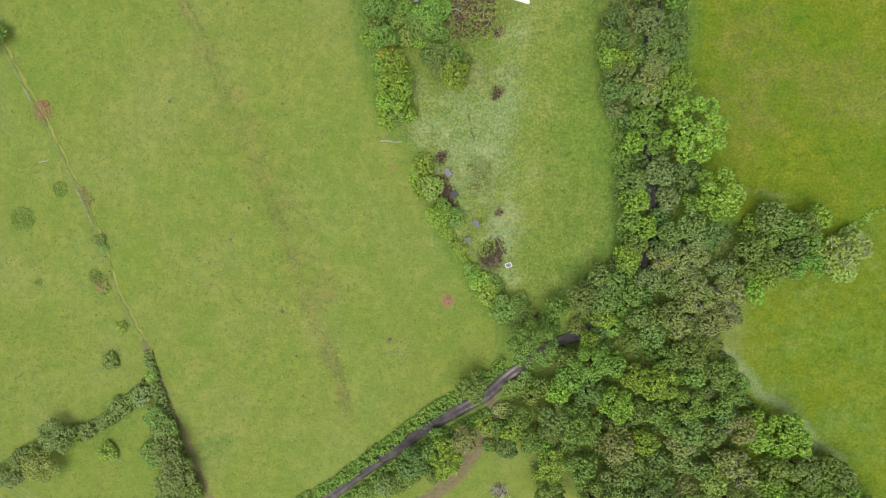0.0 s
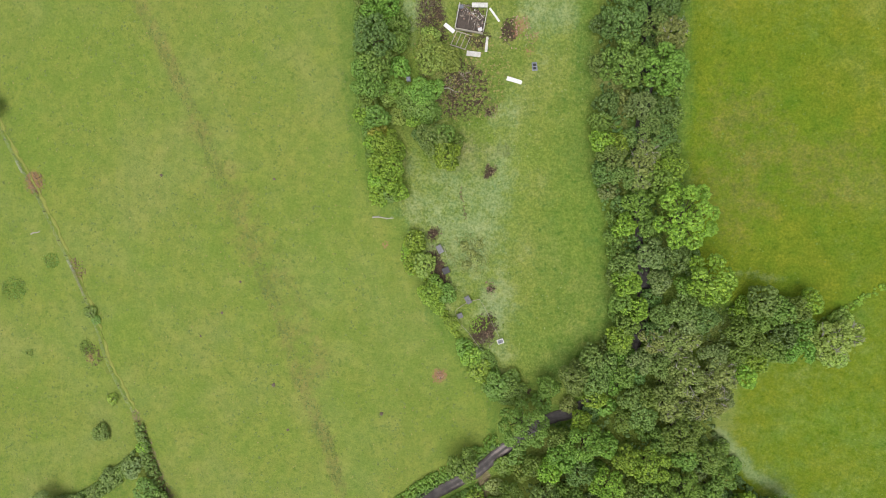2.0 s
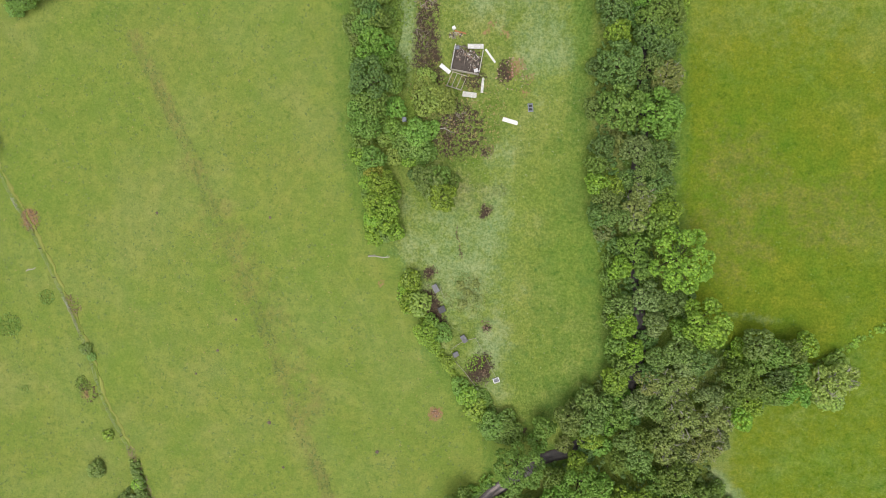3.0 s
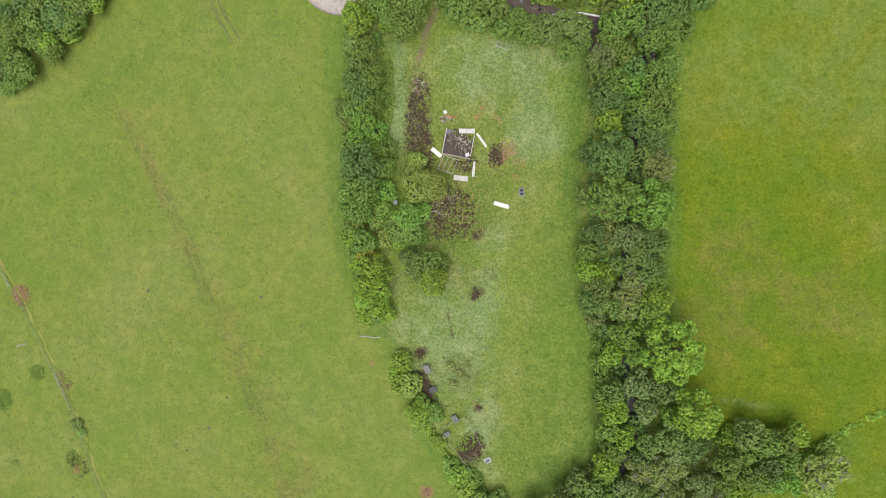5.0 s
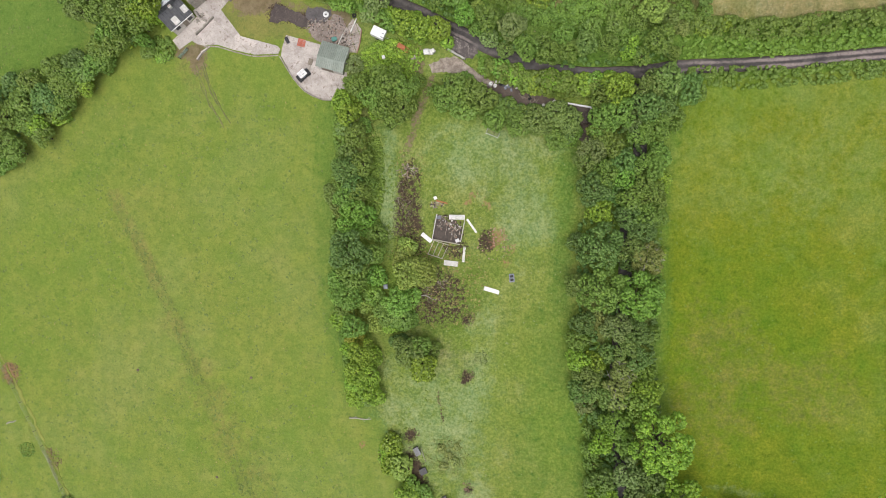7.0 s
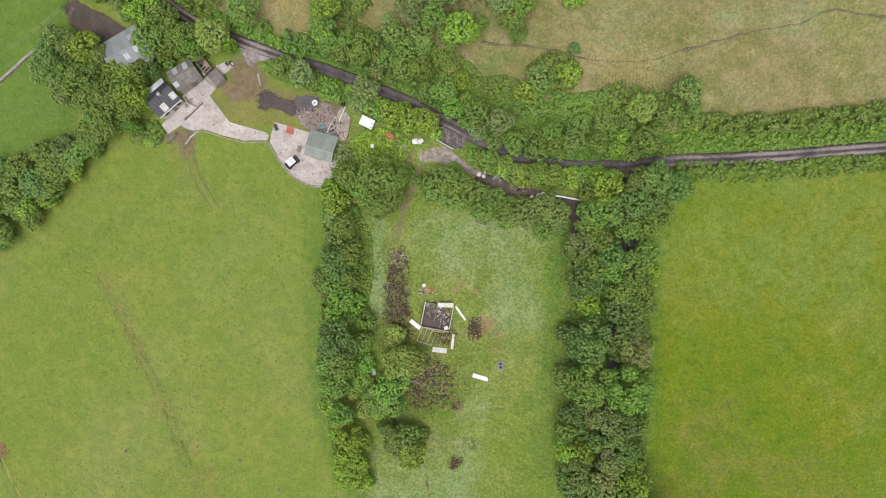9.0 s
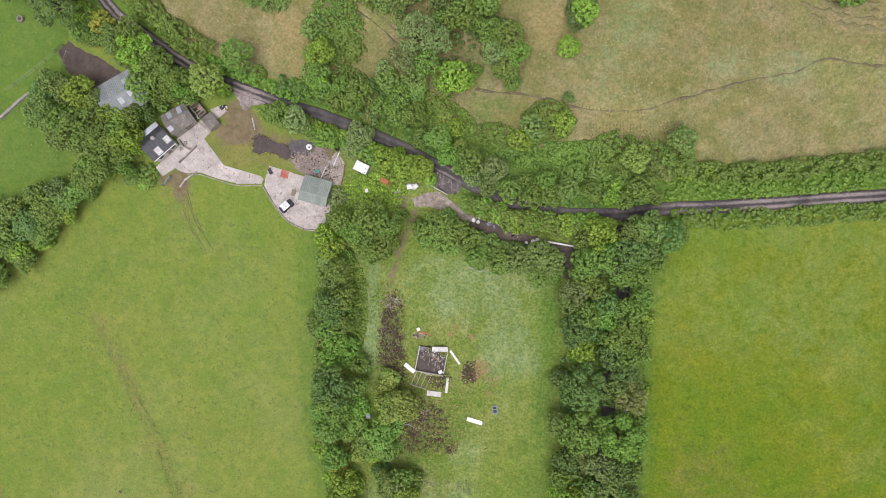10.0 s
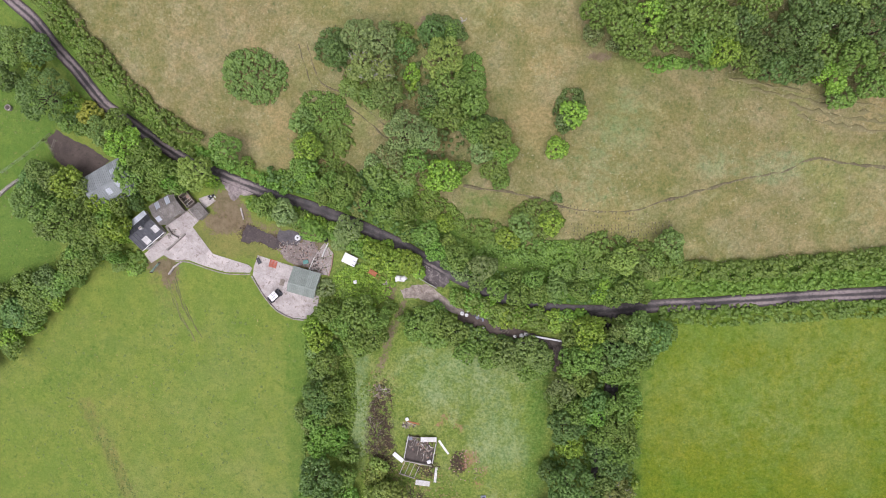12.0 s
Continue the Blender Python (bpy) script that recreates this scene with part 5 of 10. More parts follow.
def low_wall(name, line, height, thick, mat, label, category="wall"):
    """A low wall or kerb along a line, in short blocks."""
    ob = thing(name, line[0][0], line[0][1], 0, label, category)
    o = ob.matrix_basis.translation
    pts = smooth_line(line, 1.2)
    for (ax, ay), (bx, by) in zip(pts, pts[1:]):
        cx, cy = (ax + bx) / 2, (ay + by) / 2
        z = min(ground_at(ax, ay), ground_at(bx, by))
        bm = box(bmesh.new(), cx - o.x, cy - o.y, z - 0.25 - o.z, math.hypot(bx - ax, by - ay) - 0.02, thick, height + 0.25, math.degrees(math.atan2(by - ay, bx - ax)), 0.03)
        part("block", bm, mat, ob)
    return ob


def rail_fence(line, height, gap, label, rails=2, mat=None, name="fence", post=0.055, wire=False):
    """Posts along a line, with rails or wires between them."""
    mat = mat or TIMBER
    ob = thing(name, line[0][0], line[0][1], 0, label, "fence")
    o = ob.matrix_basis.translation
    rng = random.Random(int(abs(line[0][0] * 10)))
    pts, acc, last = [], 0.0, None
    for p in smooth_line(line, 0.25):
        if last is None or math.hypot(p[0] - last[0], p[1] - last[1]) >= gap:
            pts.append(p)
            last = p
    tops = []
    for x, y in pts:
        z = ground_at(x, y)
        lean = (rng.uniform(-0.05, 0.05), rng.uniform(-0.05, 0.05))
        bm = rod(bmesh.new(), (x - o.x, y - o.y, z - 0.3 - o.z), (x - o.x + lean[0], y - o.y + lean[1], z + height - o.z), post, post * 0.9, 6)
        part("post", bm, mat, ob)
        tops.append(Vector((x - o.x + lean[0], y - o.y + lean[1], z - o.z)))
    for a, b in zip(tops, tops[1:]):
        for k in range(rails):
            h = height * (0.92 - 0.42 * k)
            if wire:
                part("wire", rod(bmesh.new(), a + Vector((0, 0, h)), b + Vector((0, 0, h)), 0.012, 0.012, 4), STEEL, ob)
            else:
                d = b - a
                m = (a + b) / 2
                bm = box(bmesh.new(), 0, 0, -0.045, d.length, 0.035, 0.09)
                bmesh.ops.transform(bm, verts=bm.verts, matrix=Matrix.Translation(m + Vector((0, 0, h))) @ d.to_track_quat("X", "Z").to_matrix().to_4x4())
                part("rail", bm, mat, ob)
    return ob


def field_gate(x, y, turn, width, label, mat, lift=0.0):
    """A five-barred gate with braces, hung between two posts."""
    ob = thing("field_gate", x, y, turn, label, "gate", lift)
    for s in (-1, 1):
        part("post", rod(bmesh.new(), (s * (width / 2 + 0.12), 0, -0.4), (s * (width / 2 + 0.12), 0, 1.35), 0.09, 0.085, 8), TIMBER, ob)
        part("stile", box(bmesh.new(), s * (width / 2 - 0.03), 0, 0.15, 0.07, 0.06, 1.1), mat, ob)
    for k in range(5):
        part("bar", box(bmesh.new(), 0, 0, 0.18 + 0.25 * k, width - 0.1, 0.05, 0.06), mat, ob)
    part("brace", rod(bmesh.new(), (-width / 2 + 0.1, 0.035, 0.2), (0, 0.035, 1.2), 0.025, 0.025, 6), mat, ob)
    part("brace", rod(bmesh.new(), (width / 2 - 0.1, 0.035, 0.2), (0, 0.035, 1.2), 0.025, 0.025, 6), mat, ob)
    return ob


def board(x, y, turn, length, width, thick, mat, label, name="board", lift=0.0, category="board"):
    """A loose panel with battens on its back and a capped edge, lying on the grass."""
    ob = thing(name, x, y, turn, label, category, lift)
    part("panel", box(bmesh.new(), 0, 0, 0.04, length, width, thick, 0, min(0.02, thick / 3)), mat, ob)
    for s in (-0.4, 0.0, 0.4):
        part("batten", box(bmesh.new(), s * length, 0, -0.06, 0.07, width * 0.96, 0.1), TIMBER, ob)
    if width > 0.5:
        for s in (-1, 1):
            part("edge_strip", box(bmesh.new(), 0, s * (width / 2 + 0.012), 0.03, length, 0.025, thick + 0.025), WHITE_WORN, ob)
    return ob


def crate(x, y, turn, lx, ly, h, mat, lid, label, name="crate", category="box", legs=0.0):
    """A box with corner posts, a proud lid and a rim."""
    ob = thing(name, x, y, turn, label, category)
    z = legs
    part("body", box(bmesh.new(), 0, 0, z - (0 if legs else 0.1), lx, ly, h, 0, 0.025), mat, ob)
    part("lid", box(bmesh.new(), 0, 0, z + h + 0.003, lx + 0.08, ly + 0.08, 0.05, 0, 0.015, 2.0), lid, ob)
    part("lid_rim", box(bmesh.new(), 0, ly / 2 + 0.055, z + h - 0.05, lx + 0.08, 0.025, 0.09), lid, ob)
    for sx in (-1, 1):
        for sy in (-1, 1):
            part("leg", box(bmesh.new(), sx * (lx / 2 - 0.02), sy * (ly / 2 - 0.02), -0.2, 0.06, 0.06, z + 0.25 + h * 0.5), TIMBER, ob)
    return ob


def heap(x, y, rx, ry, turn, count, kinds, label, name="rubble_heap", high=0.35, seed=1, category="rubble"):
    """A spread of broken pieces. kinds: (name, material, length, width, thickness)."""
    ob = thing(name, x, y, turn, label, category)
    o = ob.matrix_basis
    rng = random.Random(seed)
    meshes = []
    for k, (nm, mat, l, w, t) in enumerate(kinds):
        bm = bmesh.new()
        box(bm, 0, 0, -t / 2, l, w, t, 0, min(w, t) * 0.15)
        for v in bm.verts:
            v.co += Vector((rng.uniform(-1, 1) * l, rng.uniform(-1, 1) * w, rng.uniform(-1, 1) * t)) * 0.07
        me = bpy.data.meshes.new(nm)
        bm.to_mesh(me)
        bm.free()
        me.materials.append(mat)
        meshes.append((nm, me, t))
    for i in range(count):
        nm, me, t = meshes[rng.randrange(len(meshes))]
        a, r = rng.uniform(0, 6.283), math.sqrt(rng.random())
        px, py = rx * r * math.cos(a), ry * r * math.sin(a)
        wpos = o @ Vector((px, py, 0))
        z = ground_at(wpos.x, wpos.y) - o.translation.z + t / 2 + high * (1 - r) * rng.random()
        p = new(nm, me)
        p.parent = ob
        p.matrix_basis = pose(px, py, z, rng.uniform(-14, 14), rng.uniform(-14, 14), rng.uniform(0, 360))
    return ob


def tyre_mesh(R, r, name="tyre"):
    bm = bmesh.new()
    rings = []
    for i in range(20):
        a = 2 * math.pi * i / 20
        ring = []
        for k in range(8):
            b = 2 * math.pi * k / 8
            q = R - r + r * math.cos(b)
            ring.append(bm.verts.new((q * math.cos(a), q * math.sin(a), r * 0.9 * math.sin(b))))
        rings.append(ring)
    for i in range(20):
        for k in range(8):
            a, b = rings[i], rings[(i + 1) % 20]
            bm.faces.new((a[k], b[k], b[(k + 1) % 8], a[(k + 1) % 8])).smooth = True
    bmesh.ops.recalc_face_normals(bm, faces=bm.faces)
    return bm


def wheel(parent, x, y, z, R, r, rim=None):
    """A wheel on an axle along y: tyre with its rim and hub."""
    bm = tyre_mesh(R, r)
    bmesh.ops.transform(bm, verts=bm.verts, matrix=pose(x, y, z, 90))
    w = part("wheel", bm, RUBBER, parent)
    bm = bmesh.new()
    bmesh.ops.create_cone(bm, cap_ends=True, segments=16, radius1=R - r * 1.6, radius2=R - r * 1.6, depth=r * 1.2, matrix=pose(x, y, z, 90))
    part("rim", bm, rim or STEEL, w)
    return w


def spread(name, outline, lift, mat, label, category):
    """Gravel or mud lying on the land, with a wandering edge."""
    pts = []
    loop = list(outline) + [outline[0]]
    rng = random.Random(len(outline) * 7)
    for (ax, ay), (bx, by) in zip(loop, loop[1:]):
        n = max(1, int(math.hypot(bx - ax, by - ay) / 0.45))
        for i in range(n):
            pts.append((ax + (bx - ax) * i / n + rng.uniform(-0.16, 0.16), ay + (by - ay) * i / n + rng.uniform(-0.16, 0.16)))
    bm = laid(pts, lift, 0.25, Vector((0, 0, 0)))
    me = bpy.data.meshes.new(name)
    bm.to_mesh(me)
    bm.free()
    me.materials.append(mat)
    return tagged(new(name, me), label, category, kind="structure")


spread("gravel_entrance", [(2.9, 89.6), (5.7, 90.6), (7.5, 90.8), (9.1, 90.1), (10.2, 89.1), (11.6, 88.0), (13.3, 87.0), (15.1, 86.0), (14.3, 85.1), (12.0, 85.8), (10.0, 86.8), (8.0, 87.6), (5.7, 88.2), (3.7, 87.9)], 0.03, GRAVEL, "pale trodden gravel at the garden entrance", "gravel")
spread("gravel_entrance", [(-30.7, 109.5), (-28.5, 108.8), (-25.5, 107.6), (-24.4, 106.9), (-26.0, 106.7), (-27.2, 106.9), (-27.9, 106.0), (-28.6, 105.7), (-29.1, 106.2), (-29.5, 107.4)], 0.075, GRIT, "pale gravel where the drive meets the lane", "gravel")
spread("lane_apron", [(3.9, 96.7), (6.0, 96.1), (8.5, 94.9), (10.8, 93.6), (12.0, 92.4), (11.9, 91.2), (10.8, 90.3), (9.3, 90.2), (8.1, 90.9), (6.4, 92.2), (4.9, 94.2)], 0.07, APRON, "dark worn apron between the lane and the garden entrance", "tarmac")
spread("mud_strip", [(13.7, 86.3), (17.6, 85.1), (21.7, 83.8), (25.7, 82.7), (28.7, 81.7), (32.7, 81.1), (33.0, 77.2), (32.1, 75.0), (30.6, 75.5), (29.4, 78.3), (25.9, 79.3), (21.3, 80.8), (17.2, 82.4), (13.5, 84.4)], 0.03, MUD, "dark trodden mud strip between the hedges", "mud")
spread("mud_yard", [(-64.5, 117.2), (-62.2, 118.8), (-59.8, 117.3), (-56.6, 116.0), (-52.4, 113.2), (-57.8, 109.8), (-61.0, 111.6), (-63.2, 113.5)], 0.03, MUD, "dark trodden mud yard behind the barn", "mud")

# ---- the farmyard ----
paving("concrete_yard", [(-47.0, 95.7), (-41.8, 99.9), (-42.6, 100.9), (-38.2, 104.3), (-35.7, 102.0), (-36.9, 100.9), (-33.1, 95.9), (-25.1, 93.6), (-25.7, 92.4), (-30.5, 92.4), (-35.1, 93.6), (-37.9, 94.6), (-40.6, 94.5), (-41.9, 94.8), (-43.1, 95.5), (-45.7, 93.9)], 0.10, (CONCRETE, CONCRETE, CONCRETE), "pale cast concrete farmyard and drive in worn bays", 4.4, 48, 0.018)
paving("concrete_pad", [(-24.1, 95.7), (-17.0, 93.6), (-12.3, 90.8), (-12.6, 86.0), (-14.9, 83.8), (-17.3, 83.9), (-19.5, 84.7), (-20.8, 85.6), (-22.9, 87.9), (-25.2, 92.0), (-24.9, 93.5)], 0.10, (CONCRETE, CONCRETE, CONCRETE), "stained pale concrete pad round the green shed", 6.2, -17, 0.015)
paving("concrete_apron", [(-37.8, 104.1), (-35.4, 105.4), (-33.9, 103.7), (-35.7, 102.0)], 0.12, (CONCRETE_DIRTY,), "stained concrete apron beside the sheds", 2.6, 40)
paving("concrete_apron", [(-35.4, 106.2), (-33.3, 106.9), (-32.0, 105.8), (-34.3, 104.3)], 0.14, (CONCRETE,), "small pale concrete apron by the drive", 2.6, 20)
low_wall("yard_kerb", [(-25.4, 91.8), (-24.3, 90.0), (-22.9, 87.8), (-20.8, 85.4), (-19.3, 84.5), (-17.3, 83.7), (-14.5, 83.6)], 0.45, 0.22, CONCRETE_DIRTY, "low concrete kerb wall round the pad")
low_wall("yard_kerb", [(-40.6, 94.3), (-37.9, 94.2), (-35.1, 93.3), (-30.5, 92.1), (-25.7, 92.1)], 0.3, 0.2, CONCRETE_DIRTY, "low concrete kerb along the drive")
low_wall("yard_wall", [(-42.0, 91.8), (-41.1, 93.1), (-39.4, 94.3)], 0.7, 0.3, CONCRETE, "short pale concrete wall at the field entrance")
building("green_shed", -14.85, 90.83, -15.0, 4.9, 4.5, 2.2, 2.95, GREEN_TIN, WHITE_WORN, "green sheet-metal shed on the concrete pad", "shed", ridge=-0.75, doors=(("s", -0.6, 2.2, 2.0),), sheet=1.0)
building("farm_barn", -51.30, 108.59, 30.7, 8.4, 6.9, 2.9, 4.0, GREY_TIN, STONE, "grey fibre-sheet farm barn with pale rooflights", "barn", lights=((5, 1, 0.35, 0.62), (5, -1, 0.1, 0.4), (3, -1, 0.2, 0.5)), doors=(("s", 0.5, 2.4, 2.3),))
building("old_cowshed", -40.95, 104.20, 32.3, 4.9, 3.9, 2.4, 3.2, BROWN_TIN, STONE, "lichened fibre-sheet cowshed with pale rooflights", "shed", lights=((1, 1, 0.25, 0.95), (3, 1, 0.15, 0.9), (0, -1, 0.3, 0.7)), doors=(("s", 0.6, 1.2, 1.9),), ridge=0.1)
cottage = building("stone_cottage", -45.41, 99.80, 41.7, 5.0, 4.3, 2.7, 3.5, SLATE, RENDERED, "rendered cottage with a dark slate roof", "house", lights=((3, -1, 0.35, 0.75), (1, -1, 0.5, 0.95)), doors=(("s", 0.4, 0.9, 2.0),), ridge=0.8, sheet=1.25, ribs=2, light_mat=WHITE_WORN)
part("gutter", box(bmesh.new(), 0, -2.4, 2.58, 5.3, 0.14, 0.1, 0, 0.02), WHITE_PAINT, cottage, "white gutter")
part("chimney", box(bmesh.new(), 0.3, 0.7, 3.2, 0.6, 0.5, 1.0, 0, 0.03), WHITE_WORN, cottage, "pale rendered chimney")
for k in range(2):
    part("chimney_pot", rod(bmesh.new(), (0.17 + 0.26 * k, 0.7, 4.2), (0.17 + 0.26 * k, 0.7, 4.5), 0.09, 0.075, 8), BRICK, cottage)
for k in range(2):
    part("window", box(bmesh.new(), -1.3 + 2.9 * k, -2.17, 1.0, 0.9, 0.05, 1.0, 0, 0.01), SLATE, cottage, "dark window in white frame")
PALE_SHEET = worn("pale_roof_sheet", (0.5, 0.54, 0.58), (0.7, 0.73, 0.76), 1.2, 0.45, 6.0, (0.4, 0.43, 0.46))
lean_to = building("glazed_lean_to", -47.48, 101.60, 40.1, 5.3, 1.5, 2.05, 2.4, PALE_SHEET, RENDERED, "glazed white lean-to along the cottage", "lean-to", ridge=-0.6, sheet=0.9, ribs=2, over=0.08)


def open_pen(x, y, turn, length, width, label):
    """A roofless pen: thin walls, a dark floor, loose rafters and junk."""
    ob = thing("roofless_pen", x, y, turn, label, "pen")
    for sx, sy, px, py in ((length, 0.16, 0, -width / 2), (length, 0.16, 0, width / 2), (0.16, width - 0.16, -length / 2, 0), (0.16, width - 0.16, length / 2, 0)):
        part("wall", box(bmesh.new(), px, py, -0.5, sx, sy, 2.1, 0, 0.02), TIMBER, ob)
    part("floor_slab", box(bmesh.new(), 0, 0, -0.3, length - 0.2, width - 0.2, 0.4), DARK_BOARD, ob, "dark wet floor")
    for k, px in enumerate((-0.6, 0.15, 0.7)):
        part("rafter", box(bmesh.new(), px, 0, 1.42, 0.08, width - 0.1, 0.12, 4 * k - 4), PALE_TIMBER if k else TIMBER, ob)
    part("sheet", box(bmesh.new(), -0.5, 0.3, 0.14, 0.9, 0.8, 0.05, 20), BRICK, ob, "rusty fallen sheet")


open_pen(-37.27, 105.99, -50.9, 2.6, 1.7, "roofless dark timber pen behind the cowshed")
building("lean_to_shed", -34.93, 103.78, -49.4, 2.5, 2.1, 1.55, 1.7, BROWN_TIN, STONE, "low lichened sheet-roofed lean-to by the cowshed", "shed", doors=(("s", 0.0, 0.8, 1.4),), over=0.08)
heap(-40.89, 99.83, 1.4, 0.5, 45, 26, (("brick", BRICK, 0.25, 0.14, 0.1), ("plank", TIMBER, 1.2, 0.16, 0.05), ("stone", STONE, 0.4, 0.3, 0.22)), "scattered timber and masonry rubble in the yard", seed=3)
low_wall("yard_wall", [(-41.8, 100.7), (-41.0, 99.4), (-39.7, 98.8)], 0.8, 0.25, STONE, "broken stone wall across the yard")
low_wall("yard_wall", [(-42.1, 96.5), (-40.4, 97.9), (-38.4, 99.6)], 0.9, 0.28, STONE, "brown stone wall beside the cottage yard")
crate(-37.60, 104.85, 30, 0.5, 0.45, 0.5, WHITE_PAINT, WHITE_PAINT, "white plastic box by the small store")
heap(-32.75, 106.41, 0.7, 0.4, 10, 12, (("sack", BLACK_PLASTIC, 0.5, 0.35, 0.2), ("scrap", WHITE_WORN, 0.35, 0.2, 0.08)), "black bags and pale scrap by the drive", "scrap_heap", seed=5, category="scrap")
board(-26.88, 103.43, -75.3, 2.27, 0.28, 0.22, CONCRETE, "pale concrete post lying beside the drive", "concrete_post", category="post")
field_gate(-44.67, 93.06, 49.8, 2.2, "faded green metal gate standing open at the field", GATE_GREEN)
crate(-23.84, 94.64, -65, 1.1, 0.5, 0.5, GREY_PLASTIC, BLACK_PLASTIC, "dark blue-grey trough on the concrete pad", "trough", "trough")
crate(-19.41, 90.66, 75, 1.1, 0.7, 0.25, CONCRETE_DIRTY, TIMBER, "weathered timber hatch on the concrete pad", "hatch", "hatch")


def pallet(x, y, turn, size, mat, label, name="pallet", lift=0.0):
    ob = thing(name, x, y, turn, label, "pallet", lift)
    for k in range(7):
        part("slat", box(bmesh.new(), 0, (k - 3) * size / 7, 0.11, size, size / 7 * 0.72, 0.03), mat, ob)
    for k in range(3):
        part("bearer", box(bmesh.new(), (k - 1) * size * 0.45, 0, -0.02, 0.1, size, 0.13), mat, ob)
    return ob


pallet(-21.09, 94.15, -15, 1.45, RED_PAINT, "faded red slatted pallet on the concrete pad", lift=0.12)


def utility_vehicle(x, y, turn, label):
    ob = thing("utility_vehicle", x, y, turn, label, "vehicle", 0.1)
    bm = bmesh.new()
    box(bm, 0, 0, 0.32, 2.7, 1.35, 0.35, 0, 0.06)
    box(bm, 0.95, 0, 0.66, 0.75, 1.2, 0.22, 0, 0.08)
    part("body", bm, BLACK_PLASTIC, ob, "black moulded body")
    bed = bmesh.new()
    for sx, sy, px, py in ((1.0, 0.05, -0.82, 0.62), (1.0, 0.05, -0.82, -0.62), (0.05, 1.2, -1.3, 0), (0.05, 1.2, -0.34, 0)):
        box(bed, px, py, 0.66, sx, sy, 0.28)
    part("cargo_bed", bed, BLACK_PLASTIC, ob)
    for px in (0.42, -0.32):
        for py in (-0.58, 0.58):
            part("pillar", rod(bmesh.new(), (px + (0.15 if px > 0 else 0), py, 0.6), (px, py * 0.95, 1.75), 0.03, 0.03, 6), BLACK_PLASTIC, ob)
    roof = part("canopy", box(bmesh.new(), -0.02, 0, 1.74, 1.55, 1.3, 0.07, 0, 0.03), WHITE_PAINT, ob, "white roof canopy")
    for py in (-0.22, 0.22):
        part("rib", box(bmesh.new(), -0.02, py, 1.81, 1.5, 0.035, 0.02), GREY_PLASTIC, roof)
    part("rib", box(bmesh.new(), -0.02, 0, 1.835, 0.035, 1.25, 0.015), GREY_PLASTIC, roof)
    part("seat", box(bmesh.new(), 0.0, 0, 0.66, 0.45, 1.1, 0.2, 0, 0.05), GREY_PLASTIC, ob)
    part("seat_back", box(bmesh.new(), -0.24, 0, 0.8, 0.12, 1.1, 0.45, 0, 0.04), GREY_PLASTIC, ob)
    part("steering_wheel", rod(bmesh.new(), (0.42, 0.3, 0.98), (0.39, 0.3, 1.02), 0.17, 0.17, 14), BLACK_PLASTIC, ob)
    for px in (-0.9, 0.92):
        for py in (-0.66, 0.66):
            wheel(ob, px, py, 0.32, 0.32, 0.11)
    for py in (-0.42, 0.42):
        part("headlight", box(bmesh.new(), 1.33, py, 0.7, 0.05, 0.2, 0.12, 0, 0.02), GLASSFIBRE, ob)
    return ob


utility_vehicle(-20.76, 88.12, 40.9, "white-roofed black farm utility vehicle on the pad")

board(2.97, 91.74, -3.2, 1.68, 1.0, 0.12, WHITE_WORN, "crumpled white sheet lying beside the hedge", "tarpaulin", 0.2, "sheet")

# ---- the burnt-out plot behind the green shed ----
WET_MUD = worn("wet_dark_mud", (0.05, 0.037, 0.034), (0.092, 0.07, 0.062), 0.7, 0.75, 4.0, (0.11, 0.088, 0.075))
ASH = worn("grey_ash", (0.085, 0.078, 0.08), (0.17, 0.155, 0.155), 0.9, 0.95, 6.0, (0.06, 0.055, 0.055))
SCORCHED = worn("scorched_earth", (0.17, 0.135, 0.115), (0.36, 0.3, 0.265), 0.9, 0.95, 6.0, (0.115, 0.088, 0.072))
spread("mud_patch", [(-27.3, 98.4), (-27.0, 100.1), (-26.0, 101.3), (-24.5, 101.0), (-23.3, 100.2), (-22.0, 99.8), (-19.8, 98.9), (-18.7, 98.2), (-19.2, 96.9), (-21.0, 96.9), (-22.5, 97.5), (-23.5, 98.3), (-25.7, 98.0)], 0.03, WET_MUD, "dark wet mud patch on the rough yard grass", "mud")
spread("ash_patch", [(-20.4, 99.3), (-19.8, 100.4), (-17.6, 100.3), (-15.5, 100.0), (-15.2, 98.8), (-16.4, 97.8), (-18.4, 97.7), (-19.7, 98.2)], 0.04, ASH, "grey ash and soot round the old tyres", "ash")
spread("debris_ground", [(-19.9, 96.5), (-18.8, 97.7), (-16.3, 97.7), (-14.8, 99.0), (-13.4, 98.6), (-12.7, 96.9), (-12.0, 96.2), (-14.5, 93.7), (-16.9, 94.1), (-18.5, 94.6)], 0.05, SCORCHED, "pale scorched earth strewn with fine debris", "earth")
paving("broken_floor", [(-14.5, 92.9), (-13.0, 96.0), (-11.2, 98.2), (-9.6, 96.2), (-10.4, 92.1), (-12.0, 92.2)], 0.08, (CONCRETE_DIRTY,), "broken concrete floor strewn with rubble", 1.7, 20, 0.09)
RUBBLE = (("brick", BRICK, 0.22, 0.12, 0.08), ("stone", STONE, 0.26, 0.2, 0.12), ("plank", TIMBER, 0.9, 0.1, 0.05), ("shard", CONCRETE_DIRTY, 0.3, 0.2, 0.06), ("shard", DARK_BOARD, 0.5, 0.35, 0.04), ("shard", DARK_BOARD, 0.35, 0.2, 0.04), ("brick", BRICK, 0.18, 0.12, 0.08))
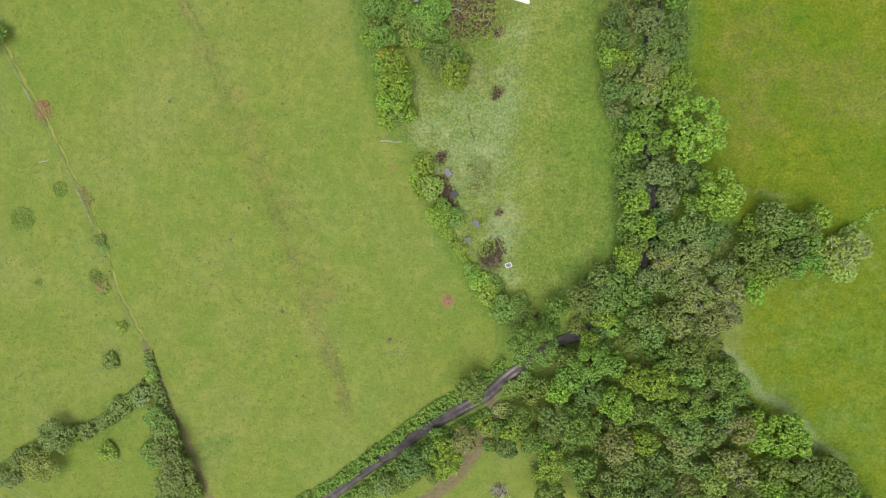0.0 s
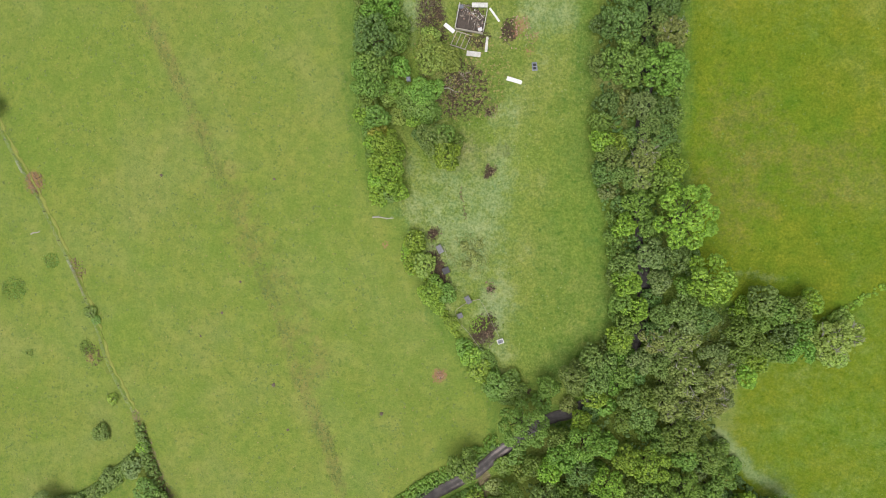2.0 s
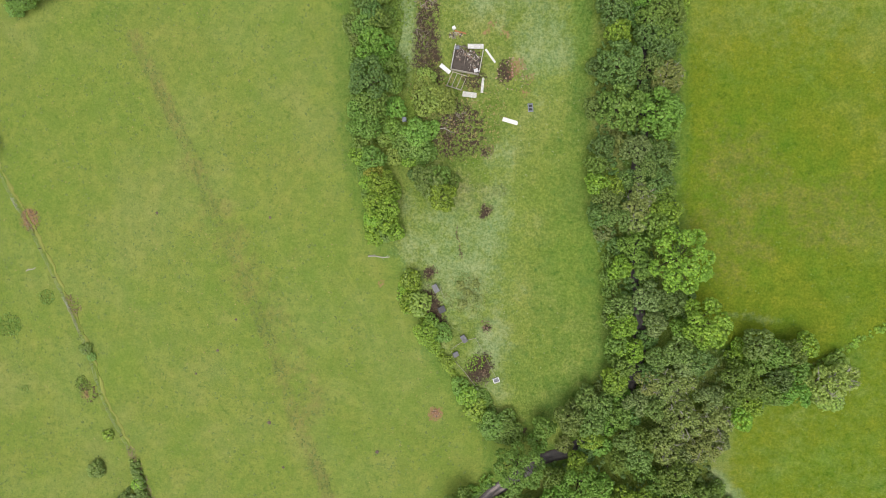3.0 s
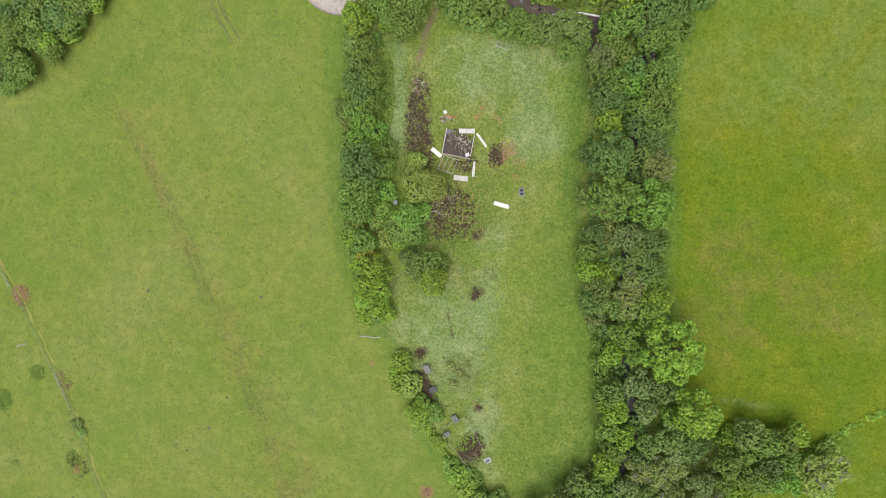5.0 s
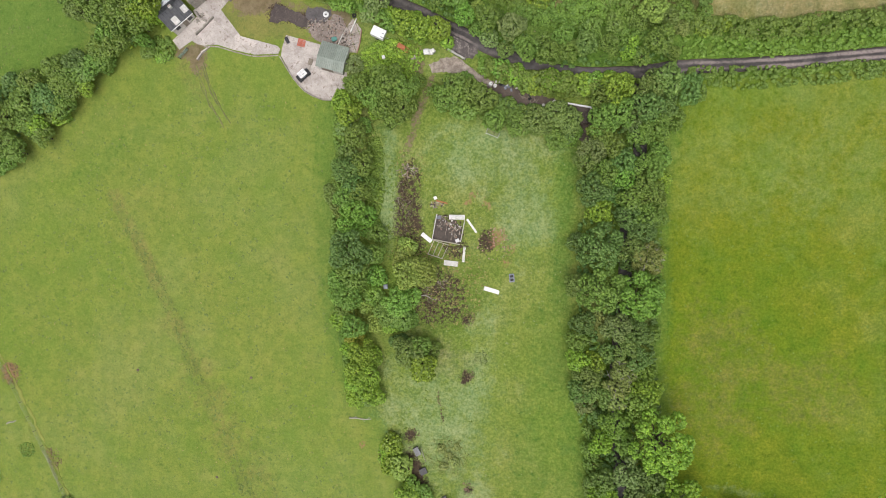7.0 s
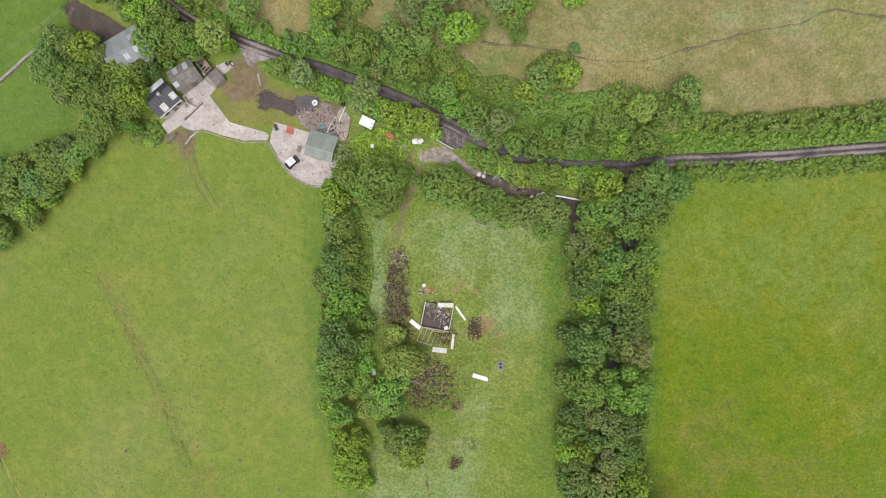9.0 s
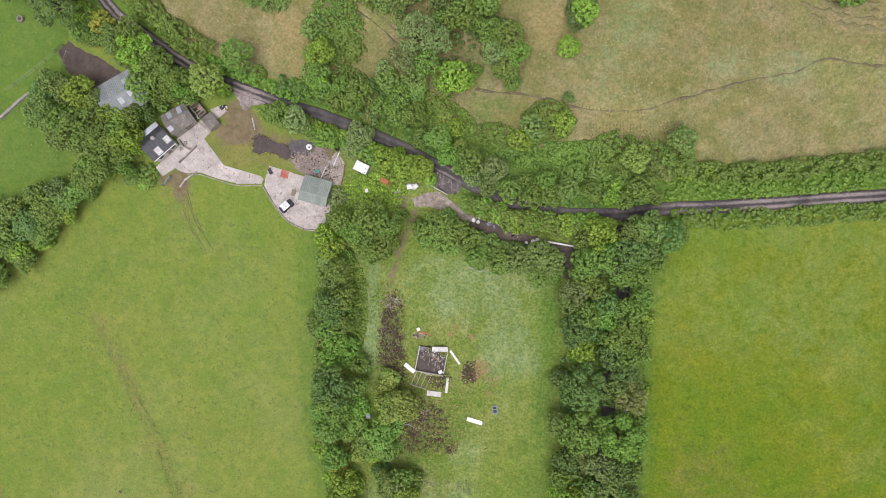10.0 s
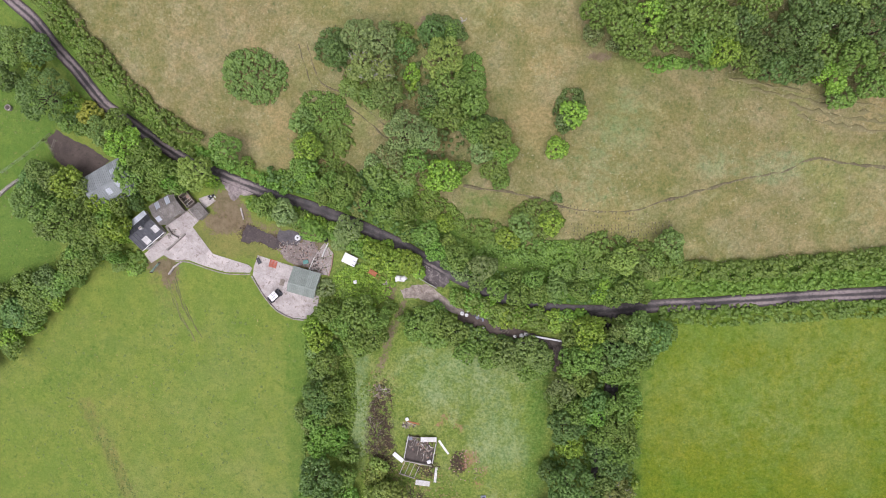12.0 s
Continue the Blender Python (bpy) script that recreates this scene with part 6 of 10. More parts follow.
ASHES = (("brick", BRICK, 0.2, 0.12, 0.07), ("stone", STONE, 0.22, 0.16, 0.1), ("plank", TIMBER, 0.5, 0.07, 0.04), ("shard", CONCRETE_DIRTY, 0.24, 0.16, 0.05), ("shard", DARK_BOARD, 0.35, 0.2, 0.04), ("shard", TIMBER, 0.3, 0.2, 0.04), ("shard", BRICK, 0.16, 0.1, 0.05))
heap(-12.30, 94.16, 2.2, 2.0, 20, 130, RUBBLE, "brick and timber rubble on the broken floor", seed=7, high=0.3)
heap(-17.11, 96.52, 3.4, 1.9, -15, 180, ASHES, "burnt brick and timber debris on bare earth", seed=8, high=0.2)
heap(-14.40, 97.08, 2.0, 1.6, 30, 90, ASHES, "scattered rubble beside the broken floor", seed=9, high=0.2)
low_wall("wall_stub", [(-9.6, 96.2), (-9.9, 94.0), (-10.5, 92.0)], 0.6, 0.2, BRICK, "stub of a brick wall at the rubble plot")
board(-11.08, 96.85, 67.2, 2.85, 0.24, 0.16, WHITE_WORN, "long pale beam lying on the rubble", "beam", 0.25, "beam")
board(-13.64, 94.35, 66.7, 2.54, 0.16, 0.14, WHITE_WORN, "pale beam lying on the broken floor", "beam", 0.25, "beam")
crate(-14.77, 94.55, 15, 0.9, 0.6, 0.45, TEAL_PLASTIC, TEAL_PLASTIC, "teal plastic tub among the rubble", "tub", "tub")


def tyre(x, y, R, r, mat, label, lift=0.0):
    bm = tyre_mesh(R, r)
    bmesh.ops.translate(bm, verts=bm.verts, vec=(0, 0, r * 0.85))
    ob = thing("tyre", x, y, 0, label, "tyre", lift)
    t = part("casing", bm, mat, ob)
    for s in (0.35, 1.35):
        ring = tyre_mesh(R * 0.985, r * 0.25)
        bmesh.ops.translate(ring, verts=ring.verts, vec=(0, 0, r * s))
        part("tread_band", ring, mat, t)
    return ob


tyre(-16.30, 99.05, 0.55, 0.2, WHITE_PAINT, "white-painted tyre lying on the burnt ground")
tyre(-10.95, 98.68, 0.42, 0.15, RUBBER, "black rubber tyre at the hedge foot")

# ---- the earth yard behind the barn ----
rail_fence([(-64.6, 117.1), (-63.4, 117.9), (-62.2, 118.7)], 1.2, 1.5, "dark timber rail fence of the earth yard", 3)
rail_fence([(-64.6, 117.1), (-63.6, 115.6), (-63.3, 115.0), (-62.9, 113.9)], 1.2, 1.6, "dark timber rail fence of the earth yard", 3)
rail_fence([(-63.2, 115.2), (-62.5, 116.6), (-61.4, 117.9)], 1.2, 1.6, "pale timber hurdle across the earth yard", 2, PALE_TIMBER)
rail_fence([(-75.8, 109.9), (-72.2, 112.0), (-68.5, 114.4), (-64.8, 117.0)], 1.1, 2.4, "post and wire fence between small paddocks", 3, None, "wire_fence", 0.05, True)
low_wall("field_wall", [(-78.8, 103.9), (-75.6, 106.2), (-73.2, 108.1), (-70.6, 109.7)], 0.7, 0.5, STONE, "tumbled pale stone wall in the paddock")


def trough(x, y, R, h, label):
    ob = thing("water_trough", x, y, 0, label, "trough")
    bm = tyre_mesh(R, 0.1)
    bmesh.ops.translate(bm, verts=bm.verts, vec=(0, 0, h))
    part("rim", bm, CONCRETE_DIRTY, ob)
    part("body", rod(bmesh.new(), (0, 0, -0.2), (0, 0, h - 0.06), R * 0.86, R * 0.93, 18), STONE, ob)
    bm = bmesh.new()
    bmesh.ops.create_circle(bm, cap_ends=True, segments=18, radius=R * 0.85, matrix=pose(0, 0, h - 0.03))
    part("water", bm, DARK_BOARD, ob)
    return ob


trough(-71.16, 122.83, 0.6, 0.7, "round concrete water trough in the paddock")
field_gate(-61.03, 141.31, -56.0, 2.8, "pale galvanised field gate by the lane", WHITE_WORN)


# ---- the garden entrance and the strip beside the lane ----
field_gate(7.91, 91.04, -28.9, 3.7, "pale barred gate across the garden entrance", WHITE_WORN)


def box_trailer(x, y, turn, label):
    ob = thing("box_trailer", x, y, turn, label, "trailer")
    part("body", box(bmesh.new(), 0, 0, 0.45, 2.5, 1.7, 1.15, 0, 0.06), WHITE_PAINT, ob)
    part("roof", box(bmesh.new(), 0, 0, 1.605, 2.56, 1.76, 0.06, 0, 0.025), WHITE_PAINT, ob)
    for k in range(2):
        part("vent", box(bmesh.new(), 0.95, 0.1 - 0.7 * k, 1.668, 0.5, 0.12, 0.03), GREY_PLASTIC, ob, "dark roof vent")
    for s in (-1, 1):
        wheel(ob, -0.1, s * 0.92, 0.28, 0.28, 0.09)
    part("drawbar", rod(bmesh.new(), (1.2, 0, 0.42), (2.0, 0, 0.4), 0.04, 0.04, 6), STEEL, ob)
    part("ramp", box(bmesh.new(), -1.27, 0, 0.5, 0.04, 1.5, 1.0), WHITE_WORN, ob)
    return ob


box_trailer(-6.32, 95.09, -24.7, "small white box trailer parked in the nettles")
crate(-5.44, 90.95, 10, 0.5, 0.5, 0.8, WHITE_PAINT, WHITE_PAINT, "white plastic container standing in the nettles", "container", "container")


def scrap_frame(x, y, turn, length, width, label, mat):
    ob = thing("rusty_stand", x, y, turn, label, "scrap", 0.5)
    for s in (-1, 1):
        part("rail", rod(bmesh.new(), (-length / 2, s * width / 2, 0.1), (length / 2, s * width / 2 * 0.8, 0.25), 0.045, 0.045, 6), mat, ob)
    for k in range(4):
        px = -length / 2 + length * (k + 0.5) / 4
        part("cross_bar", rod(bmesh.new(), (px, -width / 2, 0.15), (px, width / 2, 0.15), 0.035, 0.035, 6), mat, ob)
    part("sheet", box(bmesh.new(), -length * 0.15, 0, 0.17, length * 0.6, width * 0.8, 0.03, 3), mat, ob)
    for s in (-1, 1):
        part("leg", rod(bmesh.new(), (s * length * 0.42, 0, -0.7), (s * length * 0.42, 0, 0.14), 0.04, 0.04, 6), mat, ob)
    return ob


scrap_frame(-1.82, 92.53, -32.6, 2.51, 0.9, "rusty orange metal frame leaning in the nettles", ORANGE_RUST)


def bulk_bag(x, y, turn, size, label):
    ob = thing("bulk_bag", x, y, turn, label, "bag")
    bm = bmesh.new()
    bmesh.ops.create_cube(bm, size=1.0, matrix=Matrix.Translation((0, 0, 0.36)) @ Matrix.Diagonal((size, size * 0.9, 0.75, 1)))
    bmesh.ops.subdivide_edges(bm, edges=bm.edges[:], cuts=3, use_grid_fill=True)
    for v in bm.verts:
        d = Vector((v.co.x, v.co.y, 0))
        v.co += d * (0.28 * math.sin(min(1, max(0, v.co.z / 0.75)) * 3.14)) + Vector((0, 0, 0.1 * noise.noise(v.co * 4)))
    for f in bm.faces:
        f.smooth = True
    part("sack", bm, WHITE_PAINT, ob)
    for sx in (-1, 1):
        for sy in (-1, 1):
            part("loop", rod(bmesh.new(), (sx * size * 0.42, sy * size * 0.38, 0.66), (sx * size * 0.25, sy * size * 0.25, 0.9), 0.03, 0.03, 5), WHITE_WORN, ob)
    return ob


bulk_bag(2.50, 91.72, 10, 0.85, "full white woven bulk bag beside the entrance")
bulk_bag(3.65, 91.81, 40, 0.75, "slumped white woven bulk bag beside the entrance")
heap(0.61, 90.82, 0.9, 0.5, 5, 12, (("shard", CONCRETE, 0.4, 0.3, 0.1), ("stone", STONE, 0.3, 0.25, 0.15)), "pale stones half sunk in the grass", "stone_heap", 0.1, 12, "stones")


def drum(x, y, R, h, mat, label, name="drum"):
    ob = thing(name, x, y, 0, label, "drum")
    part("body", rod(bmesh.new(), (0, 0, -0.1), (0, 0, h), R, R, 14), mat, ob)
    for z in (0.33, 0.66, 1.0):
        ring = tyre_mesh(R + 0.02, 0.025)
        bmesh.ops.translate(ring, verts=ring.verts, vec=(0, 0, h * z))
        part("hoop", ring, mat, ob)
    part("bung", rod(bmesh.new(), (R * 0.5, 0, h), (R * 0.5, 0, h + 0.05), 0.06, 0.05, 8), BLACK_PLASTIC, ob)
    return ob


for px, py, rr, hh, mm, ll in ((*(14.27, 85.61), 0.34, 0.8, WHITE_PAINT, "white plastic drum on the dark strip"), (*(15.09, 85.30), 0.3, 0.7, WHITE_PAINT, "white plastic drum on the dark strip"),
                               (*(17.03, 84.88), 0.28, 0.7, GREY_PLASTIC, "grey plastic drum on the dark strip"), (*(18.31, 82.95), 0.22, 0.5, WHITE_WORN, "small off-white drum by the hedge"),
                               (*(24.99, 81.83), 0.36, 0.8, WHITE_PAINT, "white drum at the trailer's end"), (*(23.80, 81.63), 0.26, 0.6, WHITE_WORN, "off-white drum near the trailer"),
                               (*(25.67, 82.13), 0.3, 0.8, WHITE_WORN, "off-white drum at the trailer's end")):
    drum(px, py, rr, hh, mm, ll)
heap(17.23, 85.18, 2.6, 0.4, -20, 13, (("scrap", WHITE_WORN, 0.45, 0.3, 0.12), ("scrap", GREY_PLASTIC, 0.6, 0.35, 0.15), ("scrap", BLACK_PLASTIC, 0.6, 0.4, 0.15)), "mixed grey and white scrap along the strip", "scrap_heap", 0.3, 14, "scrap")
heap(21.33, 83.15, 2.2, 0.4, -20, 11, (("plank", TIMBER, 1.3, 0.15, 0.06), ("scrap", BLACK_PLASTIC, 0.6, 0.4, 0.15), ("scrap", GREY_PLASTIC, 0.5, 0.3, 0.15)), "dark timber and plastic scrap along the strip", "scrap_heap", 0.3, 15, "scrap")


def flat_trailer(x, y, turn, length, width, label):
    """A long flat farm trailer with a white raised side board."""
    ob = thing("flat_trailer", x, y, turn, label, "trailer")
    n = 14
    for k in range(n):
        part("deck_plank", box(bmesh.new(), (k - (n - 1) / 2) * length / n, 0, 0.98, length / n - 0.02, width, 0.05), DARK_BOARD, ob)
    for s in (-1, 1):
        part("chassis_rail", box(bmesh.new(), 0, s * width * 0.3, 0.76, length, 0.12, 0.2), DARK_BOARD, ob)
    part("side_board", box(bmesh.new(), 0, width / 2 + 0.03, 0.95, length, 0.3, 0.4, 0, 0.03), WHITE_PAINT, ob, "white side board")
    part("headboard", box(bmesh.new(), -length / 2 - 0.06, 0, 0.95, 0.1, width, 0.8), WHITE_WORN, ob)
    for px in (-0.55, 0.55):
        for s in (-1, 1):
            wheel(ob, px, s * (width * 0.42), 0.4, 0.4, 0.12)
    part("drawbar", rod(bmesh.new(), (-length / 2, 0, 0.8), (-length / 2 - 1.3, 0, 0.55), 0.06, 0.05, 6), STEEL, ob)
    part("jack", rod(bmesh.new(), (-length / 2 - 1.1, 0, -0.1), (-length / 2 - 1.1, 0, 0.65), 0.04, 0.04, 6), STEEL, ob)
    return ob


flat_trailer(29.28, 79.98, -9.4, 6.2, 2.9, "long dark flat trailer with a white side board")
heap(26.39, 81.63, 0.5, 0.8, 0, 12, (("scrap", WHITE_WORN, 0.5, 0.25, 0.15), ("plank", PALE_TIMBER, 1.0, 0.15, 0.06)), "pale scrap stacked at the trailer's end", "scrap_heap", 0.7, 17, "scrap")


def bed_frame(x, y, turn, length, width, label):
    ob = thing("metal_frame", x, y, turn, label, "frame")
    for s in (-1, 1):
        part("rail", rod(bmesh.new(), (-length / 2, s * width / 2, 0.12), (length / 2, s * width / 2, 0.12), 0.05, 0.05, 6), STEEL, ob)
        part("end_rail", rod(bmesh.new(), (s * length / 2, -width / 2, 0.12), (s * length / 2, width / 2, 0.12), 0.05, 0.05, 6), STEEL, ob)
        for q in (-1, 1):
            part("leg", rod(bmesh.new(), (s * length / 2, q * width / 2, -0.2), (s * length / 2, q * width / 2, 0.2), 0.05, 0.05, 6), STEEL, ob)
    for k in range(8):
        px = -length / 2 + length * (k + 0.5) / 8
        part("slat", rod(bmesh.new(), (px, -width / 2, 0.13), (px, width / 2, 0.13), 0.03, 0.03, 5), TIMBER, ob)
    return ob


bed_frame(14.90, 77.00, -21.3, 2.4, 0.9, "grey metal frame lying at the hedge foot")

# ---- the wrecked mobile home in the garden ----
wreck = thing("wrecked_mobile_home", 6.84, 59.16, -10.5, "roofless wreck of a white mobile home on its base", "ruin")
WL, WW = 5.4, 4.7
fl = part("floor", box(bmesh.new(), 0, 0, -0.3, WL, WW, 0.45, 0, 0.03), DARK_BOARD, wreck, "dark rotten floor")
for k in range(9):
    part("floor_plank", box(bmesh.new(), -WL / 2 + (k + 0.5) * WL / 9, 0.1 * (k % 3), 0.152, WL / 9 - 0.06, WW * (0.92 - 0.08 * (k % 2)), 0.03), DARK_BOARD, fl)
for px, py, sx, sy, hh, mm in ((-WL / 2, 0.1, 0.16, WW, 0.95, WHITE_WORN), (WL / 2, 0.25, 0.16, WW * 0.9, 0.8, WHITE_WORN), (0, -WW / 2, WL, 0.2, 0.7, PALE_TIMBER), (-1.6, WW / 2, 2.2, 0.12, 0.5, TIMBER)):
    w = part("wall", box(bmesh.new(), px, py, 0.1, sx, sy, hh, 0, 0.02), mm, wreck)
    n = 6
    for k in range(n):
        s = (k + 0.5) / n - 0.5
        part("stud", box(bmesh.new(), px + (s * sx if sx > sy else 0), py + (s * sy if sy > sx else 0), 0.1 + hh, 0.09, 0.09, 0.12 + 0.1 * (k % 3)), PALE_TIMBER, w)
part("partition", box(bmesh.new(), -0.4, 0.4, 0.12, 0.1, WW * 0.62, 0.6), TIMBER, wreck)
part("partition", box(bmesh.new(), 0.9, -0.6, 0.12, 0.1, WW * 0.5, 0.5), TIMBER, wreck)
INDOOR = (("panel", DARK_BOARD, 0.8, 0.5, 0.05), ("panel", DARK_BOARD, 0.5, 0.35, 0.05), ("plank", TIMBER, 1.3, 0.1, 0.05), ("plank", PALE_TIMBER, 1.1, 0.1, 0.05), ("scrap", WHITE_WORN, 0.3, 0.22, 0.12), ("scrap", BRICK, 0.3, 0.2, 0.1), ("panel", TIMBER, 0.5, 0.3, 0.05), ("panel", DARK_BOARD, 0.6, 0.3, 0.1))
heap(5.43, 59.69, 1.2, 1.9, 10, 125, INDOOR, "dark debris of the wrecked interior", "debris_heap", 0.5, 21, "debris")
heap(7.91, 58.94, 1.2, 2.0, 10, 135, INDOOR, "mixed timber and panel debris in the wreck", "debris_heap", 0.5, 22, "debris")
crate(8.56, 57.09, 20, 0.7, 0.55, 0.75, WHITE_PAINT, WHITE_PAINT, "white kitchen appliance lying in the wreck", "appliance", "appliance")
crate(4.88, 61.46, 5, 0.9, 0.5, 0.6, GREY_PLASTIC, GREY_PLASTIC, "blue-grey cabinet in the wreck's corner", "cabinet", "cabinet")
deck = thing("timber_deck_frame", 4.92, 55.39, -17.5, "open pale timber floor frame beside the wreck", "frame")
for k in range(4):
    part("joist", box(bmesh.new(), (k - 1.5) * 0.95, 0, -0.05, 0.12, 2.9, 0.3, -6), PALE_TIMBER, deck)
for s in (-1, 1):
    part("bearer", box(bmesh.new(), 0.15 * s, s * 1.42, 0.02, 3.1, 0.14, 0.3), PALE_TIMBER, deck)
board(9.84, 54.49, 84.3, 2.92, 0.5, 0.08, WHITE_WORN, "narrow weathered white wall panel beside the wreck", lift=0.1)
board(7.38, 52.76, -6.6, 2.72, 0.95, 0.08, WHITE_WORN, "weathered white wall panel lying by the wreck", lift=0.15)
board(8.42, 61.50, -0.2, 3.00, 0.85, 0.1, WHITE_WORN, "pale grey-white panel across the wreck's edge", lift=0.75)
board(2.69, 57.65, -39.1, 2.39, 0.75, 0.08, WHITE_PAINT, "clean white panel lying beside the wreck", lift=0.3)
board(11.28, 59.90, -54.2, 3.15, 0.4, 0.08, WHITE_PAINT, "long narrow white panel lying in the grass")
board(15.18, 47.67, -16.1, 3.02, 0.75, 0.1, WHITE_PAINT, "white wall panel lying in the rough grass")
crate(4.32, 65.13, 25, 0.55, 0.5, 0.5, WHITE_PAINT, WHITE_PAINT, "white cylinder box standing in the grass")
board(5.51, 64.43, -14.1, 2.22, 0.22, 0.12, ORANGE_RUST, "rusty orange post lying in the grass", "post", category="post")
heap(4.65, 63.96, 1.2, 0.5, 0, 16, (("plank", TIMBER, 1.0, 0.2, 0.05), ("plank", DARK_BOARD, 0.9, 0.25, 0.05), ("plank", PALE_TIMBER, 0.7, 0.12, 0.05)), "small pile of weathered planks", "plank_heap", 0.25, 23, "planks")
heap(-0.98, 70.45, 1.7, 1.3, 10, 46, (("plank", PALE_TIMBER, 1.2, 0.1, 0.05), ("plank", TIMBER, 1.2, 0.15, 0.05), ("plank", BRICK, 0.5, 0.12, 0.05), ("branch", BARK, 1.0, 0.06, 0.06)), "bonfire heap of broken pale planks", "plank_heap", 0.7, 24, "planks")
heap(-1.40, 65.05, 1.8, 4.2, 0, 70, (("branch", BARK, 1.2, 0.05, 0.05), ("plank", TIMBER, 0.9, 0.1, 0.05), ("branch", BARK, 0.8, 0.04, 0.04)), "long heap of dead branches and rotten planks", "brushwood_heap", 0.8, 25, "brushwood")
heap(-2.16, 59.70, 1.7, 3.0, 0, 40, (("branch", BARK, 1.2, 0.05, 0.05), ("branch", TIMBER, 0.9, 0.04, 0.04)), "heap of dead branches along the path", "brushwood_heap", 0.7, 26, "brushwood")
heap(5.31, 47.25, 3.2, 2.6, 0, 60, (("branch", BARK, 1.3, 0.08, 0.08), ("plank", TIMBER, 0.9, 0.14, 0.05), ("branch", BRICK, 0.3, 0.1, 0.05)), "brown brushwood and rubbish on bare earth", "brushwood_heap", 0.5, 27, "brushwood")
heap(15.64, 56.49, 3.4, 3.2, 0, 50, (("brick", BRICK, 0.28, 0.16, 0.1), ("shard", BRICK, 0.3, 0.2, 0.05), ("branch", BARK, 0.8, 0.06, 0.06)), "scattered broken brick and rusty scraps in grass", "scrap_spread", 0.05, 28, "scrap")


def slotted_block(x, y, turn, label):
    ob = thing("stillage", x, y, turn, label, "stillage")
    for px, sx in ((-0.36, 0.16), (0.0, 0.12), (0.36, 0.16)):
        part("slat", box(bmesh.new(), 0, px * 1.9, 0.3, 0.95, sx * 1.6, 0.08, 0, 0.01), GREY_PLASTIC, ob)
    for s in (-1, 1):
        part("side", box(bmesh.new(), s * 0.4, 0, 0.29, 0.2, 1.55, 0.1, 0, 0.01), GREY_PLASTIC, ob)
        for q in (-1, 1):
            part("foot", box(bmesh.new(), s * 0.4, q * 0.65, -0.1, 0.15, 0.15, 0.4), GREY_PLASTIC, ob)
    part("tray", box(bmesh.new(), 0, 0, 0.05, 0.7, 1.3, 0.05), BLACK_PLASTIC, ob)
    return ob


slotted_block(18.93, 50.08, 5, "blue-grey slotted plastic stillage on the grass")
crate(-5.17, 48.16, 5, 0.7, 0.75, 0.6, GREY_PLASTIC, GREY_PLASTIC, "grey box hive on legs by the hedge", "hutch", "hutch", 0.5)


def log(x, y, turn, length, r, mat, label, bend=0.12):
    ob = thing("fallen_log", x, y, turn, label, "log")
    bm = bmesh.new()
    n = 5
    pts = [(-length / 2 + length * k / n, bend * math.sin(k * 1.3), r * 0.8) for k in range(n + 1)]
    for k in range(n):
        rod(bm, pts[k], pts[k + 1], r * (1 - 0.11 * k), r * (1 - 0.11 * (k + 1)), 8)
    part("stem", bm, mat, ob)
    for k, s in ((1, 1), (3, -1), (4, 1)):
        b = Vector(pts[k])
        part("branch", rod(bmesh.new(), b, b + Vector((length * 0.12, s * length * 0.1, 0.1)), r * 0.35, r * 0.12, 5), mat, ob)
    return ob


log(3.35, 46.14, -10.8, 3.34, 0.12, DEADWOOD, "bleached fallen branch on brown earth", 0.25)
log(-10.38, 21.58, -1.7, 4.33, 0.17, DEADWOOD, "bleached fallen trunk lying in the pasture")
log(-84.54, 18.60, 19.9, 2.08, 0.16, DEADWOOD, "short bleached log in the grazed field")
log(-71.35, -45.64, -28.8, 3.01, 0.12, DEADWOOD, "pale dead bough beside a bush", 0.2)
log(13.56, 136.31, 45.5, 1.89, 0.12, DEADWOOD, "bleached dead bough in the dry meadow", 0.3)
log(13.42, 135.99, -75.9, 2.12, 0.1, DEADWOOD, "small bleached bough in the dry meadow", 0.2)

# ---- the fenced plot at the foot of the garden ----
FELT = worn("grey_roof_felt", (0.15, 0.15, 0.16), (0.27, 0.27, 0.28), 2.0, 0.9, 9.0, (0.1, 0.1, 0.09))
crate(0.97, 15.30, -61.7, 1.6, 1.0, 0.8, FELT, FELT, "grey felt-roofed hen house by the hedge", "hen_house", "hutch", 0.25)
crate(2.23, 11.01, 25, 1.35, 1.2, 0.55, FELT, BLACK_PLASTIC, "grey-sided box with a black lid", "bin", "bin")
crate(6.68, 5.11, -58.9, 1.5, 0.9, 0.75, FELT, FELT, "grey-lidded hutch at the plot's corner", "hutch", "hutch", 0.2)
crate(5.11, 1.87, 25, 1.0, 0.9, 0.6, FELT, FELT, "square grey-lidded hutch inside the plot", "hutch", "hutch", 0.15)
rail_fence([(1.8, 15.8), (2.4, 14.1), (3.0, 12.5)], 1.0, 1.1, "pale timber rail fence between hutches", 2, PALE_TIMBER)
rail_fence([(4.1, 2.9), (5.4, 3.8), (6.8, 4.7), (9.0, 5.3)], 1.0, 1.3, "weathered timber fence of the old plot", 2, PALE_TIMBER)
rail_fence([(4.1, 2.9), (4.8, 0.7), (6.8, -1.6), (8.3, -3.6), (9.6, -5.1)], 1.0, 1.3, "weathered timber fence of the old plot", 2, PALE_TIMBER)
rail_fence([(9.0, 5.3), (10.1, 3.4), (11.4, 0.7), (12.7, -1.7), (13.6, -3.5)], 1.0, 1.3, "weathered timber fence of the old plot", 2, PALE_TIMBER)


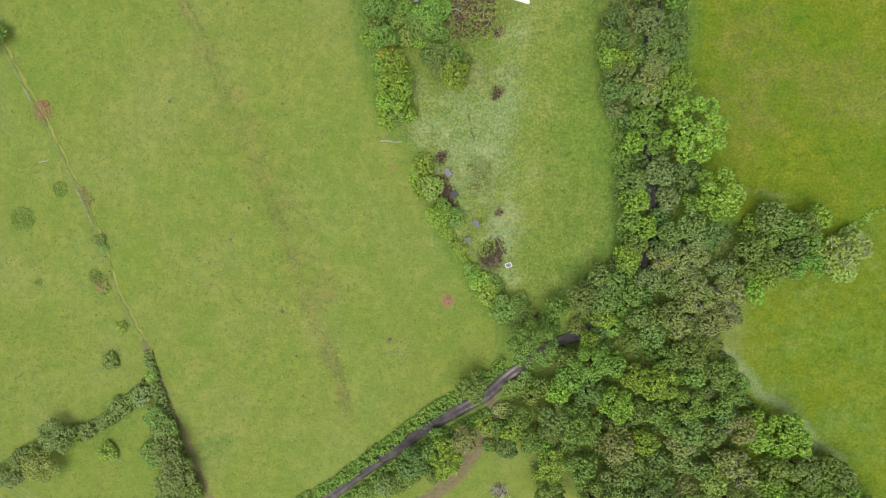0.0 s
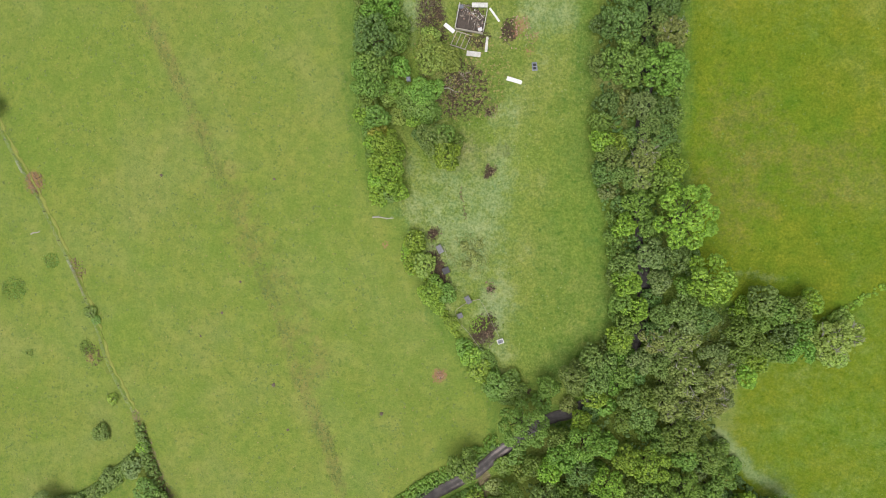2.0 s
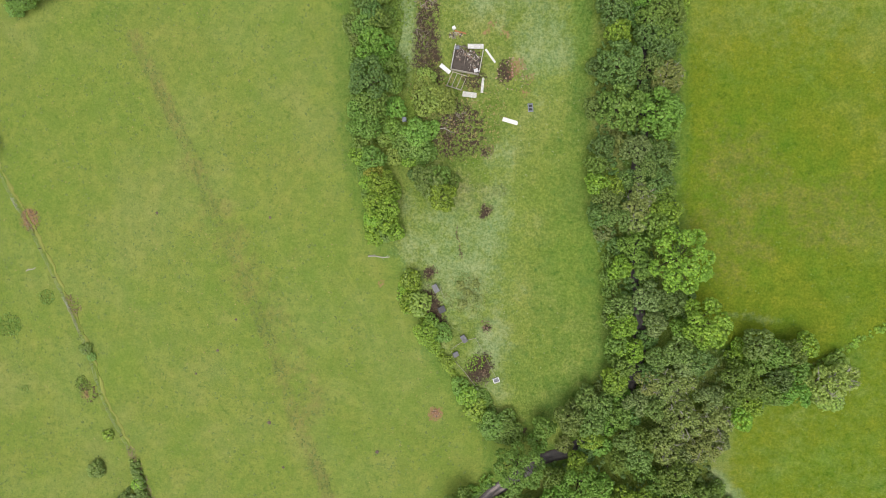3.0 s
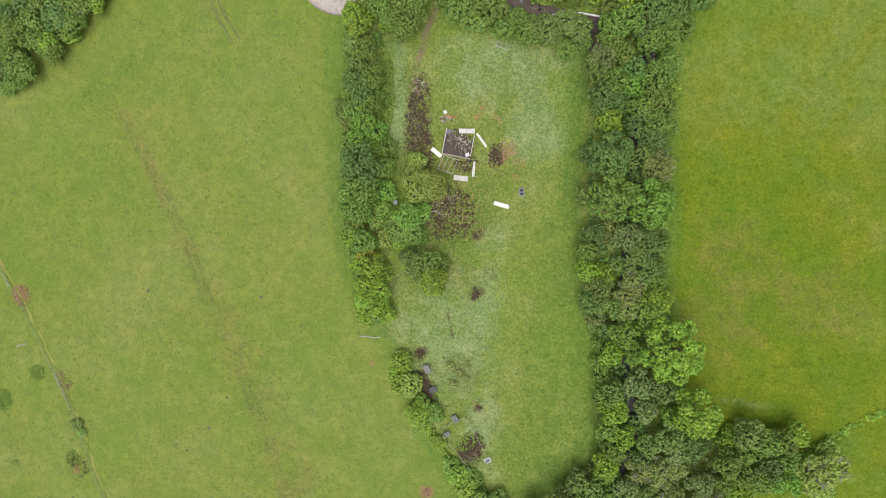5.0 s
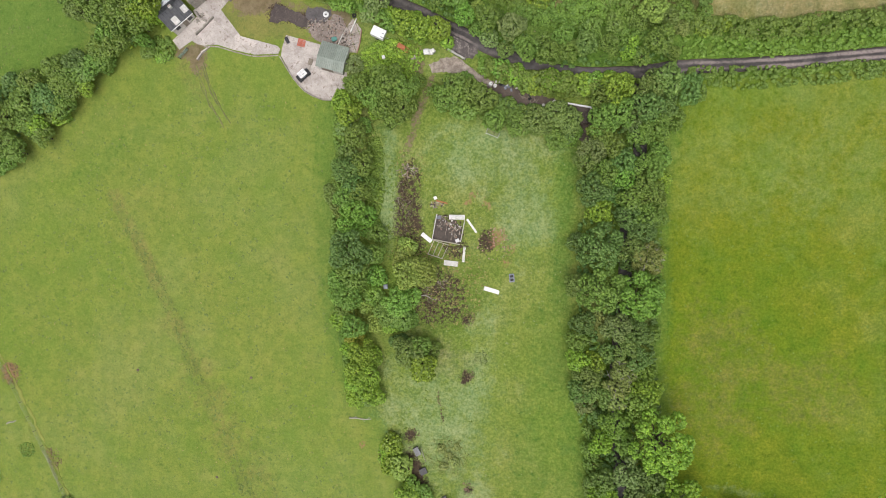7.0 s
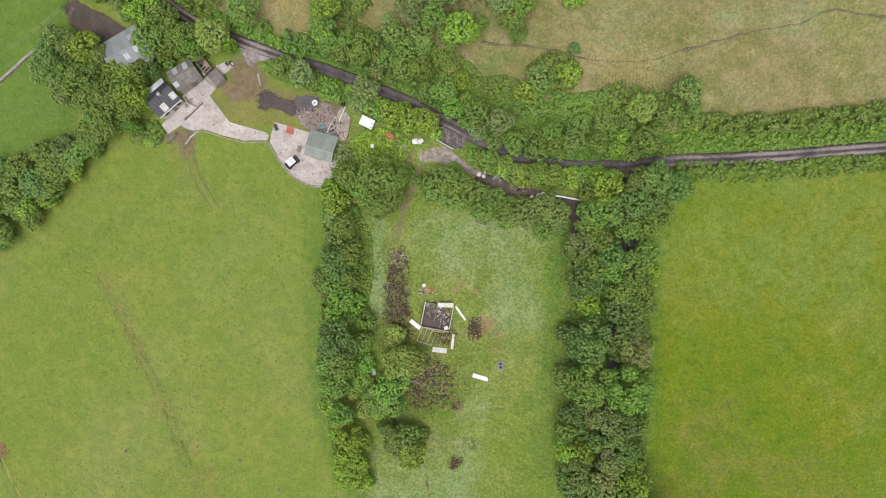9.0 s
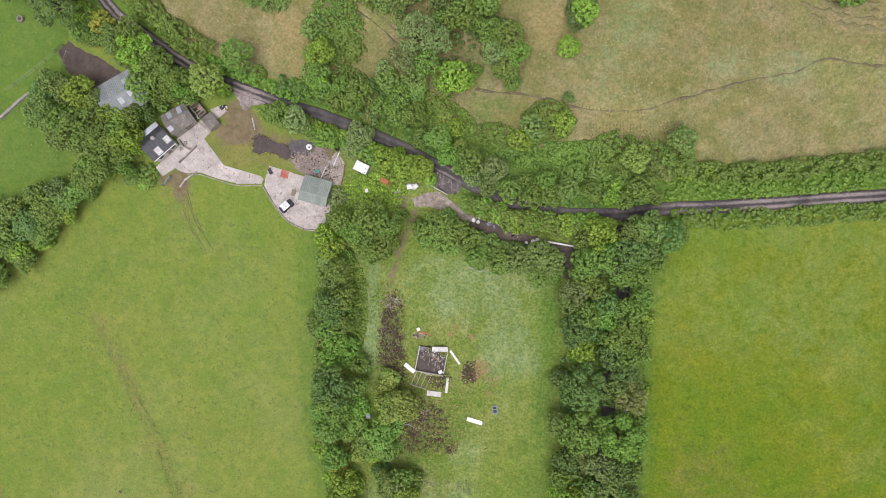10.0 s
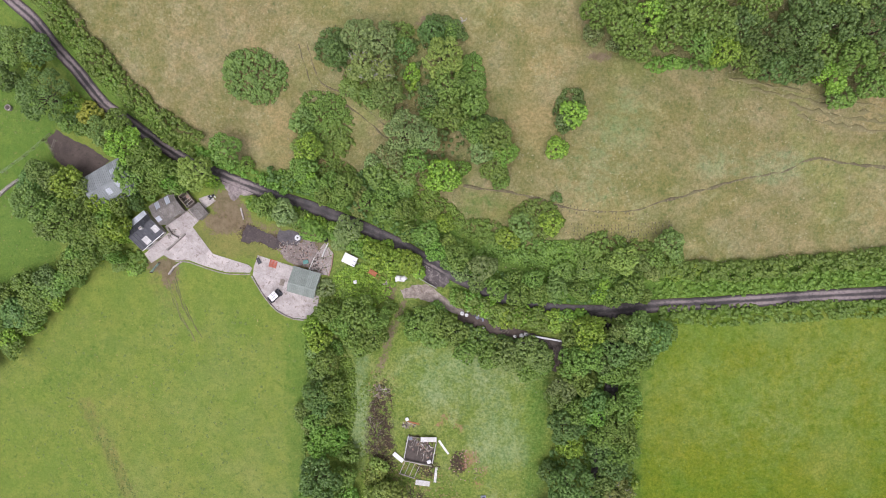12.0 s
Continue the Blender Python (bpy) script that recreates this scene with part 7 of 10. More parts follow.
def bath(x, y, turn, label):
    ob = thing("old_bath", x, y, turn, label, "bath")
    bm = bmesh.new()
    for sx, sy, px, py in ((1.25, 0.14, 0, 0.42), (1.25, 0.14, 0, -0.42), (0.16, 0.98, 0.58, 0), (0.16, 0.98, -0.58, 0)):
        box(bm, px, py, 0.05, sx, sy, 0.55, 0, 0.03)
    part("rim", bm, WHITE_PAINT, ob)
    part("bottom", box(bmesh.new(), 0, 0, -0.1, 1.1, 0.8, 0.2), GREY_PLASTIC, ob)
    part("tap", rod(bmesh.new(), (0.58, 0, 0.6), (0.58, 0, 0.75), 0.03, 0.03, 6), STEEL, ob)
    return ob


bath(13.26, -3.28, 20, "old white bath used as a trough")
heap(10.65, -3.33, 1.5, 1.3, 0, 26, (("branch", BARK, 1.2, 0.07, 0.07), ("branch", TIMBER, 0.8, 0.05, 0.05)), "brown brushwood heap inside the old plot", "brushwood_heap", 0.6, 31, "brushwood")
heap(11.83, -50.01, 1.7, 1.5, 0, 60, (("branch", DEADWOOD, 1.8, 0.08, 0.08), ("branch", BARK, 1.4, 0.08, 0.08)), "bonfire heap of grey dead branches", "brushwood_heap", 1.0, 32, "brushwood")
heap(1.05, -10.46, 0.8, 0.8, 0, 26, (("branch", BARK, 0.7, 0.06, 0.06), ("clod", BRICK, 0.2, 0.16, 0.1)), "brown burnt heap in the pasture", "ash_heap", 0.3, 33, "heap")

# ---- molehills ----
SOIL = worn("fresh_soil", (0.11, 0.085, 0.065), (0.18, 0.145, 0.11), 4.0, 0.95, 14.0)


def molehill(x, y, r, seed):
    ob = thing("molehill", x, y, 0, "small dark earth molehill in the pasture", "molehill", group="molehills in the pasture")
    rng = random.Random(seed)
    bm = bmesh.new()
    bmesh.ops.create_icosphere(bm, subdivisions=2, radius=1.0)
    for v in bm.verts:
        k = 1 + 0.3 * noise.noise(v.co * 1.7 + Vector((seed, 0, 0)))
        v.co = Vector((v.co.x * r * k, v.co.y * r * k, v.co.z * r * 0.45 * k))
    part("mound", bm, SOIL, ob)
    bm = bmesh.new()
    for i in range(14):
        a, d = rng.uniform(0, 6.283), r * rng.uniform(0.9, 1.9)
        s = r * rng.uniform(0.12, 0.3)
        box(bm, d * math.cos(a), d * math.sin(a), 0.0, s, s, s * 0.6, rng.uniform(0, 90), s * 0.2)
    part("scattered_soil", bm, SOIL, ob)


for k, (px, py) in enumerate([(-33.5, -13.0), (-40.1, 8.5), (-44.2, 2.0), (-49.0, -3.0), (-30.7, -22.5), (-56.3, 30.4), (-11.0, -18.7), (-32.5, 29.4)]):
    molehill(px, py, 0.42 if k in (0, 6) else 0.22 + 0.1 * (k * 0.37 % 1), k)

# ---- the fence between the pastures ----
rail_fence(FENCE_WEST, 1.05, 3.2, "post and wire fence between the pastures", 3, None, "wire_fence", 0.06, True)
rail_fence([(-87.5, 33.4), (-85.9, 30.1)], 1.1, 1.2, "white-painted rail at a gap in the fence", 2, WHITE_WORN)
rail_fence([(-77.4, 12.8), (-76.1, 10.3)], 1.1, 1.2, "bleached timber rail at a gap in the fence", 2, WHITE_WORN)
rail_fence([(-76.1, 10.3), (-75.0, 7.3), (-74.1, 4.7)], 1.0, 1.6, "bleached timber rail along the fence", 2, PALE_TIMBER)



# ---- overhead cables in the south-west corner ----
def cable_span(ax, ay, bx, by, height, label):
    """Two poles with cross arms and three sagging cables."""
    heading = math.degrees(math.atan2(by - ay, bx - ax))
    tops = []
    for x, y in ((ax, ay), (bx, by)):
        pole = thing("cable_pole", x, y, heading, "brown timber cable pole in the field", "pole")
        part("shaft", rod(bmesh.new(), (0, 0, -0.8), (0, 0, height + 0.4), 0.14, 0.1, 8), TIMBER, pole)
        part("cross_arm", box(bmesh.new(), 0, 0, height, 0.1, 1.9, 0.12), TIMBER, pole)
        for s in (-0.8, 0, 0.8):
            part("insulator", rod(bmesh.new(), (0, s, height + 0.1), (0, s, height + 0.28), 0.05, 0.04, 8), WHITE_WORN, pole)
            tops.append(pole.matrix_basis @ Vector((0, s, height + 0.26)))
    span = thing("overhead_cable", ax, ay, 0, label, "cable")
    o = span.matrix_basis.translation
    for k in range(3):
        bm = bmesh.new()
        a, b = tops[k] - o, tops[k + 3] - o
        pts = [a.lerp(b, i / 12) - Vector((0, 0, 1.1 * (1 - (i / 6 - 1) ** 2))) for i in range(13)]
        for p, q in zip(pts, pts[1:]):
            rod(bm, p, q, 0.014, 0.014, 4)
        part("strand", bm, STEEL, span)


cable_span(-111.19, -36.63, -71.50, -61.52, 8.0, "three thin grey overhead cables across the paddock")


# ---- trees, shrubs, hedges and brambles ----
plant(-52.2, 101.9, 2.6, 6.3, "mid", where="round the farmyard")
plant(-49.4, 104.5, 2.2, 5.7, "mid", where="round the farmyard")
plant(-49.4, 99.0, 1.9, 5.1, "bright", shrub=True, where="round the farmyard")
plant(-51.7, 97.5, 2.3, 5.7, "mid", where="round the farmyard")
plant(-46.6, 105.3, 1.7, 4.7, "dark", shrub=True, where="round the farmyard")
plant(-42.5, 108.4, 2.1, 5.5, "mid", where="round the farmyard")
plant(-39.6, 109.1, 2.0, 5.3, "lime", shrub=True, where="round the farmyard")
plant(-37.7, 108.5, 1.5, 4.4, "mid", shrub=True, where="round the farmyard")
plant(-56.2, 99.6, 2.7, 6.5, "mid", where="round the farmyard")
plant(-54.2, 104.8, 2.2, 5.7, "bright", where="round the farmyard")
plant(-44.5, 108.1, 1.7, 4.7, "mid", shrub=True, where="round the farmyard")
plant(-31.8, 109.2, 1.3, 4.0, "bright", shrub=True, where="round the farmyard")
plant(-57.6, 96.0, 2.5, 6.1, "mid", where="round the farmyard")
plant(-51.4, 94.9, 1.5, 4.2, "mid", shrub=True, where="round the farmyard")
plant(-67.2, 87.8, 2.8, 5.1, "mid", where="in the west field hedge")
plant(-63.5, 89.4, 2.6, 4.7, "olive", where="in the west field hedge")
plant(-60.1, 91.1, 2.2, 4.2, "mid", where="in the west field hedge")
plant(-77.9, 74.1, 2.4, 4.5, "mid", where="in the west field hedge")
plant(-72.4, 77.0, 2.3, 4.3, "mid", where="in the west field hedge")
plant(-68.0, 82.7, 2.4, 4.4, "mid", where="in the west field hedge")
plant(-63.7, 86.3, 2.0, 3.9, "bright", where="in the west field hedge")
plant(-81.1, 72.0, 2.2, 4.2, "mid", where="in the west field hedge")
plant(-64.8, 90.9, 2.8, 5.1, "dark", where="in the west field hedge")
plant(-69.4, 89.9, 2.6, 4.8, "mid", where="in the west field hedge")
plant(-83.3, 74.2, 2.7, 4.8, "dark", where="in the west field hedge")
plant(41.1, 83.7, 2.7, 6.6, "olive", where="on the sunken lane bank")
plant(43.5, 84.1, 3.2, 7.4, "olive", where="on the sunken lane bank")
plant(46.7, 82.9, 3.2, 7.4, "teal", where="on the sunken lane bank")
plant(50.3, 83.0, 1.7, 2.7, "mid", shrub=True, where="on the sunken lane bank")
plant(35.3, 83.1, 3.2, 7.4, "bright", where="on the sunken lane bank")
plant(35.9, 79.2, 3.2, 7.5, "mid", where="on the sunken lane bank")
plant(33.6, 77.8, 3.1, 7.1, "mid", where="on the sunken lane bank")
plant(38.5, 78.5, 2.6, 6.3, "dark", where="on the sunken lane bank")
plant(40.8, 80.0, 3.2, 7.4, "teal", where="on the sunken lane bank")
plant(43.8, 80.6, 2.7, 6.6, "teal", where="on the sunken lane bank")
plant(46.2, 78.6, 2.2, 3.4, "mid", shrub=True, where="on the sunken lane bank")
plant(42.3, 76.8, 2.9, 7.1, "mid", where="on the sunken lane bank")
plant(40.0, 76.1, 2.4, 5.9, "mid", where="on the sunken lane bank")
plant(33.2, 75.6, 2.6, 6.4, "mid", where="on the sunken lane bank")
plant(32.0, 73.3, 2.8, 6.8, "grey", where="on the sunken lane bank")
plant(35.4, 73.8, 2.4, 6.0, "mid", where="on the sunken lane bank")
plant(31.3, 70.9, 2.4, 6.0, "olive", where="on the sunken lane bank")
plant(37.5, 70.8, 2.6, 6.4, "teal", where="on the sunken lane bank")
plant(34.5, 69.1, 2.8, 6.8, "mid", where="on the sunken lane bank")
plant(37.9, 68.5, 2.4, 6.0, "lime", where="on the sunken lane bank")
plant(41.7, 70.2, 3.1, 7.2, "mid", where="on the sunken lane bank")
plant(43.5, 72.0, 2.4, 6.0, "mid", where="on the sunken lane bank")
plant(41.4, 67.0, 3.1, 7.2, "mid", where="on the sunken lane bank")
plant(44.7, 68.2, 2.1, 3.3, "bright", shrub=True, where="on the sunken lane bank")
plant(32.5, 66.1, 3.3, 7.6, "dark", where="on the sunken lane bank")
plant(36.8, 65.6, 2.0, 3.2, "teal", shrub=True, where="on the sunken lane bank")
plant(39.2, 64.5, 2.6, 6.4, "mid", where="on the sunken lane bank")
plant(42.6, 64.5, 2.8, 6.8, "mid", where="on the sunken lane bank")
plant(45.2, 66.1, 1.6, 2.6, "bright", shrub=True, where="on the sunken lane bank")
plant(33.8, 62.3, 2.5, 6.2, "bright", where="on the sunken lane bank")
plant(38.9, 61.6, 2.6, 6.4, "dark", where="on the sunken lane bank")
plant(41.7, 61.7, 2.8, 6.8, "mid", where="on the sunken lane bank")
plant(41.3, 59.1, 2.8, 6.8, "dark", where="on the sunken lane bank")
plant(45.0, 61.3, 1.9, 3.0, "mid", shrub=True, where="on the sunken lane bank")
plant(33.6, 56.1, 4.4, 9.7, "teal", where="on the sunken lane bank")
plant(30.6, 56.6, 2.2, 3.4, "dark", shrub=True, where="on the sunken lane bank")
plant(39.5, 55.8, 2.8, 6.9, "olive", where="on the sunken lane bank")
plant(42.4, 54.0, 3.1, 7.3, "ashen", where="on the sunken lane bank")
plant(39.9, 52.9, 1.6, 2.5, "olive", shrub=True, where="on the sunken lane bank")
plant(45.8, 55.0, 1.3, 2.1, "bright", shrub=True, where="on the sunken lane bank")
plant(33.8, 48.6, 4.6, 10.2, "mid", where="on the sunken lane bank")
plant(30.4, 48.9, 2.5, 6.1, "olive", where="on the sunken lane bank")
plant(40.5, 47.4, 4.6, 10.1, "lime", where="on the sunken lane bank")
plant(44.3, 49.8, 2.3, 3.5, "lime", shrub=True, where="on the sunken lane bank")
plant(44.1, 44.9, 2.2, 3.4, "lime", shrub=True, where="on the sunken lane bank")
plant(38.5, 46.5, 1.9, 2.9, "mid", shrub=True, where="on the sunken lane bank")
plant(31.6, 42.0, 2.5, 6.1, "dark", where="on the sunken lane bank")
plant(35.5, 43.5, 2.1, 3.2, "ashen", shrub=True, where="on the sunken lane bank")
plant(37.5, 41.5, 2.9, 6.9, "grey", where="on the sunken lane bank")
plant(41.0, 40.5, 2.9, 6.9, "teal", where="on the sunken lane bank")
plant(44.3, 40.0, 2.1, 3.2, "mid", shrub=True, where="on the sunken lane bank")
plant(30.6, 38.7, 2.3, 5.7, "mid", where="on the sunken lane bank")
plant(33.3, 39.1, 1.6, 2.5, "olive", shrub=True, where="on the sunken lane bank")
plant(33.9, 37.5, 1.6, 2.5, "bright", shrub=True, where="on the sunken lane bank")
plant(39.2, 37.8, 2.7, 6.5, "olive", where="on the sunken lane bank")
plant(30.8, 35.2, 2.5, 6.2, "bright", where="on the sunken lane bank")
plant(33.6, 34.6, 2.3, 5.7, "bright", where="on the sunken lane bank")
plant(36.3, 36.1, 2.1, 3.2, "olive", shrub=True, where="on the sunken lane bank")
plant(41.3, 35.8, 2.7, 6.5, "teal", where="on the sunken lane bank")
plant(32.6, 32.1, 2.9, 7.0, "olive", where="on the sunken lane bank")
plant(38.9, 33.2, 2.7, 6.5, "ashen", where="on the sunken lane bank")
plant(37.7, 30.9, 2.9, 7.0, "ashen", where="on the sunken lane bank")
plant(42.7, 33.1, 2.3, 5.7, "lime", where="on the sunken lane bank")
plant(31.4, 29.3, 2.5, 6.2, "teal", where="on the sunken lane bank")
plant(34.9, 28.9, 2.7, 6.6, "olive", where="on the sunken lane bank")
plant(38.0, 28.2, 2.5, 6.2, "ashen", where="on the sunken lane bank")
plant(42.9, 29.6, 3.2, 7.4, "bright", where="on the sunken lane bank")
plant(41.3, 27.5, 3.4, 7.8, "lime", where="on the sunken lane bank")
plant(37.5, 23.7, 3.2, 7.4, "lime", where="on the sunken lane bank")
plant(35.5, 23.8, 2.1, 3.3, "teal", shrub=True, where="on the sunken lane bank")
plant(32.9, 26.4, 2.1, 3.3, "grey", shrub=True, where="on the sunken lane bank")
plant(45.0, 21.2, 6.3, 12.0, "bright", where="on the sunken lane bank")
plant(43.3, 24.3, 2.3, 5.7, "bright", where="on the sunken lane bank")
plant(35.3, 19.8, 2.5, 6.2, "bright", where="on the sunken lane bank")
plant(34.1, 17.5, 2.1, 3.3, "mid", shrub=True, where="on the sunken lane bank")
plant(39.8, 20.1, 2.5, 6.2, "mid", where="on the sunken lane bank")
plant(34.2, 21.1, 1.9, 2.9, "mid", shrub=True, where="on the sunken lane bank")
plant(41.0, 17.8, 2.1, 3.3, "mid", shrub=True, where="on the sunken lane bank")
plant(35.4, 12.5, 2.9, 7.1, "olive", where="on the sunken lane bank")
plant(34.8, 14.3, 2.1, 3.3, "mid", shrub=True, where="on the sunken lane bank")
plant(40.3, 14.3, 3.1, 7.2, "grey", where="on the sunken lane bank")
plant(44.4, 13.9, 3.2, 7.4, "teal", where="on the sunken lane bank")
plant(48.4, 14.4, 1.6, 2.5, "teal", shrub=True, where="on the sunken lane bank")
plant(43.7, 11.0, 1.9, 2.9, "teal", shrub=True, where="on the sunken lane bank")
plant(36.1, 9.1, 2.9, 7.1, "bright", where="on the sunken lane bank")
plant(34.5, 10.0, 2.1, 3.3, "olive", shrub=True, where="on the sunken lane bank")
plant(41.8, 9.3, 2.5, 6.2, "grey", where="on the sunken lane bank")
plant(49.6, 10.0, 4.9, 10.7, "bright", where="on the sunken lane bank")
plant(46.4, 8.3, 2.3, 5.8, "lime", where="on the sunken lane bank")
plant(35.1, 5.6, 2.5, 6.3, "mid", where="on the sunken lane bank")
plant(41.3, 6.0, 2.1, 3.3, "teal", shrub=True, where="on the sunken lane bank")
plant(37.8, 4.2, 2.7, 6.7, "bright", where="on the sunken lane bank")
plant(35.3, 2.8, 1.9, 3.0, "mid", shrub=True, where="on the sunken lane bank")
plant(46.1, 4.7, 3.2, 7.4, "olive", where="on the sunken lane bank")
plant(42.8, 2.9, 2.7, 6.6, "olive", where="on the sunken lane bank")
plant(36.3, 0.8, 2.5, 6.3, "mid", where="on the sunken lane bank")
plant(49.8, 2.8, 2.9, 7.0, "teal", where="on the sunken lane bank")
plant(47.4, 1.3, 2.5, 6.2, "grey", where="on the sunken lane bank")
plant(41.0, -0.3, 2.3, 5.8, "dark", where="on the sunken lane bank")
plant(35.0, -1.5, 2.6, 6.3, "bright", where="on the sunken lane bank")
plant(39.0, -5.5, 2.8, 6.7, "grey", where="where the hedges meet")
plant(57.9, 5.2, 1.6, 2.5, "bright", shrub=True, where="where the hedges meet")
plant(57.2, 3.3, 2.1, 3.3, "bright", shrub=True, where="where the hedges meet")
plant(59.8, 5.8, 3.4, 7.8, "olive", where="where the hedges meet")
plant(63.1, 4.2, 2.9, 6.9, "mid", where="where the hedges meet")
plant(68.1, 5.8, 2.5, 6.1, "bright", where="where the hedges meet")
plant(66.0, 4.5, 2.7, 6.5, "mid", where="where the hedges meet")
plant(59.9, 2.1, 2.5, 6.1, "mid", where="where the hedges meet")
plant(56.3, 0.0, 2.9, 7.0, "mid", where="where the hedges meet")
plant(66.6, 1.4, 2.7, 6.5, "mid", where="where the hedges meet")
plant(63.6, 0.0, 2.9, 7.0, "dark", where="where the hedges meet")
plant(59.1, -1.7, 2.7, 6.6, "mid", where="where the hedges meet")
plant(62.1, -3.0, 2.5, 6.2, "mid", where="where the hedges meet")
plant(66.7, -2.6, 2.9, 7.0, "lime", where="where the hedges meet")
plant(65.6, -4.2, 2.1, 3.3, "mid", shrub=True, where="where the hedges meet")
plant(59.4, -5.2, 2.3, 5.8, "bright", where="where the hedges meet")
plant(57.4, -8.2, 2.5, 6.2, "bright", where="where the hedges meet")
plant(56.0, -4.2, 2.3, 5.8, "mid", where="where the hedges meet")
plant(61.8, -5.2, 1.6, 2.5, "olive", shrub=True, where="where the hedges meet")
plant(70.5, -1.1, 3.8, 7.7, "silver", where="where the hedges meet")
plant(74.2, 0.0, 3.4, 6.9, "silver", where="where the hedges meet")
plant(73.0, -4.0, 2.5, 5.5, "silver", where="where the hedges meet")
plant(74.9, 2.2, 2.3, 3.2, "silver", shrub=True, where="where the hedges meet")
plant(44.0, -2.1, 3.1, 7.1, "ashen", where="where the hedges meet")
plant(41.1, -1.6, 2.8, 6.7, "ashen", where="where the hedges meet")
plant(47.2, -1.6, 2.5, 6.2, "ashen", where="where the hedges meet")
plant(51.7, -4.2, 2.9, 7.0, "grey", where="where the hedges meet")
plant(45.7, -5.3, 2.7, 6.7, "ashen", where="where the hedges meet")
plant(42.2, -6.4, 2.8, 6.7, "olive", where="where the hedges meet")
plant(46.9, -8.4, 3.9, 8.8, "ashen", where="where the hedges meet")
plant(52.5, -7.9, 3.4, 7.9, "ashen", where="where the hedges meet")
plant(50.6, -12.6, 3.7, 8.4, "ashen", where="where the hedges meet")
plant(53.8, -12.2, 2.3, 5.8, "grey", where="where the hedges meet")
plant(43.8, -10.1, 3.1, 7.1, "olive", where="where the hedges meet")
plant(44.4, -14.4, 3.1, 7.1, "ashen", where="where the hedges meet")
plant(48.1, -14.9, 2.8, 6.7, "grey", where="where the hedges meet")
plant(35.2, -2.6, 2.4, 5.9, "lime", where="where the hedges meet")
plant(36.7, -4.9, 2.2, 3.4, "lime", shrub=True, where="where the hedges meet")
plant(33.1, -4.3, 1.6, 2.6, "olive", shrub=True, where="where the hedges meet")
plant(30.0, -5.3, 2.6, 6.4, "olive", where="where the hedges meet")
plant(32.8, -6.5, 2.4, 5.9, "olive", where="where the hedges meet")
plant(26.8, -9.2, 3.3, 7.7, "olive", where="where the hedges meet")
plant(30.6, -9.8, 3.1, 7.2, "olive", where="where the hedges meet")
plant(34.9, -11.0, 2.0, 3.0, "lime", shrub=True, where="where the hedges meet")
plant(30.7, -13.0, 2.6, 6.4, "bright", where="where the hedges meet")
plant(27.9, -11.8, 2.2, 3.4, "olive", shrub=True, where="where the hedges meet")
plant(35.9, -8.6, 2.6, 6.3, "mid", where="where the hedges meet")
plant(39.0, -8.7, 2.2, 3.4, "teal", shrub=True, where="where the hedges meet")
plant(37.4, -13.0, 2.6, 6.3, "olive", where="where the hedges meet")
plant(40.5, -12.9, 2.6, 6.3, "mid", where="where the hedges meet")
plant(26.4, -15.3, 1.9, 2.9, "ashen", shrub=True, where="where the hedges meet")
plant(22.2, -11.5, 2.4, 6.0, "mid", where="where the hedges meet")
plant(21.4, -15.0, 2.2, 3.5, "mid", shrub=True, where="where the hedges meet")
plant(17.0, -18.6, 5.1, 11.1, "mid", where="where the hedges meet")
plant(33.6, -15.4, 2.2, 2.0, "lime", shrub=True, where="where the hedges meet")
plant(30.8, -16.9, 2.1, 1.9, "dark", shrub=True, where="where the hedges meet")
plant(39.4, -16.1, 3.1, 7.2, "olive", where="where the hedges meet")
plant(36.1, -17.4, 2.4, 5.9, "mid", where="where the hedges meet")
plant(41.2, -19.8, 2.2, 3.4, "mid", shrub=True, where="where the hedges meet")
plant(28.2, -18.0, 2.4, 6.0, "bright", where="in the small wood")
plant(23.8, -21.5, 2.8, 6.9, "mid", where="in the small wood")
plant(28.8, -21.7, 4.0, 9.0, "lime", where="in the small wood")
plant(33.0, -22.4, 2.6, 6.4, "lime", where="in the small wood")
plant(24.8, -24.7, 3.4, 7.8, "lime", where="in the small wood")
plant(28.1, -27.4, 3.2, 7.3, "teal", where="in the small wood")
plant(22.3, -27.7, 2.9, 6.9, "bright", where="in the small wood")
plant(19.6, -27.3, 2.4, 6.0, "mid", where="in the small wood")
plant(17.7, -29.5, 2.0, 3.1, "pale", shrub=True, where="in the small wood")
plant(14.4, -28.6, 2.3, 1.8, "lime", shrub=True, where="in the small wood")
plant(16.6, -26.5, 2.1, 2.0, "mid", shrub=True, where="in the small wood")
plant(37.0, -24.9, 3.1, 7.2, "bright", where="in the small wood")
plant(40.8, -25.2, 3.9, 8.9, "bright", where="in the small wood")
plant(33.3, -29.8, 3.8, 8.6, "bright", where="in the small wood")
plant(31.9, -27.9, 2.0, 3.1, "lime", shrub=True, where="in the small wood")
plant(37.8, -31.1, 2.8, 6.8, "mid", where="in the small wood")
plant(40.9, -31.6, 2.6, 6.4, "mid", where="in the small wood")
plant(15.2, -33.1, 2.7, 6.5, "mid", where="in the small wood")
plant(13.6, -36.0, 2.5, 6.1, "bright", where="in the small wood")
plant(21.7, -32.7, 3.2, 7.4, "olive", where="in the small wood")
plant(21.3, -35.7, 2.7, 6.5, "olive", where="in the small wood")
plant(26.9, -34.5, 4.0, 9.1, "mid", where="in the small wood")
plant(26.2, -31.6, 2.4, 6.0, "mid", where="in the small wood")
plant(33.7, -34.7, 2.4, 6.0, "olive", where="in the small wood")
plant(17.5, -38.1, 2.7, 6.5, "mid", where="in the small wood")
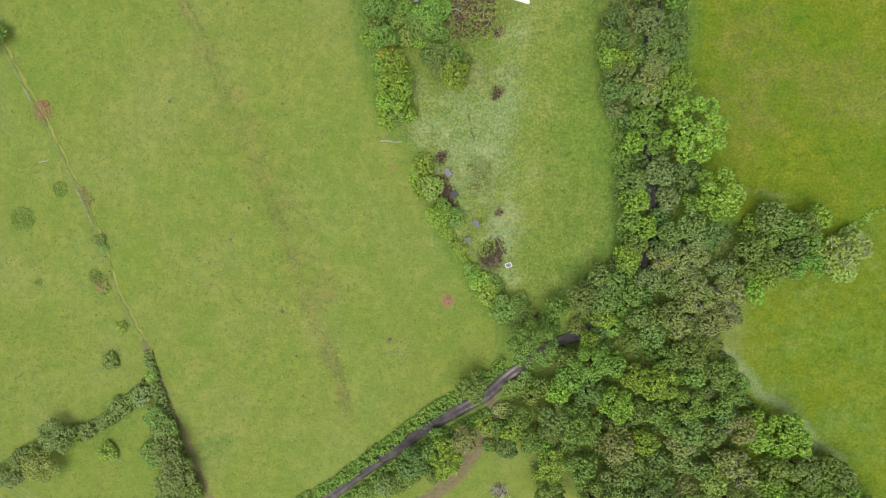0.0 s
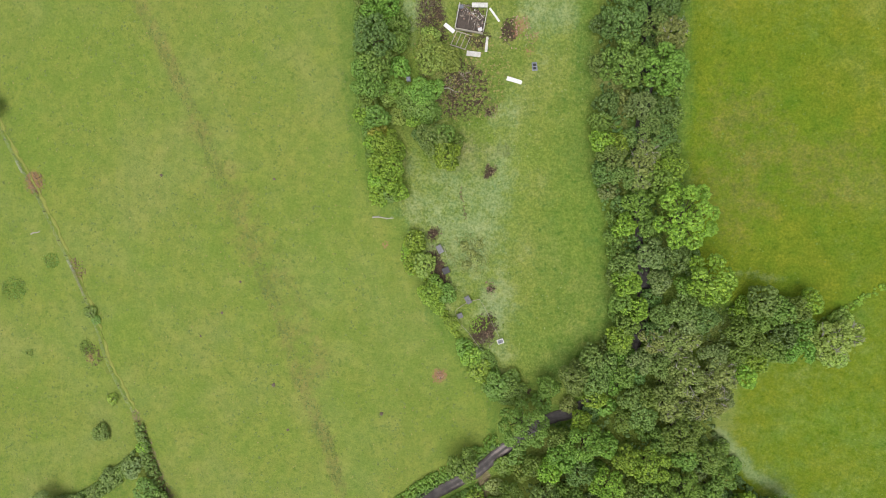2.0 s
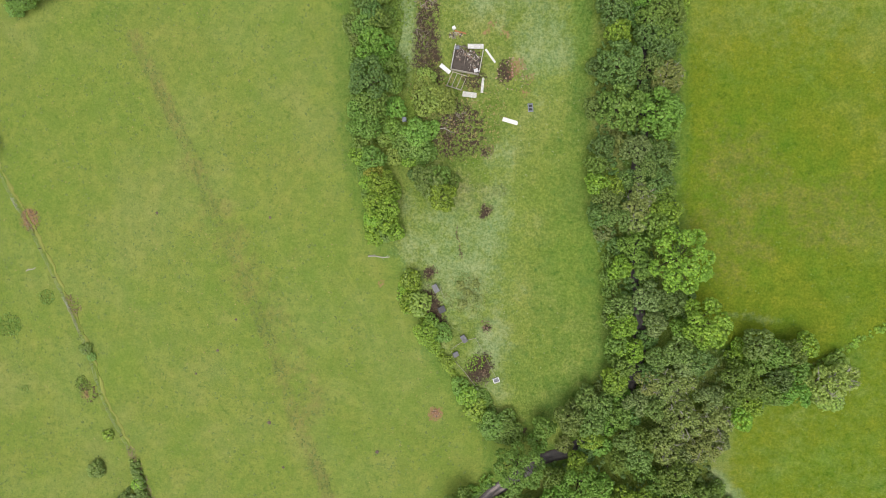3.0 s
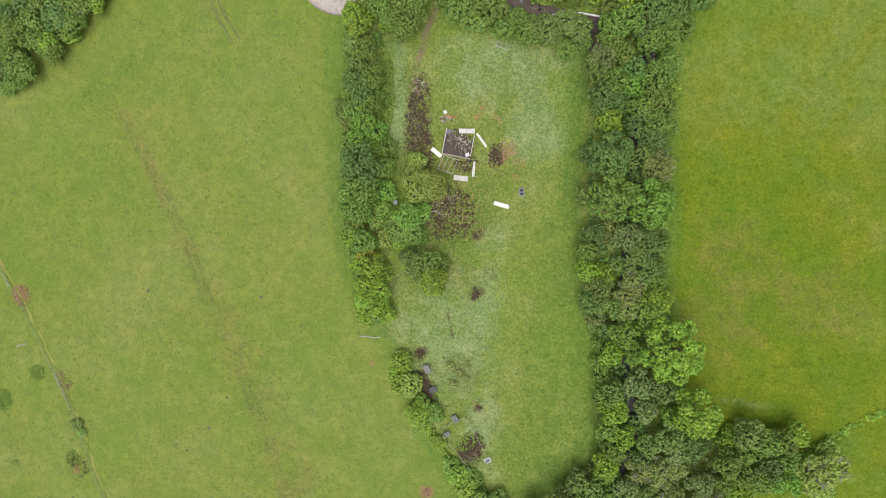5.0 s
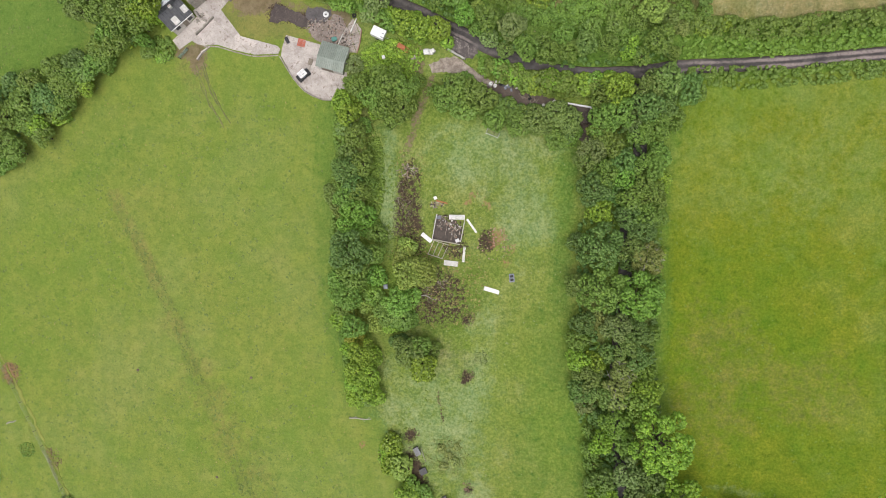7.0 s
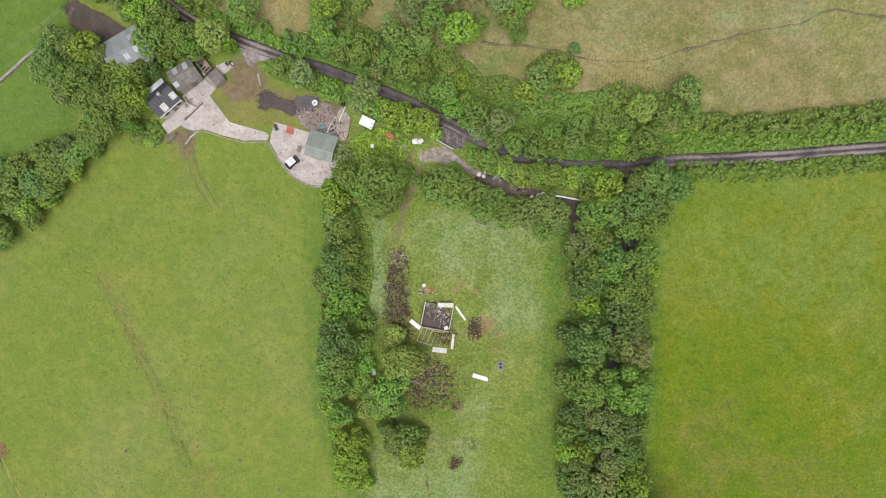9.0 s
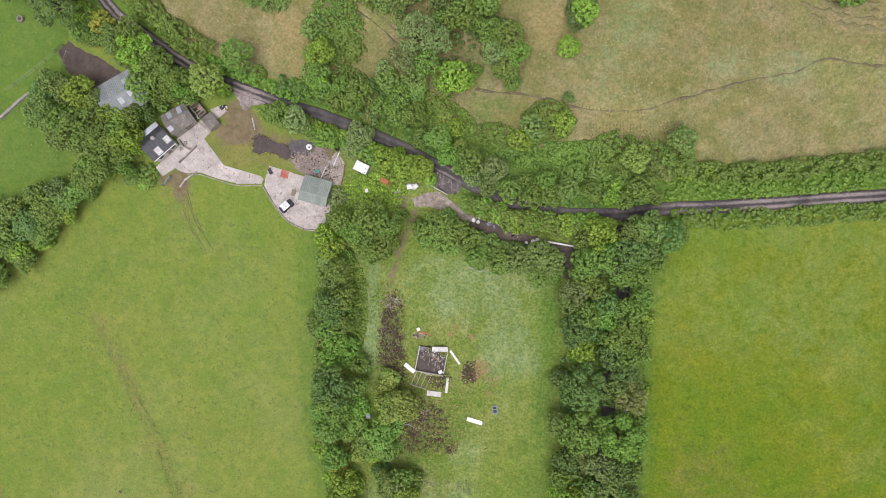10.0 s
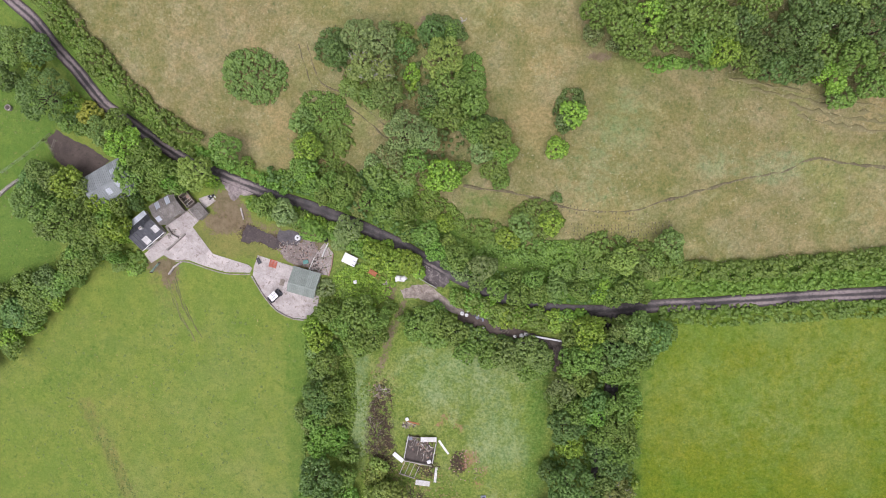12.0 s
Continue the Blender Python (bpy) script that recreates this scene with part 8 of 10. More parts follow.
plant(20.6, -39.1, 2.2, 3.5, "lime", shrub=True, where="in the small wood")
plant(12.5, -39.5, 2.5, 6.1, "dark", where="in the small wood")
plant(25.5, -38.9, 2.2, 3.5, "mid", shrub=True, where="in the small wood")
plant(33.6, -38.3, 3.6, 8.2, "ashen", where="in the small wood")
plant(31.4, -38.7, 2.2, 3.5, "ashen", shrub=True, where="in the small wood")
plant(39.0, -37.2, 2.8, 6.8, "bright", where="in the small wood")
plant(37.0, -41.9, 2.6, 6.4, "olive", where="in the small wood")
plant(21.5, -43.0, 3.7, 5.8, "bright", where="in the small wood")
plant(20.1, -45.6, 2.4, 3.5, "bright", where="in the small wood")
plant(27.2, -42.6, 3.4, 7.8, "mid", where="in the small wood")
plant(28.2, -45.2, 2.4, 6.0, "mid", where="in the small wood")
plant(33.3, -43.6, 3.2, 7.3, "olive", where="in the small wood")
plant(36.7, -44.8, 2.6, 6.4, "olive", where="in the small wood")
plant(32.9, -47.2, 2.6, 6.5, "olive", where="in the small wood")
plant(35.2, -48.7, 2.6, 6.5, "mid", where="in the small wood")
plant(46.1, -19.0, 4.1, 9.3, "mid", where="in the small wood")
plant(43.1, -21.0, 2.8, 6.7, "mid", where="in the small wood")
plant(50.8, -21.7, 2.2, 3.4, "mid", shrub=True, where="in the small wood")
plant(51.8, -23.4, 3.1, 7.1, "mid", where="in the small wood")
plant(55.1, -22.8, 1.9, 2.1, "mid", shrub=True, where="in the small wood")
plant(47.5, -24.2, 2.6, 6.3, "mid", where="in the small wood")
plant(50.9, -27.3, 1.9, 3.0, "grey", shrub=True, where="in the small wood")
plant(54.0, -27.8, 2.8, 6.7, "mid", where="in the small wood")
plant(57.3, -26.1, 1.9, 2.1, "mid", shrub=True, where="in the small wood")
plant(46.6, -29.4, 3.7, 8.5, "lime", where="in the small wood")
plant(52.8, -30.1, 2.4, 5.9, "mid", where="in the small wood")
plant(43.0, -33.1, 2.8, 6.8, "mid", where="in the small wood")
plant(46.4, -34.4, 3.5, 8.1, "olive", where="in the small wood")
plant(45.6, -37.4, 3.1, 7.2, "ashen", where="in the small wood")
plant(51.5, -35.1, 2.6, 6.3, "olive", where="in the small wood")
plant(56.1, -33.6, 3.3, 7.6, "ashen", where="in the small wood")
plant(54.0, -31.7, 2.4, 5.9, "dark", where="in the small wood")
plant(58.5, -32.1, 2.3, 5.9, "bright", where="in the small wood")
plant(59.2, -35.1, 3.3, 7.6, "bright", where="in the small wood")
plant(64.2, -32.8, 3.1, 7.1, "bright", where="in the small wood")
plant(65.7, -35.9, 3.3, 7.5, "bright", where="in the small wood")
plant(62.8, -37.5, 2.3, 5.8, "bright", where="in the small wood")
plant(41.7, -40.8, 2.6, 6.4, "teal", where="in the small wood")
plant(45.9, -40.9, 2.6, 6.4, "olive", where="in the small wood")
plant(49.8, -42.5, 2.4, 5.9, "olive", where="in the small wood")
plant(54.3, -40.3, 3.3, 7.6, "ashen", where="in the small wood")
plant(56.7, -43.0, 3.1, 7.2, "ashen", where="in the small wood")
plant(51.7, -44.4, 3.1, 7.2, "pale", where="in the small wood")
plant(62.4, -41.5, 3.5, 8.0, "mid", where="in the small wood")
plant(67.5, -41.3, 3.3, 7.5, "olive", where="in the small wood")
plant(71.9, -40.4, 2.3, 5.8, "mid", where="in the small wood")
plant(74.7, -42.3, 2.5, 6.2, "olive", where="in the small wood")
plant(70.9, -43.6, 2.5, 6.3, "mid", where="in the small wood")
plant(76.0, -45.1, 2.3, 5.8, "mid", where="in the small wood")
plant(59.0, -45.8, 2.8, 6.8, "pale", where="in the small wood")
plant(63.0, -45.8, 2.8, 6.7, "bright", where="in the small wood")
plant(68.0, -45.9, 2.8, 6.7, "mid", where="in the small wood")
plant(72.1, -45.9, 2.5, 6.3, "mid", where="in the small wood")
plant(42.4, -45.1, 2.6, 6.4, "teal", where="in the small wood")
plant(46.7, -46.1, 2.4, 6.0, "ashen", where="in the small wood")
plant(40.3, -43.5, 2.4, 6.0, "mid", where="in the small wood")
plant(5.8, -27.5, 3.6, 6.6, "mid", where="between the lane and the track")
plant(8.3, -35.5, 2.0, 2.5, "bright", shrub=True, where="between the lane and the track")
plant(9.4, -37.0, 1.7, 2.2, "pale", shrub=True, where="between the lane and the track")
plant(4.1, -38.2, 3.0, 5.6, "ashen", where="between the lane and the track")
plant(0.7, -39.8, 2.5, 4.9, "bright", where="between the lane and the track")
plant(-0.9, -38.3, 2.1, 2.7, "mid", shrub=True, where="between the lane and the track")
plant(0.7, -43.3, 3.4, 6.3, "bright", where="between the lane and the track")
plant(-2.8, -41.5, 2.3, 4.6, "mid", where="between the lane and the track")
plant(-6.2, -43.6, 3.4, 6.3, "dark", where="between the lane and the track")
plant(-7.4, -47.0, 2.6, 5.0, "mid", where="between the lane and the track")
plant(-12.0, -48.9, 2.3, 4.7, "grey", where="between the lane and the track")
plant(-15.7, -50.8, 1.9, 2.4, "mid", shrub=True, where="between the lane and the track")
plant(-9.7, -48.9, 2.1, 4.3, "mid", where="between the lane and the track")
plant(-2.1, -46.6, 1.9, 2.4, "mid", shrub=True, where="between the lane and the track")
plant(12.2, -32.8, 2.0, 1.5, "ashen", shrub=True, where="between the lane and the track")
plant(11.7, -36.7, 2.1, 2.6, "mid", shrub=True, where="between the lane and the track")
plant(9.5, -40.3, 1.6, 2.1, "mid", shrub=True, where="between the lane and the track")
plant(-12.9, 82.5, 2.3, 5.2, "bright", where="on the garden hedge")
plant(-11.8, 80.4, 2.5, 5.5, "bright", where="on the garden hedge")
plant(-9.9, 83.5, 2.1, 2.9, "bright", shrub=True, where="on the garden hedge")
plant(-10.2, 85.5, 2.5, 5.5, "mid", where="on the garden hedge")
plant(-7.6, 82.9, 2.5, 5.5, "mid", where="on the garden hedge")
plant(-4.4, 85.8, 3.4, 6.9, "mid", where="on the garden hedge")
plant(-1.2, 84.4, 2.9, 6.2, "mid", where="on the garden hedge")
plant(-5.4, 81.5, 2.7, 5.9, "mid", where="on the garden hedge")
plant(-1.8, 81.4, 2.9, 6.2, "mid", where="on the garden hedge")
plant(-3.4, 79.6, 2.3, 5.1, "mid", where="on the garden hedge")
plant(-6.8, 81.1, 1.6, 2.3, "bright", shrub=True, where="on the garden hedge")
plant(0.9, 86.3, 1.6, 2.2, "mid", shrub=True, where="on the garden hedge")
plant(-12.6, 78.2, 2.0, 2.8, "grey", shrub=True, where="on the garden hedge")
plant(-10.3, 76.3, 2.5, 5.5, "mid", where="on the garden hedge")
plant(-9.1, 78.5, 1.6, 2.3, "mid", shrub=True, where="on the garden hedge")
plant(-12.1, 73.6, 2.2, 3.1, "olive", shrub=True, where="on the garden hedge")
plant(-12.4, 69.8, 2.9, 6.3, "teal", where="on the garden hedge")
plant(-9.3, 71.2, 2.5, 5.6, "mid", where="on the garden hedge")
plant(-10.9, 67.1, 2.3, 5.2, "dark", where="on the garden hedge")
plant(-15.3, 65.9, 2.1, 3.0, "olive", shrub=True, where="on the garden hedge")
plant(-12.5, 65.0, 2.4, 5.4, "mid", where="on the garden hedge")
plant(-9.9, 66.0, 2.3, 5.2, "mid", where="on the garden hedge")
plant(-8.3, 67.5, 1.9, 2.6, "mid", shrub=True, where="on the garden hedge")
plant(-10.9, 62.4, 2.5, 5.6, "lime", where="on the garden hedge")
plant(-8.9, 61.6, 2.2, 3.1, "lime", shrub=True, where="on the garden hedge")
plant(-13.9, 63.2, 1.9, 2.7, "olive", shrub=True, where="on the garden hedge")
plant(-12.1, 59.7, 2.3, 5.2, "lime", where="on the garden hedge")
plant(-9.4, 59.4, 2.0, 2.8, "lime", shrub=True, where="on the garden hedge")
plant(-6.7, 58.4, 2.1, 3.0, "mid", shrub=True, where="on the garden hedge")
plant(-11.6, 54.6, 4.5, 8.9, "dark", where="on the garden hedge")
plant(-7.1, 54.6, 2.3, 5.2, "mid", where="on the garden hedge")
plant(-6.8, 50.1, 2.3, 3.2, "lime", shrub=True, where="on the garden hedge")
plant(-10.9, 50.7, 3.3, 6.8, "mid", where="on the garden hedge")
plant(-13.9, 49.7, 2.4, 5.3, "mid", where="on the garden hedge")
plant(-9.6, 47.6, 1.9, 2.7, "lime", shrub=True, where="on the garden hedge")
plant(-12.1, 46.4, 3.1, 6.4, "mid", where="on the garden hedge")
plant(-15.1, 46.9, 1.6, 2.4, "mid", shrub=True, where="on the garden hedge")
plant(-12.9, 43.8, 2.2, 3.0, "mid", shrub=True, where="on the garden hedge")
plant(-12.0, 43.3, 1.1, 1.5, "amber", shrub=True, where="on the garden hedge")
plant(-9.1, 44.2, 1.5, 2.2, "pale", shrub=True, where="on the garden hedge")
plant(-7.4, 40.8, 1.9, 2.7, "silver", shrub=True, where="on the garden hedge")
plant(-11.1, 40.5, 2.6, 5.7, "mid", where="on the garden hedge")
plant(-14.1, 41.6, 2.0, 2.7, "bright", shrub=True, where="on the garden hedge")
plant(-2.8, 45.0, 3.1, 4.5, "lime", where="on the garden hedge")
plant(-0.2, 46.1, 2.2, 2.1, "lime", shrub=True, where="on the garden hedge")
plant(-4.6, 43.3, 2.8, 4.2, "mid", where="on the garden hedge")
plant(-1.9, 42.3, 2.6, 4.0, "mid", where="on the garden hedge")
plant(-4.0, 40.5, 1.7, 1.8, "bright", shrub=True, where="on the garden hedge")
plant(-7.4, 46.6, 2.2, 2.1, "lime", shrub=True, where="on the garden hedge")
plant(-11.1, 38.0, 2.1, 2.9, "amber", shrub=True, where="on the garden hedge")
plant(-9.4, 35.7, 2.8, 6.1, "bright", where="on the garden hedge")
plant(-11.9, 36.1, 2.2, 3.0, "bright", shrub=True, where="on the garden hedge")
plant(-13.0, 38.8, 1.6, 2.4, "mid", shrub=True, where="on the garden hedge")
plant(-7.4, 34.5, 2.0, 2.7, "bright", shrub=True, where="on the garden hedge")
plant(-10.6, 31.8, 2.6, 5.7, "bright", where="on the garden hedge")
plant(-8.1, 31.3, 2.4, 5.3, "bright", where="on the garden hedge")
plant(-11.4, 29.4, 2.0, 2.7, "bright", shrub=True, where="on the garden hedge")
plant(-8.4, 28.5, 2.5, 5.5, "bright", where="on the garden hedge")
plant(-6.9, 26.6, 2.0, 2.7, "bright", shrub=True, where="on the garden hedge")
plant(-8.6, 25.9, 1.5, 2.2, "olive", shrub=True, where="on the garden hedge")
plant(-0.9, 56.0, 2.0, 2.8, "pale", shrub=True, where="on the garden hedge")
plant(-2.2, 53.6, 1.6, 2.3, "pale", shrub=True, where="on the garden hedge")
plant(-1.3, 54.5, 2.1, 3.0, "pale", shrub=True, where="on the garden hedge")
plant(-0.4, 50.7, 3.2, 6.6, "pale", where="on the garden hedge")
plant(2.4, 50.8, 2.8, 6.2, "pale", where="on the garden hedge")
plant(1.0, 51.9, 2.5, 5.6, "pale", where="on the garden hedge")
plant(-0.7, 36.1, 3.3, 6.8, "olive", where="on the garden hedge")
plant(1.4, 36.9, 2.6, 5.7, "mid", where="on the garden hedge")
plant(2.0, 33.2, 3.1, 6.4, "bright", where="on the garden hedge")
plant(3.8, 35.8, 2.0, 2.8, "mid", shrub=True, where="on the garden hedge")
plant(-2.5, 37.5, 1.9, 2.7, "dark", shrub=True, where="on the garden hedge")
plant(-66.0, 132.4, 4.0, 7.6, "olive", where="round the farmyard")
plant(-61.5, 132.1, 3.0, 6.1, "dark", where="round the farmyard")
plant(-69.4, 127.0, 3.1, 6.2, "dark", where="round the farmyard")
plant(-65.2, 130.0, 1.8, 2.4, "bright", shrub=True, where="round the farmyard")
plant(-60.5, 123.5, 5.1, 9.3, "teal", where="round the farmyard")
plant(-58.2, 123.4, 2.1, 2.6, "bright", shrub=True, where="round the farmyard")
plant(-59.1, 120.0, 2.1, 2.6, "mid", shrub=True, where="round the farmyard")
plant(-54.3, 121.4, 2.5, 3.2, "amber", shrub=True, where="round the farmyard")
plant(-56.4, 122.6, 1.7, 2.2, "bright", shrub=True, where="round the farmyard")
plant(-56.6, 119.0, 1.7, 2.3, "mid", shrub=True, where="round the farmyard")
plant(-51.5, 118.0, 2.9, 5.8, "olive", where="round the farmyard")
plant(-48.4, 119.5, 2.7, 5.5, "mid", where="round the farmyard")
plant(-46.6, 115.3, 4.0, 7.5, "bright", where="round the farmyard")
plant(-43.5, 113.0, 3.7, 7.0, "mid", where="round the farmyard")
plant(-41.9, 111.5, 2.9, 5.9, "mid", where="round the farmyard")
plant(-46.3, 110.0, 3.5, 6.6, "mid", where="round the farmyard")
plant(-39.8, 110.5, 2.7, 5.5, "mid", where="round the farmyard")
plant(-34.3, 110.3, 3.5, 6.6, "pale", where="round the farmyard")
plant(-39.5, 108.7, 2.3, 2.9, "mid", shrub=True, where="round the farmyard")
plant(-37.8, 110.1, 2.3, 2.9, "mid", shrub=True, where="round the farmyard")
plant(-66.5, 109.1, 2.5, 5.2, "dark", where="round the farmyard")
plant(-64.5, 110.8, 2.7, 5.6, "olive", where="round the farmyard")
plant(-58.6, 108.5, 3.5, 6.7, "bright", where="round the farmyard")
plant(-61.9, 109.2, 2.7, 5.6, "olive", where="round the farmyard")
plant(-66.0, 104.8, 4.0, 7.5, "olive", where="round the farmyard")
plant(-62.7, 103.8, 3.1, 6.4, "mid", where="round the farmyard")
plant(-56.7, 107.0, 2.7, 5.6, "olive", where="round the farmyard")
plant(-58.5, 101.7, 4.4, 8.3, "mid", where="round the farmyard")
plant(-54.6, 101.3, 3.8, 7.1, "mid", where="round the farmyard")
plant(-52.1, 104.0, 2.7, 5.6, "bright", where="round the farmyard")
plant(-51.0, 100.3, 3.3, 6.4, "bright", where="round the farmyard")
plant(-56.2, 98.1, 3.3, 6.4, "mid", where="round the farmyard")
plant(-63.2, 100.2, 3.0, 6.0, "olive", where="round the farmyard")
plant(-54.5, 96.7, 2.3, 3.0, "mid", shrub=True, where="round the farmyard")
plant(-50.2, 103.7, 2.2, 2.8, "mid", shrub=True, where="round the farmyard")
plant(-47.7, 107.4, 2.2, 2.8, "lime", shrub=True, where="round the farmyard")
plant(-44.8, 108.0, 2.3, 2.9, "mid", shrub=True, where="round the farmyard")
plant(-55.1, 95.2, 1.4, 1.7, "bright", shrub=True, where="in the west field hedge")
plant(-56.7, 94.5, 3.1, 5.3, "mid", where="in the west field hedge")
plant(-60.3, 93.3, 2.6, 4.7, "mid", where="in the west field hedge")
plant(-61.6, 90.1, 2.6, 4.7, "mid", where="in the west field hedge")
plant(-65.0, 89.0, 2.6, 4.7, "mid", where="in the west field hedge")
plant(-68.4, 86.7, 2.6, 4.7, "mid", where="in the west field hedge")
plant(-65.8, 85.8, 2.4, 4.4, "mid", where="in the west field hedge")
plant(-72.0, 84.5, 2.6, 4.8, "teal", where="in the west field hedge")
plant(-69.9, 82.9, 2.4, 4.4, "mid", where="in the west field hedge")
plant(-75.3, 83.3, 2.2, 2.5, "mid", shrub=True, where="in the west field hedge")
plant(-69.7, 81.1, 2.0, 2.3, "bright", shrub=True, where="in the west field hedge")
plant(-73.6, 78.9, 2.4, 4.4, "bright", where="in the west field hedge")
plant(-60.1, 91.3, 2.2, 2.5, "mid", shrub=True, where="in the west field hedge")
plant(-52.0, 93.6, 1.7, 1.3, "mid", shrub=True, where="in the west field hedge")
plant(-49.3, 92.5, 1.3, 0.8, "bright", shrub=True, where="in the west field hedge")
plant(-80.5, 81.0, 3.8, 6.0, "mid", where="in the west field hedge")
plant(-75.4, 83.4, 3.4, 5.4, "mid", where="in the west field hedge")
plant(-71.1, 83.8, 3.2, 5.1, "dark", where="in the west field hedge")
plant(-80.2, 75.2, 3.1, 5.0, "mid", where="in the west field hedge")
plant(-75.4, 79.5, 2.7, 4.6, "mid", where="in the west field hedge")
plant(-82.4, 84.8, 2.6, 4.5, "dark", where="in the west field hedge")
plant(-84.1, 71.5, 2.1, 2.3, "mid", shrub=True, where="in the west field hedge")
plant(-83.1, 78.7, 2.4, 4.2, "mid", where="in the west field hedge")
plant(-77.8, 87.0, 2.6, 4.5, "dark", where="in the west field hedge")
plant(-74.3, 87.5, 2.6, 4.5, "mid", where="in the west field hedge")
plant(-72.0, 81.5, 2.2, 2.4, "mid", shrub=True, where="in the west field hedge")
plant(7.7, 99.9, 2.5, 5.4, "mid", where="in the hedge north of the lane")
plant(10.7, 101.9, 1.9, 2.7, "bright", shrub=True, where="in the hedge north of the lane")
plant(8.7, 102.9, 1.8, 2.5, "pale", shrub=True, where="in the hedge north of the lane")
plant(11.7, 98.0, 1.9, 2.7, "pale", shrub=True, where="in the hedge north of the lane")
plant(9.3, 96.9, 2.1, 4.7, "lime", where="in the hedge north of the lane")
plant(13.2, 95.9, 2.5, 5.3, "mid", where="in the hedge north of the lane")
plant(11.8, 94.7, 1.7, 2.3, "mid", shrub=True, where="in the hedge north of the lane")
plant(13.8, 93.1, 1.8, 2.6, "grey", shrub=True, where="in the hedge north of the lane")
plant(17.6, 94.0, 2.6, 5.6, "grey", where="in the hedge north of the lane")
plant(16.8, 91.0, 1.7, 2.3, "olive", shrub=True, where="in the hedge north of the lane")
plant(20.1, 90.6, 2.3, 5.0, "mid", where="in the hedge north of the lane")
plant(23.1, 92.1, 1.9, 2.7, "mid", shrub=True, where="in the hedge north of the lane")
plant(24.0, 89.3, 2.3, 5.1, "mid", where="in the hedge north of the lane")
plant(26.3, 92.2, 2.0, 4.6, "mid", where="in the hedge north of the lane")
plant(27.3, 89.7, 2.1, 4.8, "mid", where="in the hedge north of the lane")
plant(30.0, 90.7, 2.2, 4.9, "olive", where="in the hedge north of the lane")
plant(31.0, 93.5, 2.0, 2.8, "mid", where="in the hedge north of the lane")
plant(33.8, 90.3, 2.0, 4.6, "mid", where="in the hedge north of the lane")
plant(34.7, 94.0, 2.0, 2.7, "mid", where="in the hedge north of the lane")
plant(38.4, 91.5, 1.1, 1.6, "bright", shrub=True, where="in the hedge north of the lane")
plant(37.6, 89.5, 1.5, 2.1, "bright", shrub=True, where="in the hedge north of the lane")
plant(40.0, 89.0, 1.7, 2.2, "mid", shrub=True, where="in the hedge north of the lane")
plant(40.6, 95.6, 2.7, 5.7, "pale", where="in the hedge north of the lane")
plant(44.1, 95.2, 1.7, 2.3, "olive", shrub=True, where="in the hedge north of the lane")
plant(42.1, 90.9, 2.6, 5.5, "mid", where="in the hedge north of the lane")
plant(45.2, 89.5, 1.5, 2.2, "mid", shrub=True, where="in the hedge north of the lane")
plant(39.0, 94.3, 1.7, 2.3, "mid", shrub=True, where="in the hedge north of the lane")
plant(47.9, 98.4, 2.6, 5.5, "olive", where="in the hedge north of the lane")
plant(50.0, 96.2, 1.5, 1.9, "mid", shrub=True, where="in the hedge north of the lane")
plant(46.4, 96.2, 1.8, 2.6, "mid", shrub=True, where="in the hedge north of the lane")
plant(46.3, 93.3, 1.5, 2.2, "ashen", shrub=True, where="in the hedge north of the lane")
plant(50.3, 93.5, 1.4, 1.7, "bright", shrub=True, where="in the hedge north of the lane")
plant(53.8, 94.4, 1.4, 1.7, "bright", shrub=True, where="in the hedge north of the lane")
plant(3.7, 103.8, 2.3, 5.0, "mid", where="in the hedge north of the lane")
plant(0.7, 103.8, 2.5, 5.4, "mid", where="in the hedge north of the lane")
plant(-2.3, 105.5, 2.1, 4.8, "mid", where="in the hedge north of the lane")
plant(-4.6, 104.0, 1.7, 2.4, "ashen", shrub=True, where="in the hedge north of the lane")
plant(4.8, 100.1, 1.9, 2.8, "mid", shrub=True, where="in the hedge north of the lane")
plant(-7.4, 106.0, 2.3, 5.1, "mid", where="in the hedge north of the lane")
plant(-10.5, 106.7, 2.1, 4.8, "mid", where="in the hedge north of the lane")
plant(-14.1, 110.3, 2.1, 4.8, "bright", where="in the hedge north of the lane")
plant(-17.0, 109.6, 1.8, 2.5, "mid", shrub=True, where="in the hedge north of the lane")
plant(-12.6, 108.2, 2.1, 4.8, "mid", where="in the hedge north of the lane")
plant(-9.5, 108.8, 2.1, 4.8, "mid", where="in the hedge north of the lane")
plant(-6.4, 108.3, 2.5, 5.4, "mid", where="in the hedge north of the lane")
plant(-4.4, 107.0, 1.8, 2.6, "ashen", shrub=True, where="in the hedge north of the lane")
plant(-1.3, 109.9, 2.5, 3.2, "mid", where="in the hedge north of the lane")
plant(0.8, 106.9, 2.3, 5.0, "mid", where="in the hedge north of the lane")
plant(3.6, 107.9, 2.1, 2.8, "mid", where="in the hedge north of the lane")
plant(-28.5, 114.7, 3.2, 5.9, "mid", where="in the hedge north of the lane")
plant(-25.5, 112.3, 1.5, 2.0, "lime", shrub=True, where="in the hedge north of the lane")
plant(-24.2, 105.2, 1.6, 1.9, "bright", shrub=True, where="beside the garden entrance")
plant(-21.5, 104.5, 2.7, 4.8, "mid", where="beside the garden entrance")
plant(-17.9, 103.5, 2.6, 4.8, "grey", where="beside the garden entrance")
plant(-16.0, 102.1, 2.1, 2.4, "mid", shrub=True, where="beside the garden entrance")
plant(-12.7, 100.0, 2.4, 4.5, "lime", where="beside the garden entrance")
plant(-10.3, 100.6, 1.7, 2.1, "lime", shrub=True, where="beside the garden entrance")
